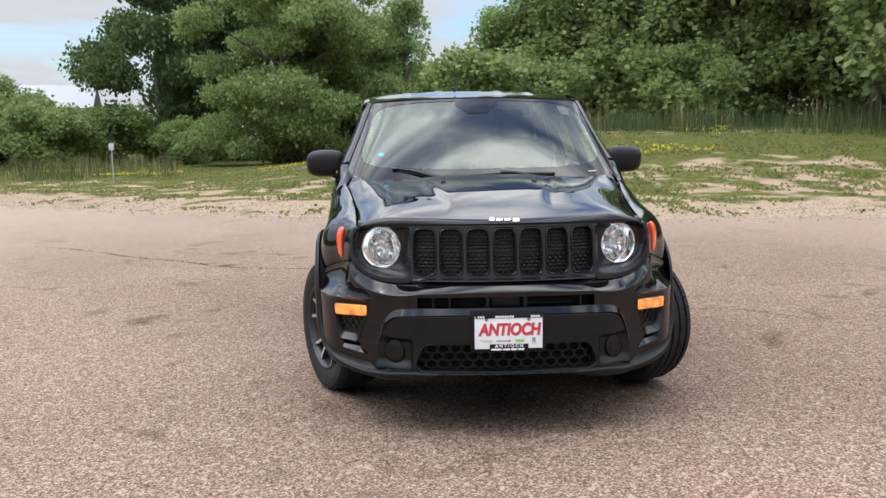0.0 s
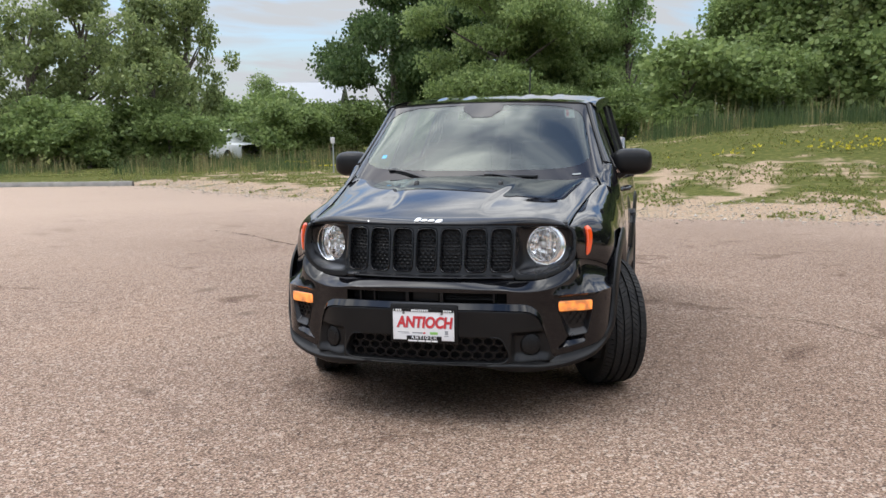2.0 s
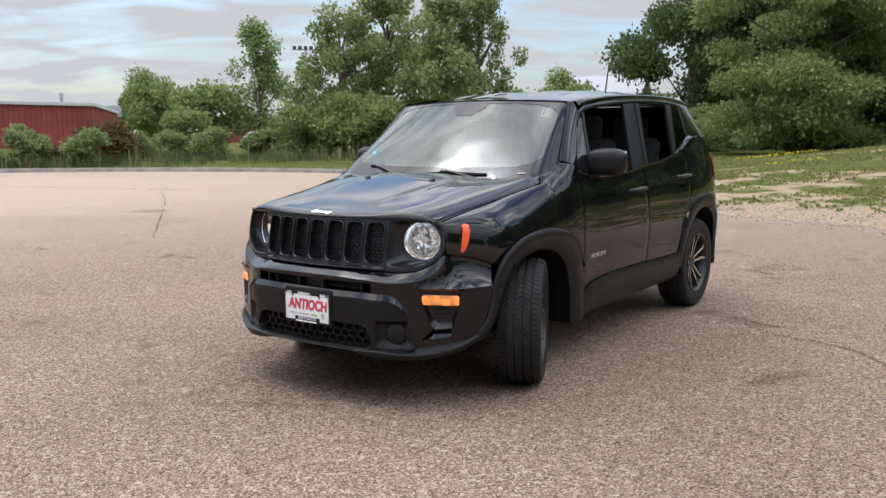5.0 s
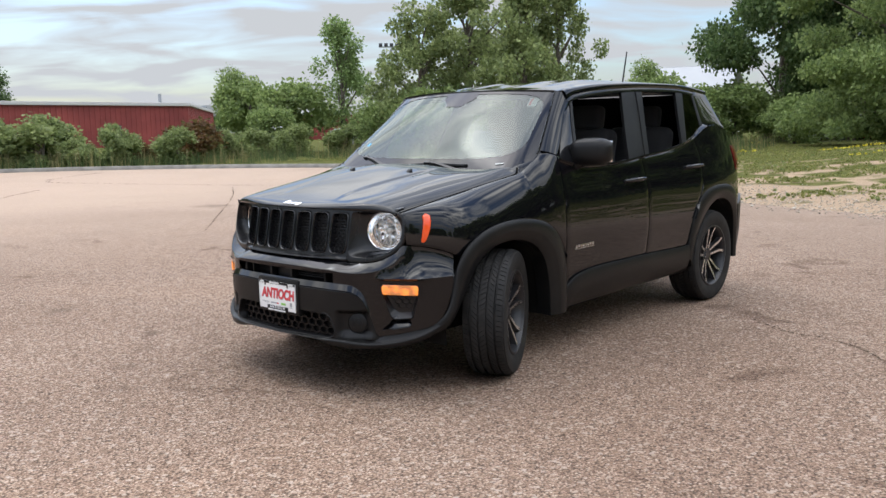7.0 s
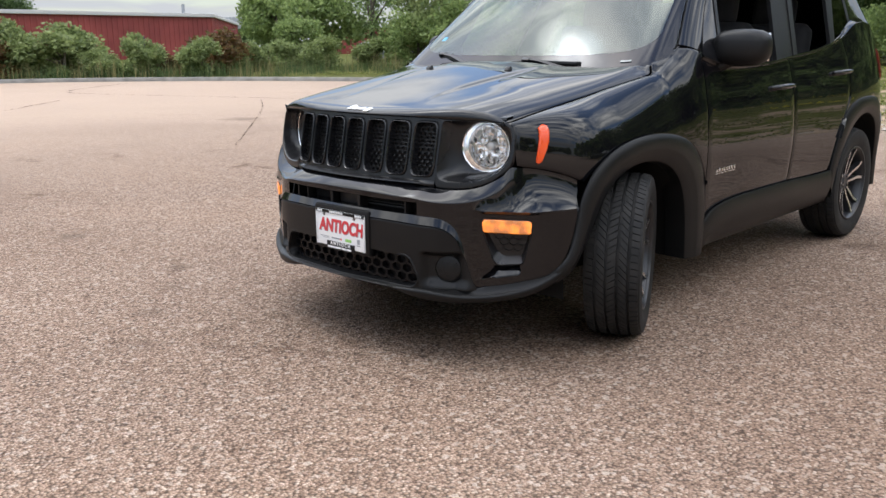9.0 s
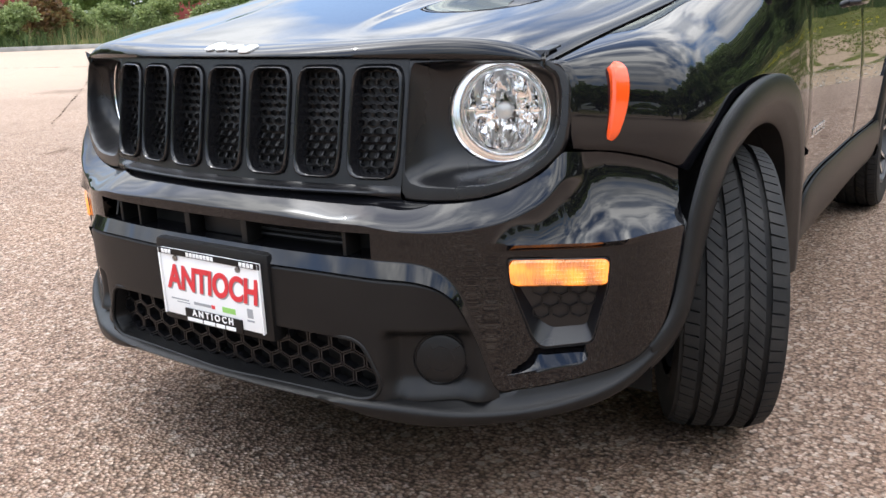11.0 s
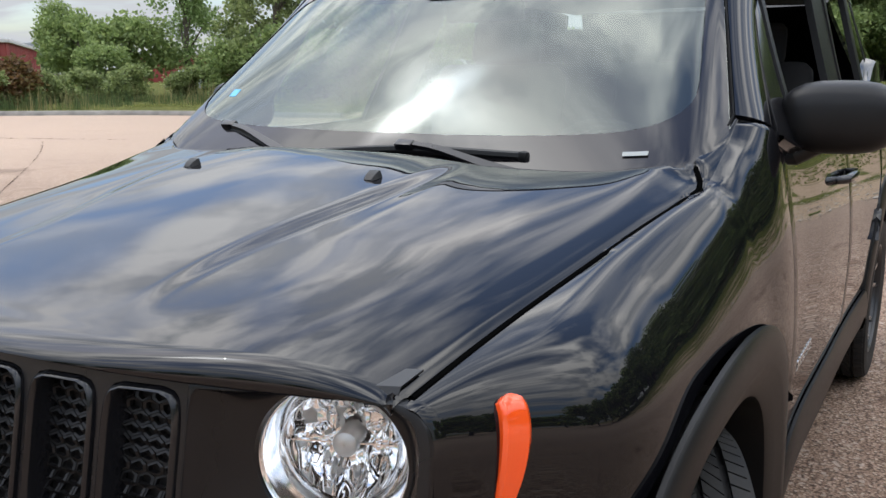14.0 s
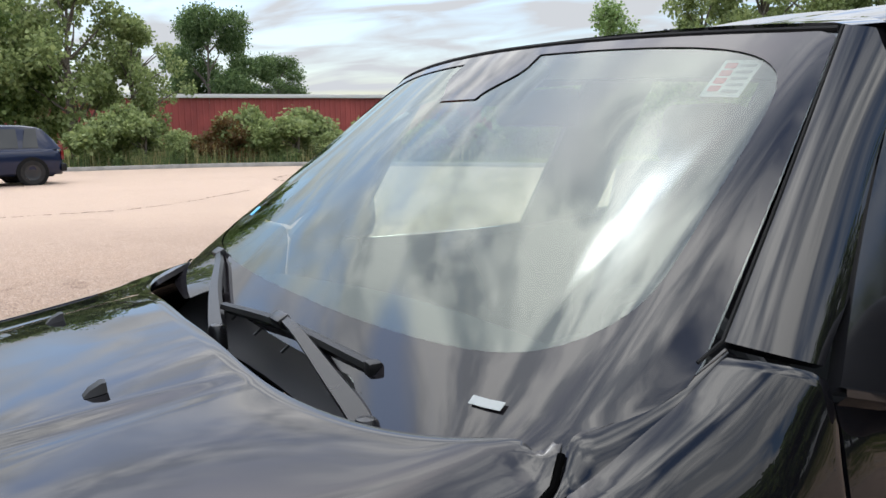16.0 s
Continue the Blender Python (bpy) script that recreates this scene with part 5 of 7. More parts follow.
def cowl_and_wipers(car, hood_z, rear_edge, top_line):
    def foot(u, v, inset):
        p = screen(u, v, inset)
        return Vector(p) + Vector(trim(p[0], p[1]))
    rows = []
    for k, (e, drop) in enumerate(((0.0, 0.012), (0.0, 0.05), (0.25, 0.052), (0.6, 0.034), (0.85, 0.016), (1.0, 0.004))):
        row = []
        for u in np.linspace(-0.95, 0.95, 61):
            f = foot(u, 0.03, 0.006)
            y = rear_edge(abs(f.x)) - 0.006
            a = Vector((f.x, y, hood_z(f.x, y)))
            p = a.lerp(f, e)
            row.append((p.x, p.y, p.z - drop))
        rows.append(row)
    # fold of each wing against hood corner and glass
    inner = spline((0.238, 0.7645, 1.0855), (0.250, 0.760, 1.094), (0.266, 0.750, 1.106), (0.284, 0.737, 1.127), (0.31, 0.739, 1.138), (0.34, 0.746, 1.146), (0.41, 0.757, 1.171), (0.468, 0.765, 1.203))
    for s in (1, -1):
        rows = []
        for y in np.linspace(0.238, 0.468, 32):
            (xa, za), (xb, zb) = top_line(y), inner(y)
            rows.append([(s * (xa + (xb - xa) * e), y, za + (zb - za) * (1 - (1 - e) ** 1.6) - 0.001) for e in (-0.10, 0.0, 0.15, 0.35, 0.6, 0.85, 1.0)] + [(s * xb, y, zb - 0.02)])
        part("wing_edge", sheet("wing_edge", rows, PAINT, 0.004, facing=(0, -0.3, 1), sharp=50), car)
    cw = part("cowl", sheet("cowl", rows, SATIN, 0.006, facing=(0, -0.2, 1)), car, "black plastic cowl under the windscreen")
    for k in range(9):
        u = -0.72 + 0.18 * k
        a, b = foot(u, 0.03, 0.006), foot(u + 0.06, 0.03, 0.006)
        part("cowl_rib", tube("cowl_rib", [a + Vector((0, -0.030, -0.022)), a + Vector((0, -0.012, -0.008))], 0.003, MATTE, 5), cw)
    for pts, arm in ((((-0.160, 0.192, 1.113), (0.11, 0.210, 1.132), (0.395, 0.232, 1.127)), ((0.12, 0.205, 1.146), (0.20, 0.202, 1.138), (0.33, 0.196, 1.108), (0.43, 0.190, 1.088), (0.47, 0.186, 1.076))),
                     (((-0.695, 0.346, 1.176), (-0.46, 0.272, 1.153), (-0.285, 0.210, 1.121)), ((-0.47, 0.268, 1.166), (-0.40, 0.248, 1.158), (-0.28, 0.206, 1.128), (-0.17, 0.176, 1.100), (-0.10, 0.160, 1.082)))):
        wp = part("wiper", None, car, "black windscreen wiper at rest")
        c = [Vector(p) for p in curve(pts, 15)]
        up = Vector((0, -0.55, 0.83))
        lean = (c[-1] - c[0]).normalized().cross(up)
        rows = []
        for a, b in ((-0.010, -0.006), (-0.009, 0.004), (-0.004, 0.009), (0.003, 0.010), (0.009, 0.004), (0.004, -0.004), (0.001, -0.016), (-0.001, -0.016), (-0.004, -0.006)):
            rows.append([p + lean * a + up * b for p in c])
        loft("blade", [list(r) for r in zip(*rows)], MATTE, wp, "", True, False, 35)
        part("blade_tip", box("blade_tip", (0.020, 0.020, 0.020), tuple(c[-1]), MATTE, 0.005, (0, 5, 0)), wp)
        q = [Vector(p) for p in curve(arm, 13)]
        rows = []
        for i, p in enumerate(q):
            w = 0.007 + 0.011 * i / 12
            rows.append([p + lean * (e * w) + up * h for e, h in ((-1, -0.005), (-0.8, 0.004), (0.8, 0.004), (1, -0.005))])
        loft("arm", rows, SATIN, wp, "", False, True, 25)
        part("clip", box("clip", (0.045, 0.022, 0.018), tuple(c[7] + up * 0.012), SATIN, 0.005, (30, 0, 0)), wp)
        part("pivot_cap", spin("pivot_cap", [(0.001, 0.016), (0.012, 0.014), (0.016, 0.006), (0.018, -0.03)], SATIN, 20, "z"), wp, "", Matrix.Translation(q[-1]))


def build_car():
    car = empty("car", "glossy black compact SUV parked on worn asphalt, front wheels turned", "car")
    sides = (False, True)
    for m in sides:
        for yc in (0.0, 2.57):
            # liner inside the arch
            verts, n = [], 20
            for i in range(n):
                w = math.pi * 1.1 * i / (n - 1) - 0.05 * math.pi
                for x in (0.84, 0.45):
                    verts.append(((-1 if m else 1) * x, yc + 0.455 * math.cos(w), 0.345 + 0.445 * math.sin(w)))
            faces = [(i * 2, i * 2 + 1, i * 2 + 3, i * 2 + 2) for i in range(n - 1)]
            verts += [((-1 if m else 1) * 0.45, yc, 0.3)]
            faces += [(i * 2 + 1, len(verts) - 1, i * 2 + 3) for i in range(n - 1)]
            part("arch_liner", mesh("arch_liner", verts, faces, DEEP), car)
        # pillars and roof rail
        win = curve([(0.575, 1.205), (0.69, 1.30), (0.80, 1.44), (0.93, 1.556)], 20)
        rows = []
        for k in range(20):
            p, q = np.array(screen(1.0, max(0, k) / 19, -0.003)) + np.array((0.004, 0, 0)), np.array(glasshouse(*win[max(0, k)]))
            row = []
            for e in np.linspace(0, 1, 13):
                f = np.array((math.sin(e * math.pi / 2), 1 - math.cos(e * math.pi / 2), 1 - math.cos(e * math.pi / 2)))
                row.append(tuple(p + (q - p) * (0.25 * e + 0.75 * f)))
            rows.append(row)
        part("a_pillar", sheet("a_pillar", rows, PAINT, 0.012, m, (1, -0.3, 0.4)), car)
        # door mirror
        s = -1 if m else 1
        bm = bmesh.new()
        bmesh.ops.create_cube(bm, size=1)
        bmesh.ops.subdivide_edges(bm, edges=bm.edges[:], cuts=5, use_grid_fill=True)
        for v in bm.verts:
            d = Vector((abs(v.co.x * 2) ** 3.2, abs(v.co.y * 2) ** 2.6, abs(v.co.z * 2) ** 3.4))
            k = (d.x + d.y + d.z) ** (-1 / 3)
            v.co = Vector((v.co.x * k * 0.245, v.co.y * k * 0.155, v.co.z * k * 0.165))
            v.co.y += 0.05 * (v.co.x / 0.12) * 0.4
            if v.co.y > 0.05:
                v.co.y = 0.05 + (v.co.y - 0.05) * 0.2
        bmesh.ops.transform(bm, matrix=pose(0.925, 0.79, 1.215), verts=bm.verts)
        if m:
            bmesh.ops.scale(bm, vec=(-1, 1, 1), verts=bm.verts)
        mir = part("door_mirror", bm_mesh("door_mirror", bm, MATTE), car, "matt black door mirror housing")
        arm = [(0.79 * s, 0.74, 1.125), (0.84 * s, 0.76, 1.130), (0.89 * s, 0.78, 1.160)]
        part("mirror_arm", tube("mirror_arm", arm, [0.032, 0.026, 0.026], MATTE, 10), mir)
        part("mirror_glass", box("mirror_glass", (0.19, 0.004, 0.125), (0.93 * s, 0.843, 1.215), CHROME, 0.001, (0, 0, 12 * s)), mir)
        # wheels
        track = 0.80
        wheel(car, pose(-track if m else track, 0, 0.345, 0, 0, 24.5), m)
        wheel(car, pose(-track if m else track, 2.57, 0.345), m)

    # roof
    def roof_point(u, v):
        y = 0.752 + 2.10 * v
        half = ROOF_HALF(y)
        y += 0.106 * abs(u) ** 2 * (1 - v)
        z = 1.592 + 0.042 * smooth_step(0, 0.35, v) - 0.015 * smooth_step(0.7, 1.0, v) + (0.018 + 0.012 * smooth_step(0, 0.35, v)) * (1 - abs(u) ** 3)
        for k in (-0.6, -0.3, 0.3, 0.6):
            z += 0.006 * math.exp(-((u - k) / 0.035) ** 2) * smooth_step(0.1, 0.2, v)
        return (u * half, y, z)
    part("roof", sheet("roof", [[roof_point(u, v) for u in np.linspace(-1, 1, 61)] for v in np.linspace(0, 1, 30)], PAINT, 0.02, facing=(0, 0, 1), round_edge=0.004), car)
    part("antenna", tube("antenna", [(0, 2.72, 1.62), (0, 2.73, 1.68), (0, 2.80, 1.95)], [0.02, 0.007, 0.005], MATTE, 8), car, "short black roof antenna")
    part("roof_lining", sheet("roof_lining", [[(u * 0.55, 0.84 + 0.09 * u * u * (1 - v) + 1.86 * v, 1.570 + 0.012 * (1 - u * u)) for u in (-1, -0.5, 0, 0.5, 1)] for v in (0, 0.5, 1)], HEADLINER, 0.01, facing=(0, 0, -1)), car)

    # windscreen
    across = [math.copysign(1 - (1 - abs(u)) ** 1.7, u) for u in np.linspace(-1, 1, 61)]
    gl = part("windscreen", sheet("windscreen", [[screen(0.996 * u, v + glass_low(u) * (1 - v)) for u in across] for v in np.linspace(0.0, 0.985, 24)], SCREEN, 0.005, facing=(0, -0.6, 0.8)), car, "windscreen full of cloud reflections")
    gl.data.materials.append(SCREEN_BACK)
    for p in gl.data.polygons:
        p.material_index = 0 if p.index < 60 * 23 else 1
    gl.visible_shadow = False
    # black border with rounded inner corners
    outer = [(u, 0.4925 + v) for u, v in oval(0, 0, 0.9955, 0.4925, 60, 240)]
    inner = [(u, 0.530 + v) for u, v in oval(0, 0, 0.952, 0.420, 7, 240)]
    verts = [screen(a + (c - a) * k, b + (d - b) * k + (glass_low(a) * (1 - k) if b < 0.3 else 0), -0.002) for k in (0, 0.12, 0.25, 0.37, 0.5, 0.62, 0.75, 0.87, 1) for (a, b), (c, d) in zip(outer, inner)]
    faces = [(j * 240 + i, j * 240 + (i + 1) % 240, (j + 1) * 240 + (i + 1) % 240, (j + 1) * 240 + i) for j in range(8) for i in range(240)]
    part("screen_border", mesh("screen_border", verts, faces, FRIT, 60), gl, "black printed windscreen border")
    gg = [[screen(u * (0.20 - 0.10 * smooth_step(0.90, 0.78, v)), v, -0.0022) for u in np.linspace(-1, 1, 9)] for v in np.linspace(0.775, 0.95, 8)]
    part("sensor_border", mesh("sensor_border", [p for row in gg for p in row], [(j * 9 + i, j * 9 + i + 1, (j + 1) * 9 + i + 1, (j + 1) * 9 + i) for j in range(7) for i in range(8)], FRIT, 60), gl)
    seal_l = [screen(-math.sin(min(1, k / 14) * math.pi / 2), max(0, k - 14) / 12, -0.002) for k in range(13, 27)]
    seal_r = [screen(math.sin(min(1, k / 14) * math.pi / 2), max(0, k - 14) / 12, -0.002) for k in range(13, 27)]
    part("screen_seal", tube("screen_seal", seal_l, 0.0024, DEEP, 6), gl)
    part("screen_seal", tube("screen_seal", seal_r, 0.0024, DEEP, 6), gl)
    part("screen_seal", tube("screen_seal", [screen(-0.992 + 1.984 * k / 20, 0.992, -0.001) for k in range(21)], 0.0045, DEEP, 6), gl)
    # stickers behind the glass
    c0 = [[screen(u, v, 0.008) for u in np.linspace(0.79, 0.875, 3)] for v in np.linspace(0.80, 0.915, 3)]
    st = part("price_sticker", sheet("price_sticker", c0, PAPER, 0.0008, facing=(0, -0.6, 0.8)), gl, "white and red paper sticker")
    for k in range(4):
        c0 = [[screen(u, v, 0.0070) for u in np.linspace(0.80, 0.825, 2)] for v in np.linspace(0.815 + 0.024 * k, 0.832 + 0.024 * k, 2)]
        part("sticker_bar", sheet("sticker_bar", c0, RED, 0.0005, facing=(0, -0.6, 0.8)), st)
    for k in range(5):
        c0 = [[screen(u, v, 0.0070) for u in np.linspace(0.832, 0.868, 2)] for v in np.linspace(0.812 + 0.020 * k, 0.820 + 0.020 * k, 2)]
        part("sticker_line", sheet("sticker_line", c0, GREY_INK, 0.0005, facing=(0, -0.6, 0.8)), st)
    c0 = [[screen(u, v, -0.001) for u in np.linspace(-0.815, -0.775, 5)] for v in np.linspace(0.255, 0.295, 5)]
    part("round_sticker", sheet("round_sticker", c0, BLUE_INK, 0.0008, facing=(0, -0.6, 0.8)), gl, "light blue sticker")
    c0 = [[screen(u, v, -0.006) for u in np.linspace(0.800, 0.868, 3)] for v in np.linspace(0.024, 0.040, 3)]
    part("paper_tag", sheet("paper_tag", c0, TAG, 0.0008, facing=(0, -0.6, 0.8)), gl, "small white tag on the glass")

    # ---- inside and underneath ----
    part("underbody", box("underbody", (1.16, 3.9, 0.42), (0, 1.28, 0.46), DEEP, 0.05), car)
    part("engine_bay", box("engine_bay", (1.2, 0.58, 0.36), (0, -0.13, 0.74), DEEP, 0.05), car)
    part("sill_core", box("sill_core", (1.62, 1.50, 0.45), (0, 1.33, 0.48), DEEP, 0.03), car)
    part("rear_core", box("rear_core", (1.36, 0.95, 0.58), (0, 2.85, 0.85), DEEP, 0.05), car)
    part("tailgate", sheet("tailgate", [[(u * interp(z, (0.4, 0.70), (1.2, 0.72), (1.58, 0.58)), 3.40 - 0.06 * u * u - interp(z, (0.4, 0), (1.1, 0.06), (1.3, 0.2), (1.6, 0.48)), z) for u in np.linspace(-1, 1, 21)] for z in np.linspace(0.35, 1.60, 20)], PAINT, 0.03, facing=(0, 1, 0)), car)
    dash = [(0.25, 1.02), (0.36, 1.10), (0.55, 1.115), (0.68, 1.08), (0.74, 0.98), (0.72, 0.70)]
    part("dashboard", sheet("dashboard", [[(u * 0.70, y - 0.06 * u * u, z - 0.02 * u * u) for u in np.linspace(-1, 1, 15)] for y, z in dash], DASH, 0.02, facing=(0, 0.2, 1)), car)
    sw = []
    for k in range(33):
        a = 2 * math.pi * k / 32
        sw.append((0.36 + 0.185 * math.cos(a), 0.86 - 0.075 * math.sin(a), 1.02 + 0.165 * math.sin(a)))
    part("steering_wheel", tube("steering_wheel", sw, 0.016, DASH, 8, False), car)
    part("steering_hub", box("steering_hub", (0.30, 0.06, 0.11), (0.36, 0.87, 1.01), DASH, 0.025, (-25, 0, 0)), car)
    for x, y in ((0.36, 1.42), (-0.36, 1.42), (0.36, 2.25), (-0.36, 2.25)):
        seat = part("seat", None, car, "dark cloth car seat")
        part("cushion", box("cushion", (0.50, 0.52, 0.18), (x, y - 0.25, 0.72), CLOTH, 0.06, (4, 0, 0), 3), seat)
        part("backrest", box("backrest", (0.50, 0.15, 0.62), (x, y + 0.08, 1.02), CLOTH, 0.06, (-14, 0, 0), 3), seat)
        part("headrest", box("headrest", (0.26, 0.10, 0.17), (x, y + 0.19, 1.40), CLOTH, 0.04, (-10, 0, 0), 3), seat)
    part("rear_view_mirror", box("rear_view_mirror", (0.24, 0.03, 0.07), (0, 0.80, 1.49), DASH, 0.012), car)
    part("sensor_box", box("sensor_box", (0.16, 0.10, 0.03), (0, 0.735, 1.535), DASH, 0.012, (38, 0, 0)), car)
    settle(car)
    build_sides(car)
    hood_z, rear_edge, top_line = build_front(car)
    cowl_and_wipers(car, hood_z, rear_edge, top_line)
    return car


build_car()


# ---- the ground ----
EDGE = [(60, 8.0), (25, 8.6), (8, 9.0), (4, 9.0), (1, 9.4), (-2, 10.6), (-5, 12.4), (-9, 15.0), (-12, 17.2), (-14, 18.3), (-20, 17.3), (-25, 14.8), (-29.5, 10.5), (-31.5, 4), (-32, -6), (-31, -28), (-24, -48), (60, -48)]


def edge_y(x):
    return interp(-x, *((-a, b) for a, b in EDGE[:10]))


def bank_z(x, y):
    """Height of the grass mound behind the lot."""
    s = y - edge_y(max(-18, min(40, x)))
    h = 0.08 + 1.42 * smooth_step(-9, 8, x) + 0.10 * smooth_step(8, 22, x)
    z = h * smooth_step(1.2, 17, s) + 0.10 * smooth_step(0.3, 2.5, s)
    z += 0.07 * noise.noise((x * 0.35, y * 0.35, 0.3)) * smooth_step(1, 5, s)
    return z if s > 0 else 0.0


SOIL = mat("sandy_soil_with_weeds", (0.248, 0.2046, 0.155), 1.0, 0.0, Specular_IOR_Level=0.05)
mid = tex(SOIL, "Noise", 1.1, 8, "World")
fine = tex(SOIL, "Noise", 26, 6, "World")
sand = ramp(SOIL, fine.outputs[0], (0.3, (0.2595, 0.1841, 0.1255)), (0.6, (0.3934, 0.293, 0.2009)), (0.8, (0.5022, 0.3934, 0.2888)))
turf = ramp(SOIL, tex(SOIL, "Noise", 7, 8, "World").outputs[0], (0.3, (0.05357, 0.06696, 0.01507)), (0.55, (0.09877, 0.1038, 0.0293)), (0.8, (0.1925, 0.159, 0.06277)))
g = SOIL.node_tree.nodes.new("ShaderNodeNewGeometry")
sx = SOIL.node_tree.nodes.new("ShaderNodeSeparateXYZ")
SOIL.node_tree.links.new(g.outputs["Position"], sx.inputs[0])
att = SOIL.node_tree.nodes.new("ShaderNodeAttribute")
att.attribute_name = "turf"
fac = SOIL.node_tree.nodes.new("ShaderNodeMath")
fac.operation = "ADD"
SOIL.node_tree.links.new(mid.outputs[0], fac.inputs[0])
SOIL.node_tree.links.new(att.outputs["Fac"], fac.inputs[1])
cover = ramp(SOIL, fac.outputs[0], (0.50, 0.0), (0.62, 1.0))
put_in(SOIL, "Base Color", blend(SOIL, cover, sand, turf))
bump(SOIL, fine.outputs[0], 0.7, 0.03)

STAINS = ((-2.3, 4.77, 0.20, 0.7), (-2.88, 2.28, 0.22, 0.45), (-2.03, 1.35, 0.16, 0.45), (-2.91, -0.69, 0.22, 0.4), (-9.9, 5.5, 0.6, 0.4), (3.11, 2.17, 0.2, 0.5), (-1.65, -0.66, 0.15, 0.3), (-1.3, -0.9, 0.12, 0.22), (-1.0, -1.2, 0.14, 0.26), (-0.6, -1.5, 0.16, 0.24), (-0.25, -1.72, 0.12, 0.2))
ASPHALT = mat("worn_asphalt", (0.2394, 0.2075, 0.1756), 0.95, 0.0, Specular_IOR_Level=0.15)
st1 = tex(ASPHALT, "Voronoi", 105, 0, "World")
st2 = tex(ASPHALT, "Voronoi", 60, 0, "World")
stone = ramp(ASPHALT, st1.outputs["Color"], (0.05, (0.177, 0.113, 0.081)), (0.35, (0.334, 0.224, 0.161)), (0.7, (0.452, 0.320, 0.238)), (0.97, (0.680, 0.540, 0.430)))
binder = ramp(ASPHALT, st1.outputs["Distance"], (0.0, 1.12), (0.45, 1.0), (0.80, 0.35))
col = blend(ASPHALT, 1.0, stone, binder, "MULTIPLY")
pale = ramp(ASPHALT, st2.outputs["Color"], (0.80, 0.0), (0.86, 0.75))
col = blend(ASPHALT, pale, col, (0.57, 0.465, 0.38))
worn = ramp(ASPHALT, tex(ASPHALT, "Noise", 0.28, 7, "World", Distortion=0.6).outputs[0], (0.33, (0.80, 0.77, 0.75)), (0.55, (1.0, 1.0, 1.0)), (0.75, (1.10, 1.07, 1.03)))
col = blend(ASPHALT, 1.0, col, worn, "MULTIPLY")
stain = ramp(ASPHALT, tex(ASPHALT, "Noise", 1.6, 8, "World", Distortion=1.2).outputs[0], (0.28, (0.55, 0.50, 0.47)), (0.40, (1.0, 1.0, 1.0)))
col = blend(ASPHALT, 1.0, col, stain, "MULTIPLY")
# paler outwards: sandy dust, with the brighter look of grazing light put into colour
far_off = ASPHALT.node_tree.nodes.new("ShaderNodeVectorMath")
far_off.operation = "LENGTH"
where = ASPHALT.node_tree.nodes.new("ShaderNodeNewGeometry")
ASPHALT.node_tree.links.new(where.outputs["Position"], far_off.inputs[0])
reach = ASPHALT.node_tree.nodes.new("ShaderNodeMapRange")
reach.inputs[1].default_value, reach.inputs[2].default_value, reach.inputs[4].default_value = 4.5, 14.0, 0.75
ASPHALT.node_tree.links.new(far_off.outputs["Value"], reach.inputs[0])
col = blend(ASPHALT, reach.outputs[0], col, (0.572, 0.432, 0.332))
# oil and damp stains, each a ragged spot
rag = tex(ASPHALT, "Noise", 3.5, 5, "World").outputs["Color"]
for sx, sy, size, depth in STAINS:
    away = ASPHALT.node_tree.nodes.new("ShaderNodeVectorMath")
    away.operation, away.inputs[1].default_value = "DISTANCE", (sx + 0.5 * size, sy + 0.5 * size, 0.5 * size)
    moved = ASPHALT.node_tree.nodes.new("ShaderNodeVectorMath")
    moved.operation, moved.inputs[1].default_value = "MULTIPLY_ADD", (size, size, size)
    ASPHALT.node_tree.links.new(rag, moved.inputs[0])
    ASPHALT.node_tree.links.new(where.outputs["Position"], moved.inputs[2])
    ASPHALT.node_tree.links.new(moved.outputs[0], away.inputs[0])
    spot = ramp(ASPHALT, away.outputs["Value"], (size * 0.25, depth), (size * 0.75, 0.0))
    col = blend(ASPHALT, spot, col, (0.10, 0.070, 0.052))
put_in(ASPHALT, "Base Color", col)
bump(ASPHALT, st1.outputs["Distance"], 1.0, 0.006)
TAR = mat("dark_crack_filler", (0.10, 0.075, 0.06), 1.0, 0.0, Specular_IOR_Level=0.05)
t = tex(TAR, "Noise", 9, 5, "World")
put_in(TAR, "Base Color", ramp(TAR, t.outputs[0], (0.35, (0.045, 0.0312, 0.0228)), (0.65, (0.12, 0.087, 0.063))))
KERB = mat("concrete_kerb", (0.45, 0.42, 0.38), 0.85)
t = tex(KERB, "Noise", 3, 6, "World")
put_in(KERB, "Base Color", ramp(KERB, t.outputs[0], (0.3, (0.18, 0.168, 0.15)), (0.7, (0.3, 0.282, 0.252))))


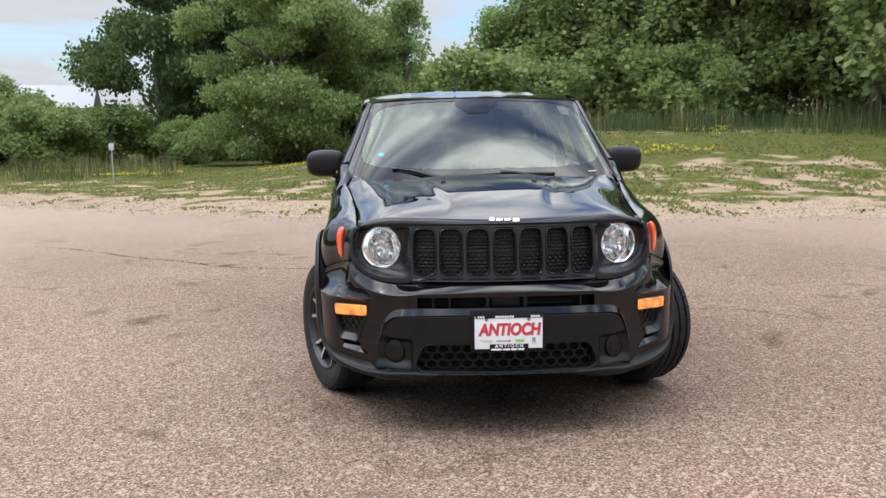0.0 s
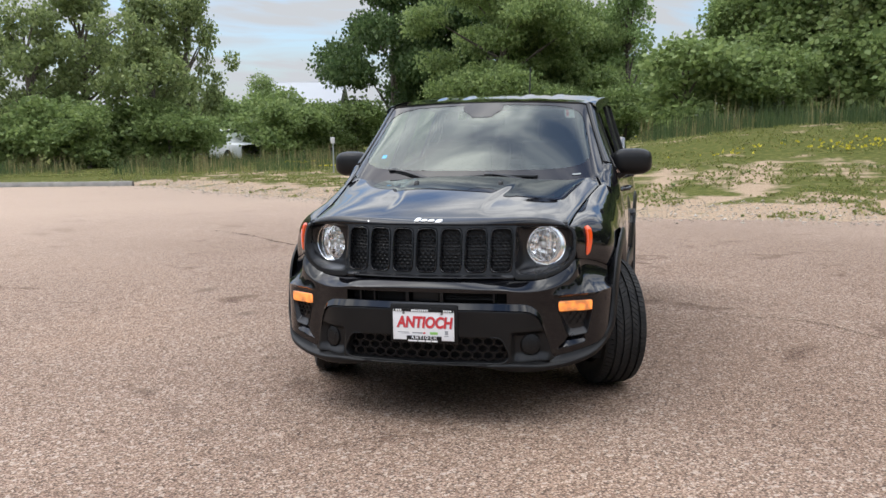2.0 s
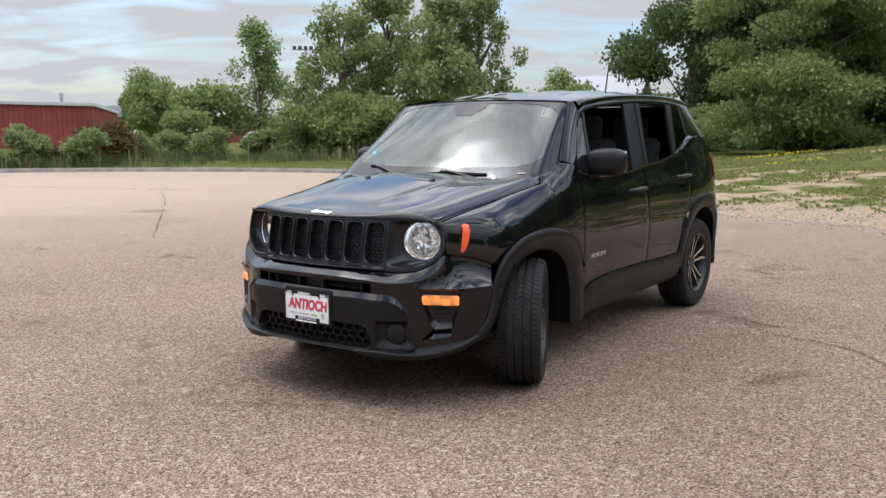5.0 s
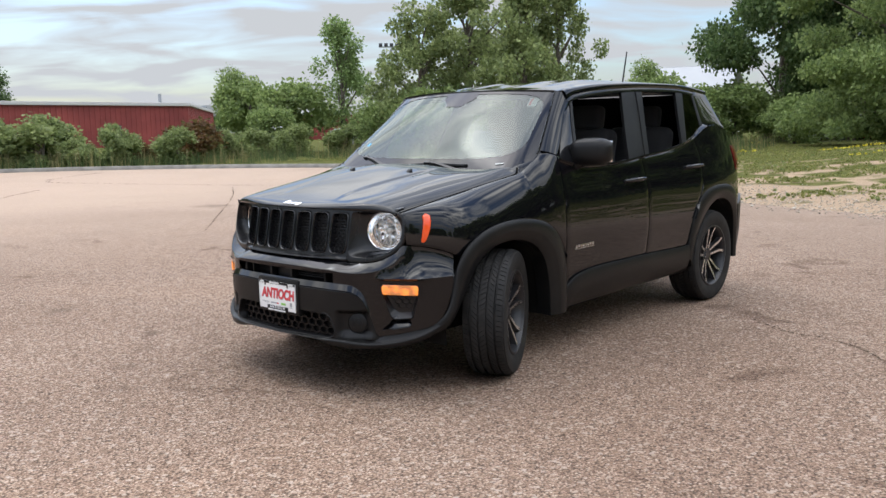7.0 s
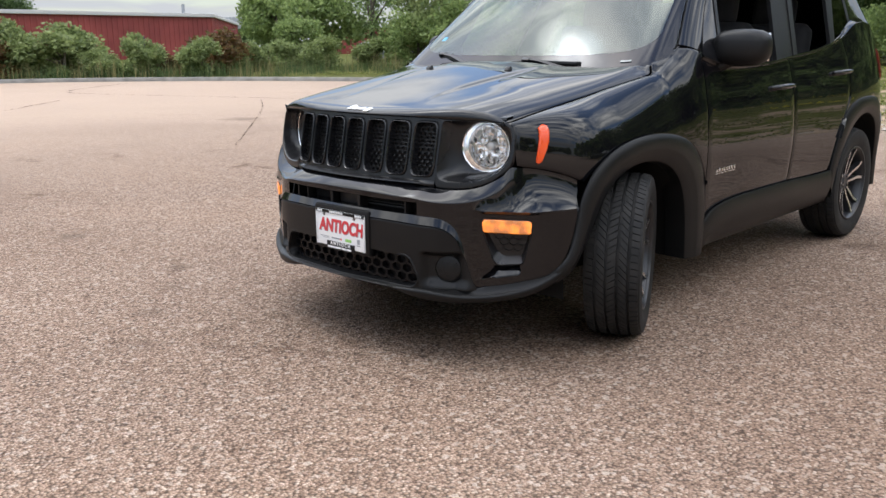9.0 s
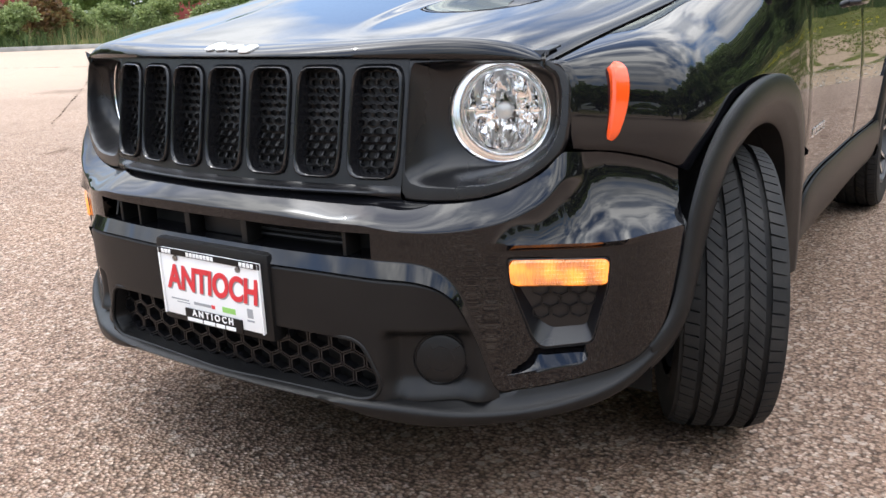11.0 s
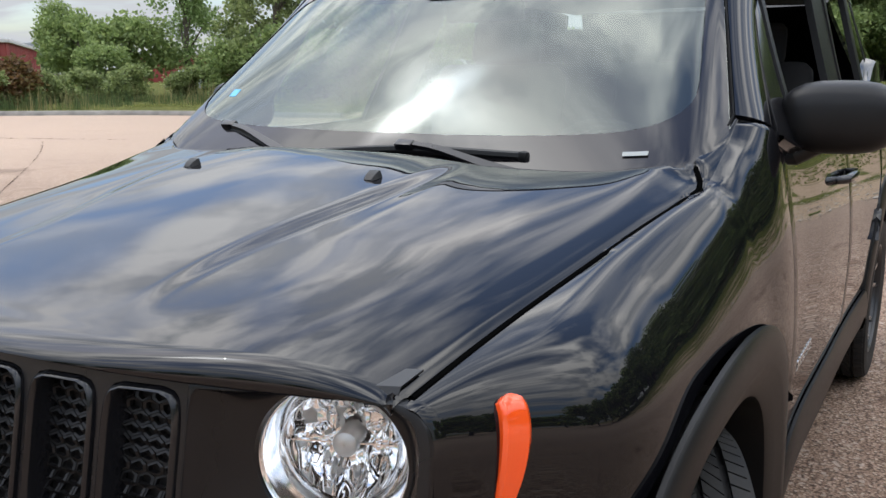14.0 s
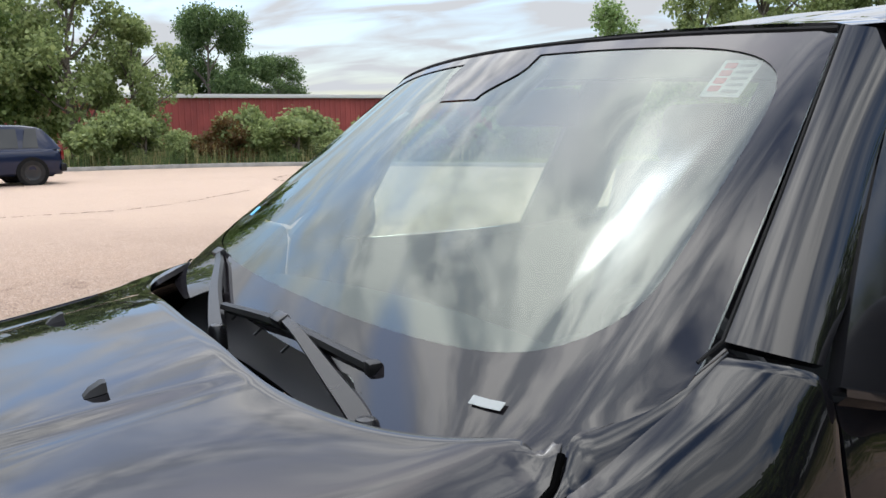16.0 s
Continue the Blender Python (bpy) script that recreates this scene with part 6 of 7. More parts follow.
def build_ground():
    # one sheet: fine near the lot, coarse to the horizon
    xs = np.unique(np.r_[np.linspace(-900, -80, 12), np.linspace(-80, -24, 40), np.linspace(-24, 24, 120), np.linspace(24, 80, 40), np.linspace(80, 900, 12)])
    ys = np.unique(np.r_[np.linspace(-900, -60, 10), np.linspace(-60, 5, 34), np.linspace(5, 40, 110), np.linspace(40, 90, 20), np.linspace(90, 900, 12)])
    verts = [(x, y, bank_z(x, y) - 0.02) for y in ys for x in xs]
    nx = len(xs)
    faces = [(j * nx + i, j * nx + i + 1, (j + 1) * nx + i + 1, (j + 1) * nx + i) for j in range(len(ys) - 1) for i in range(nx - 1)]
    me = mesh("ground", verts, faces, SOIL, 0)
    a = me.attributes.new("turf", "FLOAT", "POINT")
    vals = []
    for x, y, z in verts:
        s = y - edge_y(max(-60, min(40, x)))
        v = -0.09 + 0.17 * smooth_step(1.0, 3.6, s) - 0.13 * smooth_step(12.5, 14, s) * smooth_step(17, 15, s) + 0.20 * smooth_step(7.0, 11, s)
        vals.append(0.35 if x < -15 else v)
    a.data.foreach_set("value", vals)
    tagged(new("ground", me), "sandy soil with patchy grass and weeds", "ground", kind="structure")
    # asphalt lot with a ragged edge
    rim = curve(EDGE, 420)
    rim = [(x + 0.22 * noise.noise((x * 0.9, y * 0.9, 0)), y + 0.30 * noise.noise((x * 0.9, y * 0.9, 5)), 0) for x, y in rim]
    n = len(rim)
    bm = bmesh.new()
    vs = [bm.verts.new(p) for p in rim]
    bm.faces.new(vs)
    res = bmesh.ops.extrude_face_region(bm, geom=bm.faces[:])
    bmesh.ops.translate(bm, vec=(0, 0, -0.06), verts=[v for v in res["geom"] if isinstance(v, bmesh.types.BMVert)])
    bmesh.ops.triangulate(bm, faces=bm.faces[:])
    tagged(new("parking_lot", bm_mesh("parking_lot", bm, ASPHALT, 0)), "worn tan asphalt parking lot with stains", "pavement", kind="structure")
    # far kerb
    k = curve(EDGE[9:17], 160)
    d = np.gradient(k, axis=0)
    nrm = np.stack([-d[:, 1], d[:, 0]], 1) / np.linalg.norm(d, axis=1)[:, None]
    verts, faces = [], []
    for (x, y), (u, v) in zip(k, nrm):
        for o, z in ((0.02, -0.02), (0.0, 0.11), (-0.03, 0.14), (-0.15, 0.14), (-0.17, -0.02)):
            verts.append((x + u * o, y + v * o, z))
    for i in range(len(k) - 1):
        for j in range(4):
            faces.append((i * 5 + j, i * 5 + j + 1, i * 5 + 6 + j, i * 5 + 5 + j))
    tagged(new("kerb", mesh("kerb", verts, faces, KERB)), "low weathered concrete kerb", "kerb", kind="structure")


def crack(pts, width, seed):
    """A patched crack lying on the asphalt: a thin wandering ribbon."""
    rnd = random.Random(seed)
    c = curve(pts, max(40, int(len(pts) * 44)))
    verts, faces = [], []
    for i, (x, y) in enumerate(c):
        d = c[min(i + 1, len(c) - 1)] - c[max(i - 1, 0)]
        d = d / (np.linalg.norm(d) + 1e-9)
        w = width * rnd.uniform(0.12, 1.0) ** 1.5
        j = rnd.uniform(-1, 1) * width * 0.9
        px, py = x - d[1] * j, y + d[0] * j
        verts += [(px - d[1] * w, py + d[0] * w, 0.004), (px + d[1] * w, py - d[0] * w, 0.004)]
    faces = [(2 * i, 2 * i + 1, 2 * i + 3, 2 * i + 2) for i in range(len(c) - 1) if rnd.random() < 0.72]
    tagged(new("crack", mesh("crack", verts, faces, TAR, 0)), "dark weathered crack in the asphalt", "crack", kind="structure")


build_ground()
crack([(-5.25, 6.93), (-4.4, 6.38), (-3.63, 5.67), (-2.84, 5.12), (-2.23, 4.59), (-1.2, 4.35)], 0.030, 1)
crack([(-14, 8.9), (-11.5, 7.1), (-8.16, 4.39), (-6.6, 3.1)], 0.016, 2)
crack([(-18, 6), (-15, 3), (-14.5, 0), (-12, -3)], 0.05, 4)
crack([(1.45, 2.06), (1.8, 1.81), (2.01, 1.79), (2.28, 1.64), (2.54, 1.29), (2.85, 1.02)], 0.016, 5)
crack([(-26, 12), (-22, 8), (-18, 8.5), (-13, 10)], 0.06, 7)

# ---- plants ----
BARK = mat("tree_bark", (0.12, 0.095, 0.07), 0.95)
t = tex(BARK, "Noise", 14, 6)
put_in(BARK, "Base Color", ramp(BARK, t.outputs[0], (0.3, (0.06, 0.048, 0.038)), (0.7, (0.19, 0.16, 0.125))))
bump(BARK, t.outputs[0], 0.8, 0.02)


def leaf_mat(name, a, b, c):
    m = mat(name, b, 0.55, 0.0)
    put_in(m, "Base Color", random_tint(m, (0.0, a), (0.5, b), (1.0, c)))
    m.node_tree.nodes["Principled BSDF"].inputs["Specular IOR Level"].default_value = 0.35
    # light that passes through the blades
    nd, lk = m.node_tree.nodes, m.node_tree.links
    tr = nd.new("ShaderNodeBsdfTranslucent")
    src = nd["Principled BSDF"].inputs["Base Color"].links[0].from_socket
    lk.new(src, tr.inputs[0])
    mx = nd.new("ShaderNodeMixShader")
    mx.inputs[0].default_value = 0.5
    lk.new(nd["Principled BSDF"].outputs[0], mx.inputs[1])
    lk.new(tr.outputs[0], mx.inputs[2])
    lk.new(mx.outputs[0], nd["Material Output"].inputs[0])
    return m


LEAF_DARK = leaf_mat("dark_oak_leaves", (0.05746, 0.1017, 0.03359), (0.09724, 0.1503, 0.05127), (0.168, 0.2298, 0.08398))
LEAF_MID = leaf_mat("green_maple_leaves", (0.1432, 0.2016, 0.06895), (0.2227, 0.297, 0.1008), (0.3395, 0.4138, 0.1538))
LEAF_LIGHT = leaf_mat("light_poplar_leaves", (0.1591, 0.2334, 0.07956), (0.2334, 0.3288, 0.1167), (0.35, 0.4456, 0.1909))
LEAF_OLIVE = leaf_mat("olive_shrub_leaves", (0.1432, 0.1856, 0.06895), (0.2281, 0.2812, 0.1061), (0.35, 0.3978, 0.1644))
BLADE = leaf_mat("grass_blades", (0.1333, 0.1607, 0.03808), (0.2082, 0.232, 0.06307), (0.3689, 0.3332, 0.1309))
STRAW = leaf_mat("dry_grass_blades", (0.1768, 0.1503, 0.06188), (0.2829, 0.2387, 0.1061), (0.3713, 0.3182, 0.1591))
YELLOW = mat("yellow_weed_flowers", (0.65, 0.55, 0.04), 0.7)
RUST = leaf_mat("reddish_shrub_leaves", (0.1061, 0.05304, 0.0221), (0.1503, 0.08398, 0.03094), (0.1414, 0.1238, 0.0442))


def leaf_cloud(name, centres, count, size, material, seed, droop=0.3, shell=0.55, stretch=1.0):
    """Folded leaf sprays spread through ellipsoid clumps: (x, y, z, rx, ry, rz) each."""
    rng = np.random.default_rng(seed)
    c = np.array(centres, float)
    vol = c[:, 3] * c[:, 4] * c[:, 5]
    vol = vol ** 0.75
    pick = rng.choice(len(c), count, p=vol / vol.sum())
    d = rng.normal(size=(count, 3))
    d /= np.linalg.norm(d, axis=1)[:, None]
    rad = shell + (1.05 - shell) * rng.random(count) ** 0.7
    rad *= 1 + 0.16 * rng.normal(size=count)
    p = c[pick, :3] + d * rad[:, None] * c[pick, 3:]
    ax = rng.normal(size=(count, 3)) + d * 0.9
    ax[:, 2] -= droop
    ax /= np.linalg.norm(ax, axis=1)[:, None]
    bx = np.cross(ax, rng.normal(size=(count, 3)))
    bx /= np.linalg.norm(bx, axis=1)[:, None]
    nx = np.cross(ax, bx)
    s = size * (0.55 + 0.9 * rng.random(count))[:, None]
    tip, mid = ax * s * stretch, ax * s * 0.45
    w = bx * s * 0.42
    verts = np.stack([p, p + mid + w + nx * s * 0.12, p + tip, p + mid - w + nx * s * 0.12], 1).reshape(-1, 3)
    me = bpy.data.meshes.new(name)
    me.vertices.add(count * 4)
    me.vertices.foreach_set("co", verts.astype(np.float32).ravel())
    me.loops.add(count * 4)
    me.loops.foreach_set("vertex_index", np.arange(count * 4, dtype=np.int32))
    me.polygons.add(count)
    me.polygons.foreach_set("loop_start", np.arange(0, count * 4, 4, dtype=np.int32))
    me.materials.append(material)
    me.update(calc_edges=True)
    return me


def tree_meshes(name, height, spread, form, leaf, seed, count, size):
    """Trunk with limbs, and crown, of one tree with its foot at the origin."""
    rnd = random.Random(seed)
    verts, faces = [], []

    def limb(a, b, r0, r1, n=7, bend=0.1):
        base, m = len(verts), 6
        a, b = Vector(a), Vector(b)
        side = (b - a).orthogonal().normalized()
        off = Vector((rnd.uniform(-1, 1), rnd.uniform(-1, 1), 0.3)) * (b - a).length * bend
        d = (b - a).normalized()
        s2 = d.cross(side)
        for i in range(m):
            u = i / (m - 1)
            p = a.lerp(b, u) + off * math.sin(math.pi * u)
            r = r0 + (r1 - r0) * u
            for k in range(n):
                w = 2 * math.pi * k / n
                verts.append(p + (side * math.cos(w) + s2 * math.sin(w)) * r)
        for i in range(m - 1):
            for k in range(n):
                k2 = (k + 1) % n
                faces.append((base + i * n + k, base + i * n + k2, base + (i + 1) * n + k2, base + (i + 1) * n + k))
    r0 = 0.020 * height + 0.05
    limb((0, 0, -0.15), (rnd.uniform(-0.2, 0.2), rnd.uniform(-0.2, 0.2), height * 0.80), r0, r0 * 0.25, 9, 0.02)
    clumps = []
    if form == "round":
        for i in range(30):
            h = rnd.uniform(0.22, 0.95)
            ring = spread * math.sqrt(max(0.05, 1 - ((h - 0.50) / 0.52) ** 2)) * rnd.uniform(0.35, 0.95)
            a = rnd.uniform(0, 2 * math.pi)
            r = rnd.uniform(0.16, 0.34) * spread
            clumps.append((ring * math.cos(a), ring * math.sin(a), h * height, r * 1.15, r * 1.15, r * 0.75))
    elif form == "layered":
        for i in range(84):
            h = rnd.uniform(0.08, 0.97)
            ring = spread * math.sqrt(max(0.03, 1 - ((h - 0.36) / 0.66) ** 2)) * rnd.uniform(0.25, 1.0)
            a = rnd.uniform(0, 2 * math.pi)
            r = rnd.uniform(0.09, 0.20) * spread
            clumps.append((ring * math.cos(a), ring * math.sin(a), h * height - 0.25 * r, r * 1.45, r * 1.45, r * 0.62))
    elif form == "open":
        for i in range(46):
            h = rnd.uniform(0.16, 0.97)
            ring = spread * math.sqrt(max(0.05, 1 - ((h - 0.46) / 0.54) ** 2)) * rnd.uniform(0.25, 1.0)
            a = rnd.uniform(0, 2 * math.pi)
            r = rnd.uniform(0.11, 0.25) * spread
            clumps.append((ring * math.cos(a), ring * math.sin(a), h * height, r, r, r * 0.95))
    elif form == "tall":
        for i in range(26):
            h = rnd.uniform(0.22, 0.98)
            ring = spread * (1.0 - 0.55 * abs(h - 0.5) * 2) * rnd.uniform(0.15, 0.9)
            a = rnd.uniform(0, 2 * math.pi)
            r = rnd.uniform(0.22, 0.42) * spread
            clumps.append((ring * math.cos(a), ring * math.sin(a), h * height, r, r, r * 1.1))
    else:
        for i in range(16):
            h = rnd.uniform(0.12, 0.85)
            ring = spread * math.sqrt(max(0.05, 1 - (h * 0.95) ** 2)) * rnd.uniform(0.2, 0.9)
            a = rnd.uniform(0, 2 * math.pi)
            r = rnd.uniform(0.22, 0.42) * spread
            clumps.append((ring * math.cos(a), ring * math.sin(a), h * height, r, r, r * 0.8))
    for c in clumps[::2]:
        h0 = max(0.05, min(0.72, c[2] / height - 0.22)) * height
        limb((0, 0, h0), (c[0] * 0.92, c[1] * 0.92, c[2]), r0 * 0.38, 0.012, 5, 0.08)
    return mesh(name + "_trunk", verts, faces, BARK, 0), leaf_cloud(name + "_crown", clumps, count, size, leaf, seed, shell=0.35)


KINDS = {
    "oak": (11.0, 5.2, "round", LEAF_DARK, 40000, 0.21, "tall dark green oak with a ragged crown", "oak_tree"),
    "maple": (8.6, 5.4, "layered", LEAF_MID, 90000, 0.145, "broad green tree with layered boughs", "maple_tree"),
    "poplar": (8.0, 2.0, "tall", LEAF_LIGHT, 6500, 0.17, "slender light green poplar with loose leaves", "poplar_tree"),
    "willow": (9.0, 3.6, "open", LEAF_OLIVE, 11000, 0.20, "olive green tree with open branches", "willow_tree"),
    "ash": (8.4, 3.4, "tall", LEAF_MID, 15000, 0.21, "bushy green woodland tree", "ash_tree"),
    "shrub": (3.0, 1.9, "bush", LEAF_OLIVE, 5000, 0.19, "wild green shrub at the edge of the lot", "shrub"),
    "redshrub": (2.8, 1.6, "bush", RUST, 5000, 0.16, "reddish green wild shrub", "shrub"),
    "bush": (4.6, 2.8, "bush", LEAF_MID, 5500, 0.23, "large leafy green bush at the lot's edge", "bush"),
    "grove": (9.0, 4.2, "round", LEAF_MID, 2600, 0.70, "leafy green tree across the lot", "broadleaf_tree"),
}
MADE = {}


def plant(kind, az, dist, height, eye=(2.0, -4.6), wide=1.0, at=None, turn=None, variant=0):
    h0, spread, form, leaf, count, size, label, name = KINDS[kind]
    key = (kind, variant)
    if key not in MADE:
        MADE[key] = tree_meshes(name, h0, spread, form, leaf, 11 + 7 * variant + len(kind), count, size)
    trunk, crown = MADE[key]
    x, y = at or (eye[0] - dist * math.sin(radians(az)), eye[1] + dist * math.cos(radians(az)))
    s = height / h0
    ob = empty(name, label, "tree" if "tree" in name else "bush", group="trees and bushes round the lot")
    ob.matrix_basis = pose(x, y, bank_z(x, y) - 0.03, 0, 0, (az * 37 + dist * 11) % 360 if turn is None else turn) @ Matrix.Diagonal((s * wide, s * wide, s, 1))
    part("trunk", trunk, ob)
    part("crown", crown, ob)
    return ob


E0, E3, E7, E16 = (-0.5, -4.54), (2.1, -4.6), (3.0, -3.0), (1.4, -0.3)
# group of trees across the lot
for az, d, h, w in ((39.6, 46, 7.9, 0.9), (36.6, 48, 8.8, 1.0), (32.8, 45, 8.2, 0.95), (30.6, 46, 8.4, 0.7)):
    plant("willow", az, d, h, E3, wide=w, variant=int(az) % 2)
for k, az in enumerate((30.6, 32.0, 33.4, 35.0, 36.8, 38.6, 40.4, 42.0)):
    plant("bush", az, 42 + (k * 5) % 4, 2.4 + 0.5 * (k % 3), E3, wide=1.15, variant=k % 2)
plant("poplar", 45.2, 50, 7.3, E3)
plant("bush", 48.3, 50, 4.2, E3)
plant("bush", 51.5, 60, 4.8, E3, wide=0.8)
plant("ash", 53.8, 62, 5.0, E7, wide=1.1)
plant("bush", 43.2, 48, 2.4, E3)
plant("bush", 49.8, 46, 2.6, E3)
for k, (az, d, h) in enumerate(((57, 39, 1.3), (59.4, 37, 1.7), (61.5, 39, 1.2), (63.5, 37, 1.9), (65.5, 38, 1.2), (68, 37, 2.0), (70, 39, 1.2), (72.5, 37, 1.9), (75, 38, 1.4), (77.5, 38, 2.2), (51.5, 40, 1.6), (47.5, 42, 1.5), (55.5, 40, 1.4), (80, 37, 2.2), (58.2, 39, 2.2), (71.5, 38, 2.5), (66.8, 40, 2.3), (53.6, 41, 1.5), (78.8, 40, 2.5))):
    plant("redshrub" if k in (2, 7, 14) else "shrub", az, d, h, (1.3, -1.0), wide=1.0 + 0.2 * (k % 3), variant=k % 2)
for az, d, h, kind in ((79.0, 44, 6.6, "willow"), (82.5, 43, 8.6, "willow"), (86.5, 45, 9.6, "ash"), (90.5, 44, 9, "willow"), (95, 45, 9, "ash")):
    plant(kind, az, d, h, E16)
plant("oak", 74.4, 98, 13.6, E16, wide=0.85)
plant("oak", 70.0, 100, 9.0, E16, wide=0.9)
plant("oak", 54.6, 140, 7.5, E7, wide=0.9)
# behind the car
plant("oak", 14.6, 56, 13.2, E0, wide=0.80, variant=0)
plant("oak", 10.9, 58, 13.2, E0, wide=0.75, variant=1)
plant("maple", 7.0, 43, 9.6, E0, wide=0.85)
plant("maple", 3.7, 46, 9.2, E0, wide=0.62, variant=1)
plant("poplar", -1.0, 46, 8.0, E0)
for az in (4.6, 6.4, 7.8, 9.6):
    plant("bush", az, 46, 2.8, E3, wide=1.1, variant=int(az) % 2)
plant("ash", 1.2, 50, 7.2, E0)
plant("bush", -2.4, 58, 5.4, E0)
plant("bush", -4.4, 60, 5.6, E0)
for k, az in enumerate((13.3, 15.5, 17.3, 19.0, 21.0, 22.6)):
    plant("bush", az, 49 + (k * 5) % 6, 2.6 + 0.5 * (k % 3), E0, wide=1.15, variant=k % 2)
for k, az in enumerate((-1.0, 1.5, 4.0, 6.6)):
    plant("bush", az, 41 + (k * 3) % 4, 2.6 + 0.4 * (k % 3), E0, wide=1.2, variant=k % 2)
for az, d, h in ((20.2, 62, 3.8), (22.3, 60, 4.6), (24.2, 58, 3.8), (26.0, 57, 4.2), (28.0, 60, 3.8)):
    plant("bush", az, d, h, E0, variant=int(d) % 2)
plant("ash", 23.2, 64, 5.2, E0)
for k, (az, d, h, kind) in enumerate(((-6.8, 45, 6.4, "poplar"), (-8.4, 44, 6.3, "ash"), (-10.7, 43, 7.0, "ash"), (-13.2, 42, 8.2, "ash"), (-15.8, 43, 9.2, "willow"), (-18.6, 41, 9.0, "ash"), (-21.2, 42, 9.6, "ash"),
                                      (-24.2, 40, 9.8, "willow"), (-27.2, 38, 10.0, "ash"), (-30.2, 36, 10.2, "willow"), (-33.7, 34, 10.4, "ash"), (-37, 34, 10, "willow"), (-41, 34, 10, "ash"), (-46, 34, 10, "grove"), (-52, 33, 9, "grove"), (-59, 33, 9, "grove"), (-67, 34, 9, "grove"), (-77, 35, 9, "grove"))):
    plant(kind, az, d, h, E0, wide=1.15 if kind != "poplar" else 1.0, variant=k % 2)
for k, az in enumerate(range(-36, -4, 3)):
    plant("bush", az + 0.7 * (k % 3), 37 + (k * 7) % 5, 3.2 + 0.4 * (k % 4), E0, wide=1.2, variant=k % 2)
# trees across the lot behind the walk
for k, az in enumerate((100, 107, 114, 121, 130, 140, 150, 160, 171, 182, 193, 204, 215, 226, 237, 248, 258, 268)):
    plant("grove", az, 62 + (k * 13) % 12, 8.5 + (k * 5) % 4, variant=k % 2)


# ---- grass and weeds ----
def blades(name, spots, size, material, label, seed, per=14, lean=0.55, thin=0.06):
    """Tufts of narrow blades at spots (x, y, z, scale), one joined piece."""
    rng = np.random.default_rng(seed)
    sp = np.repeat(np.array(spots, float), per, axis=0)
    n = len(sp)
    a = rng.random(n) * 2 * np.pi
    r = rng.random(n) ** 0.5 * 0.5 * size
    base = sp[:, :3] + np.stack([np.cos(a) * r, np.sin(a) * r, np.zeros(n) - 0.01], 1) * sp[:, 3:4]
    b = rng.random(n) * 2 * np.pi
    h = size * sp[:, 3] * (0.45 + 0.75 * rng.random(n))
    out = np.stack([np.cos(b), np.sin(b), np.zeros(n)], 1) * (h * lean * rng.random(n))[:, None]
    up = np.stack([np.zeros(n), np.zeros(n), h], 1)
    w = np.stack([-np.sin(b), np.cos(b), np.zeros(n)], 1) * (h * thin + 0.003)[:, None]
    v = np.stack([base - w, base + w, base + up * 0.6 + out * 0.4 + w * 0.7, base + up * 0.6 + out * 0.4 - w * 0.7, base + up + out], 1).reshape(-1, 3)
    k = (np.arange(n) * 5)[:, None]
    faces = [tuple(f) for f in (k + np.array([[0, 1, 2, 3]])).tolist()] + [tuple(f) for f in (k + np.array([[3, 2, 4]])).tolist()]
    tagged(new(name, mesh(name, v, faces, material, 0)), label, "grass", kind="stuff")


rg = random.Random(5)
reeds, straw, turf_spots, weeds, flowers = [], [], [], [], []
for i in range(2600):
    az, d = rg.uniform(-62, -3), rg.uniform(29, 40)
    x, y = -0.5 - d * math.sin(radians(az)), -4.6 + d * math.cos(radians(az))
    (straw if rg.random() < 0.12 else reeds).append((x, y, bank_z(x, y), rg.uniform(0.4, 1.0) * (1 + 0.8 * noise.noise((x * 0.3, y * 0.3, 4)))))
for i in range(1500):
    az, d = rg.uniform(40, 96), rg.uniform(34, 41)
    x, y = 1.3 - d * math.sin(radians(az)), -1 + d * math.cos(radians(az))
    (straw if rg.random() < 0.25 else reeds).append((x, y, 0, rg.uniform(0.35, 0.9)))
for i in range(900):
    az, d = rg.uniform(14, 32), rg.uniform(31, 56)
    x, y = -0.5 - d * math.sin(radians(az)), -4.6 + d * math.cos(radians(az))
    (straw if rg.random() < 0.3 else reeds).append((x, y, bank_z(x, y), rg.uniform(0.3, 0.8)))
for i in range(44000):
    x = rg.uniform(-26, 24)
    y = edge_y(x) + rg.uniform(0.9, 26) * rg.uniform(0.2, 1)
    s = y - edge_y(x)
    c = noise.fractal((x * 0.55, y * 0.55, 2.0), 0.6, 2.0, 4) + 0.10 * smooth_step(6, 16, s) * 3 - 0.05
    if c > -0.10 + 0.40 * (1 - smooth_step(1.0, 3.6, s)):
        turf_spots.append((x, y, bank_z(x, y), rg.uniform(0.5, 1.25)))
        if c > 0.30 and rg.random() < 0.05:
            weeds.append((x, y, bank_z(x, y), rg.uniform(0.6, 1.3)))
        if s > 9 and noise.noise((x * 0.25, y * 0.25, 9)) > 0.26 and rg.random() < 0.4:
            flowers.append((x, y, bank_z(x, y) + 0.10, rg.uniform(0.5, 1)))
REED = leaf_mat("reed_blades", (0.0442, 0.07514, 0.02652), (0.07514, 0.1149, 0.03978), (0.1414, 0.1768, 0.07072))
blades("reeds", reeds, 0.75, REED, "tall green reeds and grass under the trees", 3, 12, 0.35, 0.012)
blades("dry_grass", straw, 1.1, STRAW, "tall dry straw-coloured grass", 4, 8, 0.3, 0.010)
blades("grass_tufts", turf_spots, 0.046, BLADE, "short patchy grass and weeds on sandy soil", 5, 9, 1.6, 0.14)
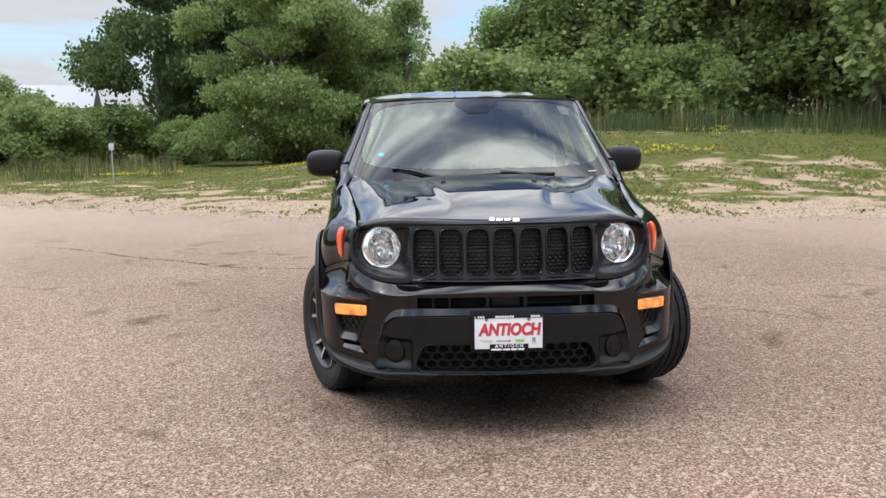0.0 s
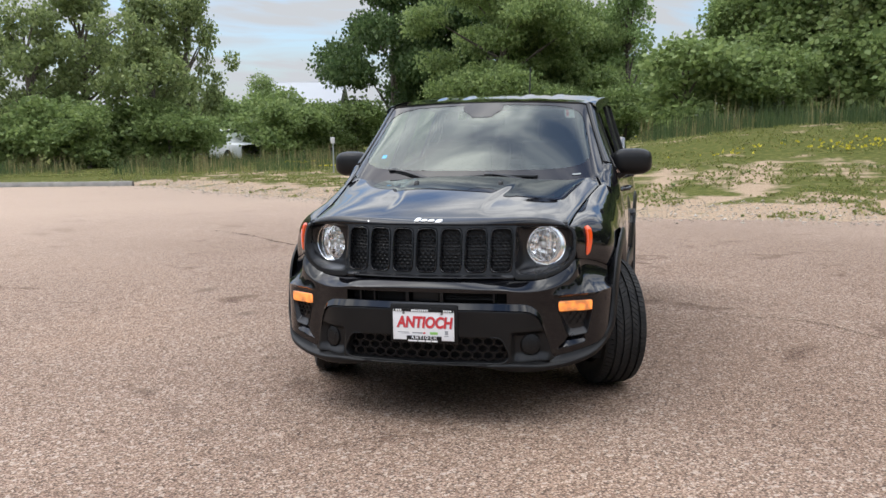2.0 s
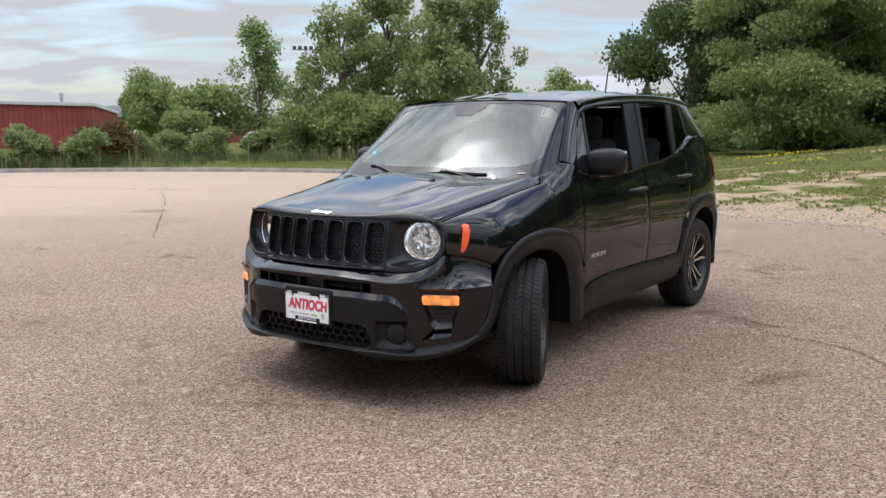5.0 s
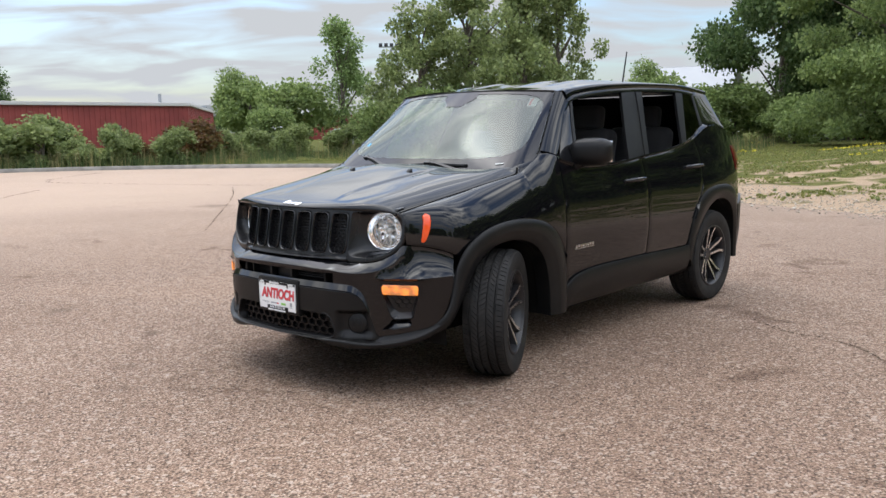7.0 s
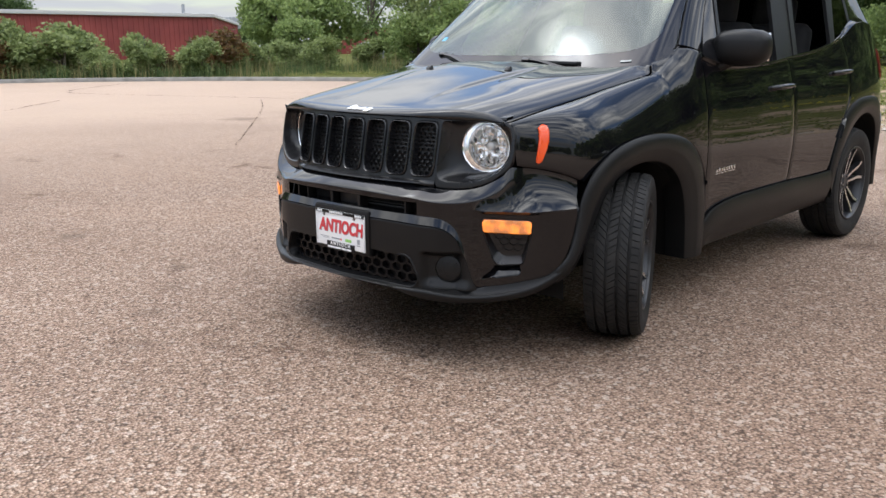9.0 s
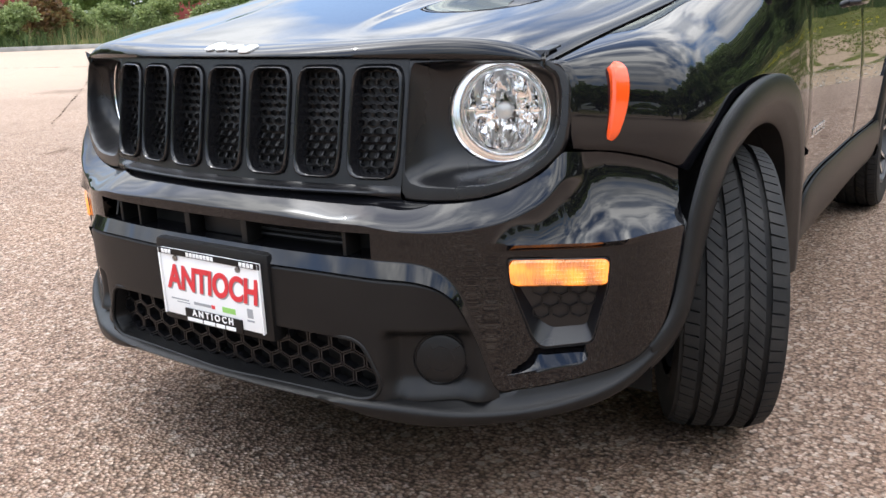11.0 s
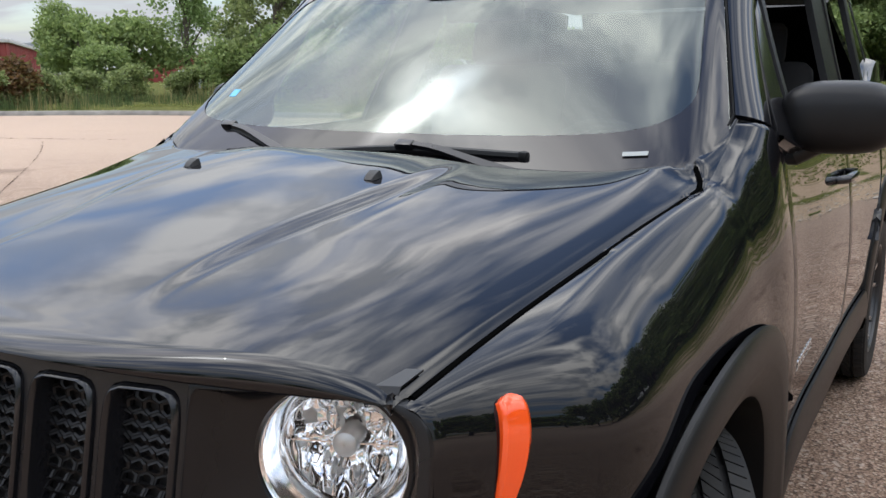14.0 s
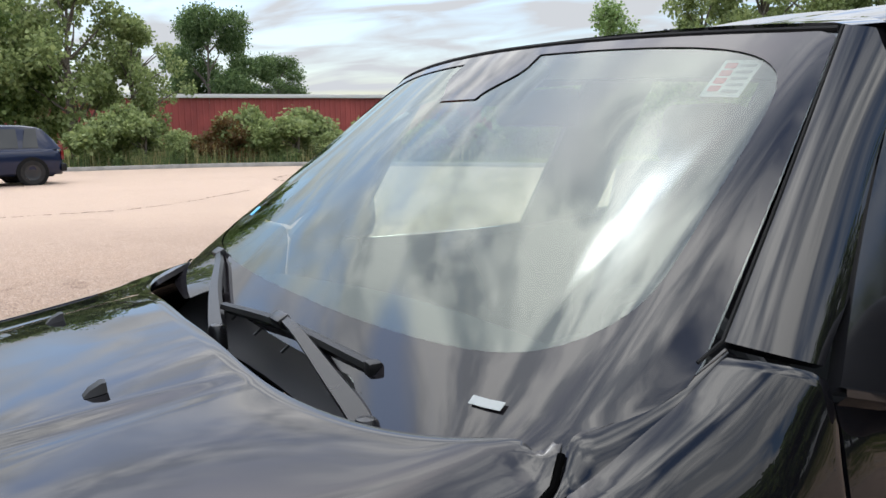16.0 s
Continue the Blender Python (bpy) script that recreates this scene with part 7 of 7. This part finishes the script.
blades("weed_clumps", weeds, 0.050, LEAF_OLIVE, "low broad-leaved weeds", 6, 22, 1.6, 0.20)
blades("yellow_flowers", flowers, 0.07, YELLOW, "small yellow wild flowers in the grass", 7, 5, 1.0, 0.25)
STONE = mat("pale_gravel", (0.45, 0.39, 0.31), 0.9)
put_in(STONE, "Base Color", random_tint(STONE, (0.0, (0.2075, 0.1676, 0.1277)), (0.6, (0.3671, 0.3112, 0.2394)), (1.0, (0.5267, 0.4788, 0.415))))


def gravel(count, seed):
    rng = random.Random(seed)
    verts, faces = [], []
    for i in range(count):
        x = rng.uniform(-16, 12)
        y = edge_y(x) + rng.gauss(0.9, 0.9)
        if y < edge_y(x) - 0.9:
            continue
        r = rng.uniform(0.008, 0.022) * (2.0 if rng.random() < 0.02 else 1)
        z = bank_z(x, y) + (0.0 if y < edge_y(x) else -0.02) + r * 0.35
        k, a = len(verts), rng.uniform(0, 6.28)
        for j in range(4):
            verts.append((x + r * rng.uniform(0.8, 1.3) * math.cos(a + j * 1.57), y + r * rng.uniform(0.8, 1.3) * math.sin(a + j * 1.57), z + rng.uniform(-0.2, 0.2) * r))
        verts += [(x, y, z + r * 0.7), (x, y, z - r * 0.6)]
        for j in range(4):
            faces += [(k + j, k + (j + 1) % 4, k + 4), (k + (j + 1) % 4, k + j, k + 5)]
    tagged(new("gravel", mesh("gravel", verts, faces, STONE, 30)), "loose pale gravel along the asphalt edge", "gravel", kind="stuff")


gravel(9000, 8)

# ---- red building across the lot ----
BRICK = mat("red_metal_siding", (0.26, 0.045, 0.04), 0.6)
t = tex(BRICK, "Noise", 0.5, 6, "World")
put_in(BRICK, "Base Color", ramp(BRICK, t.outputs[0], (0.3, (0.19, 0.030, 0.028)), (0.7, (0.30, 0.055, 0.048))))
TRIMW = mat("pale_roof_trim", (0.55, 0.53, 0.52), 0.6)
GREYM = mat("grey_galvanised", (0.35, 0.36, 0.37), 0.5, 0.3)
DARKP = mat("dark_panel", (0.05, 0.05, 0.055), 0.5)


def building():
    b = empty("warehouse", "long low red metal warehouse with pale roof edge", "building")
    foot = [(-72, -40), (-72, -2), (-71.5, 20), (-71, 45), (-98, 66.5), (-125, 50), (-110, -45)]
    hgt = 4.1
    n = len(foot)
    for i in range(4):
        a, c = Vector((*foot[i], 0)), Vector((*foot[i + 1], 0))
        d, L = (c - a).normalized(), (c - a).length
        nrm = Vector((d.y, -d.x, 0))
        if nrm.x < 0 and i != 3:
            nrm = -nrm
        if i == 3:
            nrm = Vector((0.5, 0.85, 0)).normalized()
        verts, faces = [], []
        # ribbed sheet metal
        k = int(L / 0.5)
        for j in range(k):
            u0, u1 = L * j / k, L * (j + 1) / k
            for u, o in ((u0, 0), (u0 + (u1 - u0) * 0.7, 0), (u0 + (u1 - u0) * 0.76, 0.05), (u0 + (u1 - u0) * 0.94, 0.05)):
                p = a + d * u + nrm * o
                verts += [(p.x, p.y, -0.1), (p.x, p.y, hgt)]
        faces = [(2 * j, 2 * j + 1, 2 * j + 3, 2 * j + 2) for j in range(len(verts) // 2 - 1)]
        part("wall", mesh("wall", verts, faces, BRICK, 20), b)
        mid = (a + c) / 2 + nrm * 0.12
        part("roof_edge", box("roof_edge", (L + 0.2, 0.3, 0.32), (mid.x, mid.y, hgt + 0.05), TRIMW, 0.03, (0, 0, math.degrees(math.atan2(d.y, d.x)))), b)
    bm = bmesh.new()
    bm.faces.new([bm.verts.new((x, y, hgt)) for x, y in foot])
    bmesh.ops.triangulate(bm, faces=bm.faces[:])
    part("roof", bm_mesh("roof", bm, GREYM), b)
    part("flue", tube("flue", [(-76, 45, hgt), (-76, 45, hgt + 1.3)], 0.16, GREYM, 10), b)
    part("roof_unit", box("roof_unit", (1.8, 1.8, 1.6), (-104, 70, hgt + 0.4), GREYM, 0.05), b)
    part("service_door", box("service_door", (0.12, 1.1, 2.2), (-71.2, 38.0, 1.1), DARKP, 0.02, (0, 0, 0)), b)


building()
# second red building further off
far = empty("far_building", "red brick building behind trees", "building")
part("wall", box("wall", (14, 9, 3.4), (-82, 78, 1.7), BRICK, 0.05, (0, 0, 35)), far)
part("roof", box("roof", (14.6, 9.6, 0.4), (-82, 78, 3.55), TRIMW, 0.1, (0, 0, 35)), far)
house = empty("house", "grey sided house among the trees", "house")
SIDING = mat("grey_siding", (0.42, 0.44, 0.45), 0.7)
part("wall", box("wall", (7, 6, 4.2), (-28, 66, 2.1), SIDING, 0.03, (0, 0, 12)), house)
for s in (-1, 1):
    part("roof_slope", box("roof_slope", (7.8, 4.0, 0.16), (-28 - s * 1.65 * math.sin(radians(12)), 66 + s * 1.65 * math.cos(radians(12)), 5.1), GREYM, 0.02, (-s * 30, 0, 12)), house)

# ---- light mast ----
mast = empty("light_mast", "tall galvanised pole with a bar of floodlights", "lamp post")
mx0, my0 = 2.1 - 88 * math.sin(radians(42.6)), -4.6 + 88 * math.cos(radians(42.6))
part("pole", tube("pole", [(mx0, my0, -0.1), (mx0, my0, 9.7)], [0.16, 0.09], GREYM, 10), mast)
part("cross_bar", box("cross_bar", (2.6, 0.12, 0.12), (mx0, my0, 9.6), GREYM, 0.02, (0, 0, 45)), mast)
for k in range(5):
    o = (k - 2) * 0.55
    part("floodlight", box("floodlight", (0.36, 0.26, 0.34), (mx0 + o * 0.707, my0 + o * 0.707, 9.8), DARKP, 0.04, (0, 0, 45)), mast)

# ---- other parked vehicles ----
SUVP = mat("dark_blue_paint", (0.005, 0.010, 0.032), 0.4, 0.0, Coat_Weight=0.7, Coat_Roughness=0.03, Specular_IOR_Level=0.1)
WHITEP = mat("white_paint", (0.75, 0.76, 0.77), 0.3, 0.0, Coat_Weight=0.7)
SILVERP = mat("silver_paint", (0.45, 0.46, 0.48), 0.3, 0.5, Coat_Weight=0.7)
REDP = mat("red_paint", (0.35, 0.02, 0.02), 0.3, 0.0, Coat_Weight=0.7)
DGLASS = mat("dark_glass", (0.015, 0.018, 0.02), 0.05)


def parked(name, label, at, paint, length, width, roofz, van=False):
    """A vehicle seen far off: body, greenhouse, panes, lamps and wheels; the nose looks to -y."""
    v = empty(name, label, "car", at, "vehicles parked round the lot")
    hl, hw = length / 2, width / 2
    belt = roofz * (0.60 if not van else 0.62)
    rows = []
    for y, k, up in ((-hl, 0.62, -0.22), (-hl + 0.06, 0.80, -0.15), (-hl + 0.22, 0.94, -0.11), (-hl + 0.6, 1.0, -0.08), (-hl + 1.1, 1.0, -0.03), (0, 1.0, 0), (hl - 0.7, 1.0, 0.02), (hl - 0.3, 0.98, 0.01), (hl - 0.10, 0.91, -0.04), (hl - 0.02, 0.80, -0.12), (hl, 0.66, -0.2)):
        top, w = belt + up, hw * k
        half = [(w * 0.90, 0.26), (w * 0.97, 0.32), (w * 0.99, 0.50), (w, 0.66), (w * 0.985, top - 0.12), (w * 0.95, top - 0.04), (w * 0.86, top + 0.005), (w * 0.45, top + 0.025)]
        rows.append([(-x, y, z) for x, z in half] + [(0, y, top + 0.03)] + [(x, y, z) for x, z in half[::-1]])
    part("body", sheet("body", rows, paint, 0.0, facing=(0, 0, 1)), v)
    nose = -hl + (1.35 if not van else 0.9)
    rows = []
    for y, z, k in ((nose, belt - 0.02, 0.90), (nose + 0.40, belt + (roofz - belt) * 0.52, 0.83), (nose + 0.75, roofz - 0.09, 0.77), (nose + 1.05, roofz - 0.025, 0.75), (nose + 1.5, roofz, 0.75), (hl - 1.0, roofz - 0.015, 0.75), (hl - 0.62, roofz - 0.06, 0.75), (hl - 0.44, roofz - 0.14, 0.76), (hl - 0.22, belt + (roofz - belt) * 0.40, 0.82), (hl - 0.08, belt, 0.88)):
        low = -hw * 0.93 if z > belt else -hw * k
        side = [(low, belt - 0.03), ((low - hw * k) / 2 - 0.01, max(belt, (belt + z - 0.1) / 2)), (-hw * k, max(belt, z - 0.10)), (-hw * k * 0.965, max(belt, z - 0.035)), (-hw * k * 0.86, z - 0.006), (-hw * k * 0.4, z + 0.008)]
        rows.append([(x, y, zz) for x, zz in side] + [(-x, y, zz) for x, zz in side[::-1]])
    part("cabin", sheet("cabin", rows, paint, 0.0, facing=(0, 0, 1)), v)
    for s in (-1, 1):
        for y0, y1 in ((nose + 0.65, nose + 1.45), (nose + 1.52, nose + 2.3)) + (((nose + 2.4, hl - 0.65),) if not van else ()):
            if y1 > y0:
                part("side_window", sheet("side_window", [[(s * hw * 0.93, y0 - 0.1 * (y0 < nose + 1), belt + 0.03), (s * hw * 0.93, y1, belt + 0.03)], [(s * hw * 0.80, y0 + 0.12, roofz - 0.12), (s * hw * 0.80, y1, roofz - 0.12)]], DGLASS, 0.01, facing=(s, 0, 0)), v)
        for y in (-hl + 0.85, hl - 0.85):
            arch = spin("wheel_arch", [(0.30, 0.0), (0.405, 0.0), (0.415, -0.012 * s)], DEEP, 28)
            part("wheel_arch", arch, v, "", pose(s * (hw + 0.004), y, 0.345))
            w = part("wheel", None, v, "", pose(s * (hw - 0.10), y, 0.34))
            part("tyre", spin("tyre", [(0.21, 0.1), (0.31, 0.11), (0.34, 0.08), (0.34, -0.08), (0.31, -0.11), (0.21, -0.1)], RUBBER, 28), w)
            part("rim", spin("rim", [(0.001, 0.09 * s), (0.12, 0.08 * s), (0.21, 0.10 * s)], POCKET, 20), w)
        part("tail_lamp", box("tail_lamp", (0.12, 0.08, 0.26), (s * hw * 0.84, hl - 0.03, belt - 0.18), RED_LENS, 0.02), v)
        part("headlamp", box("headlamp", (0.28, 0.08, 0.16), (s * hw * 0.62, -hl + 0.06, belt - 0.26), CHROME, 0.03), v)
    part("rear_window", sheet("rear_window", [[(-hw * 0.72, hl - 0.14, belt + 0.05), (hw * 0.72, hl - 0.14, belt + 0.05)], [(-hw * 0.62, hl - 0.46, roofz - 0.1), (hw * 0.62, hl - 0.46, roofz - 0.1)]], DGLASS, 0.01, facing=(0, 1, 0.2)), v)
    part("windscreen", sheet("windscreen", [[(-hw * 0.74, nose + 0.04, belt + 0.02), (hw * 0.74, nose + 0.04, belt + 0.02)], [(-hw * 0.66, nose + 0.72, roofz - 0.07), (hw * 0.66, nose + 0.72, roofz - 0.07)]], DGLASS, 0.01, facing=(0, -1, 0.4)), v)
    part("underside", box("underside", (width * 0.8, length * 0.9, 0.25), (0, 0, 0.33), DEEP, 0.05), v)
    part("bumper", box("bumper", (width * 0.94, 0.16, 0.22), (0, hl - 0.02, 0.45), MATTE, 0.05), v)
    return v


def polar(az, d, eye):
    return eye[0] - d * math.sin(radians(az)), eye[1] + d * math.cos(radians(az))


x, y = polar(89.0, 26, (1.39, -0.2))
parked("suv", "dark blue SUV standing on the far side of the lot", pose(x, y, 0, 0, 0, 10), SUVP, 4.8, 1.92, 1.62)
for az, d, nm, paint, rot in ((26.8, 52, "white van parked between trees", WHITEP, 60), (28.2, 54, "white van parked between trees", WHITEP, 60)):
    x, y = polar(az, d, (0.6, -4.67))
    parked("van", nm, pose(x, y, 0, 0, 0, rot), paint, 4.9, 1.95, 1.95, True)
for az, d, paint, lab in ((12.4, 60, SILVERP, "silver car parked behind the trees"), (9.2, 60, REDP, "red car parked behind the trees")):
    x, y = polar(az, d, (-0.5, -4.54))
    parked("car", lab, pose(x, y, 0, 0, 0, 80), paint, 4.5, 1.8, 1.5)
x, y = polar(44.6, 62, (2.1, -4.6))
parked("car", "silver car beyond the kerb", pose(x, y, 0, 0, 0, 100), SILVERP, 4.5, 1.8, 1.5)

# small marker post at the foot of the bank
x, y = -9.7, 24.2
post = empty("marker_post", "thin grey steel marker post in the grass", "post")
part("pole", tube("pole", [(x, y, bank_z(x, y) - 0.1), (x, y, bank_z(x, y) + 1.25)], 0.025, GREYM, 8), post)
part("plate", box("plate", (0.16, 0.01, 0.22), (x, y - 0.03, bank_z(x, y) + 1.12), TRIMW, 0.004), post)
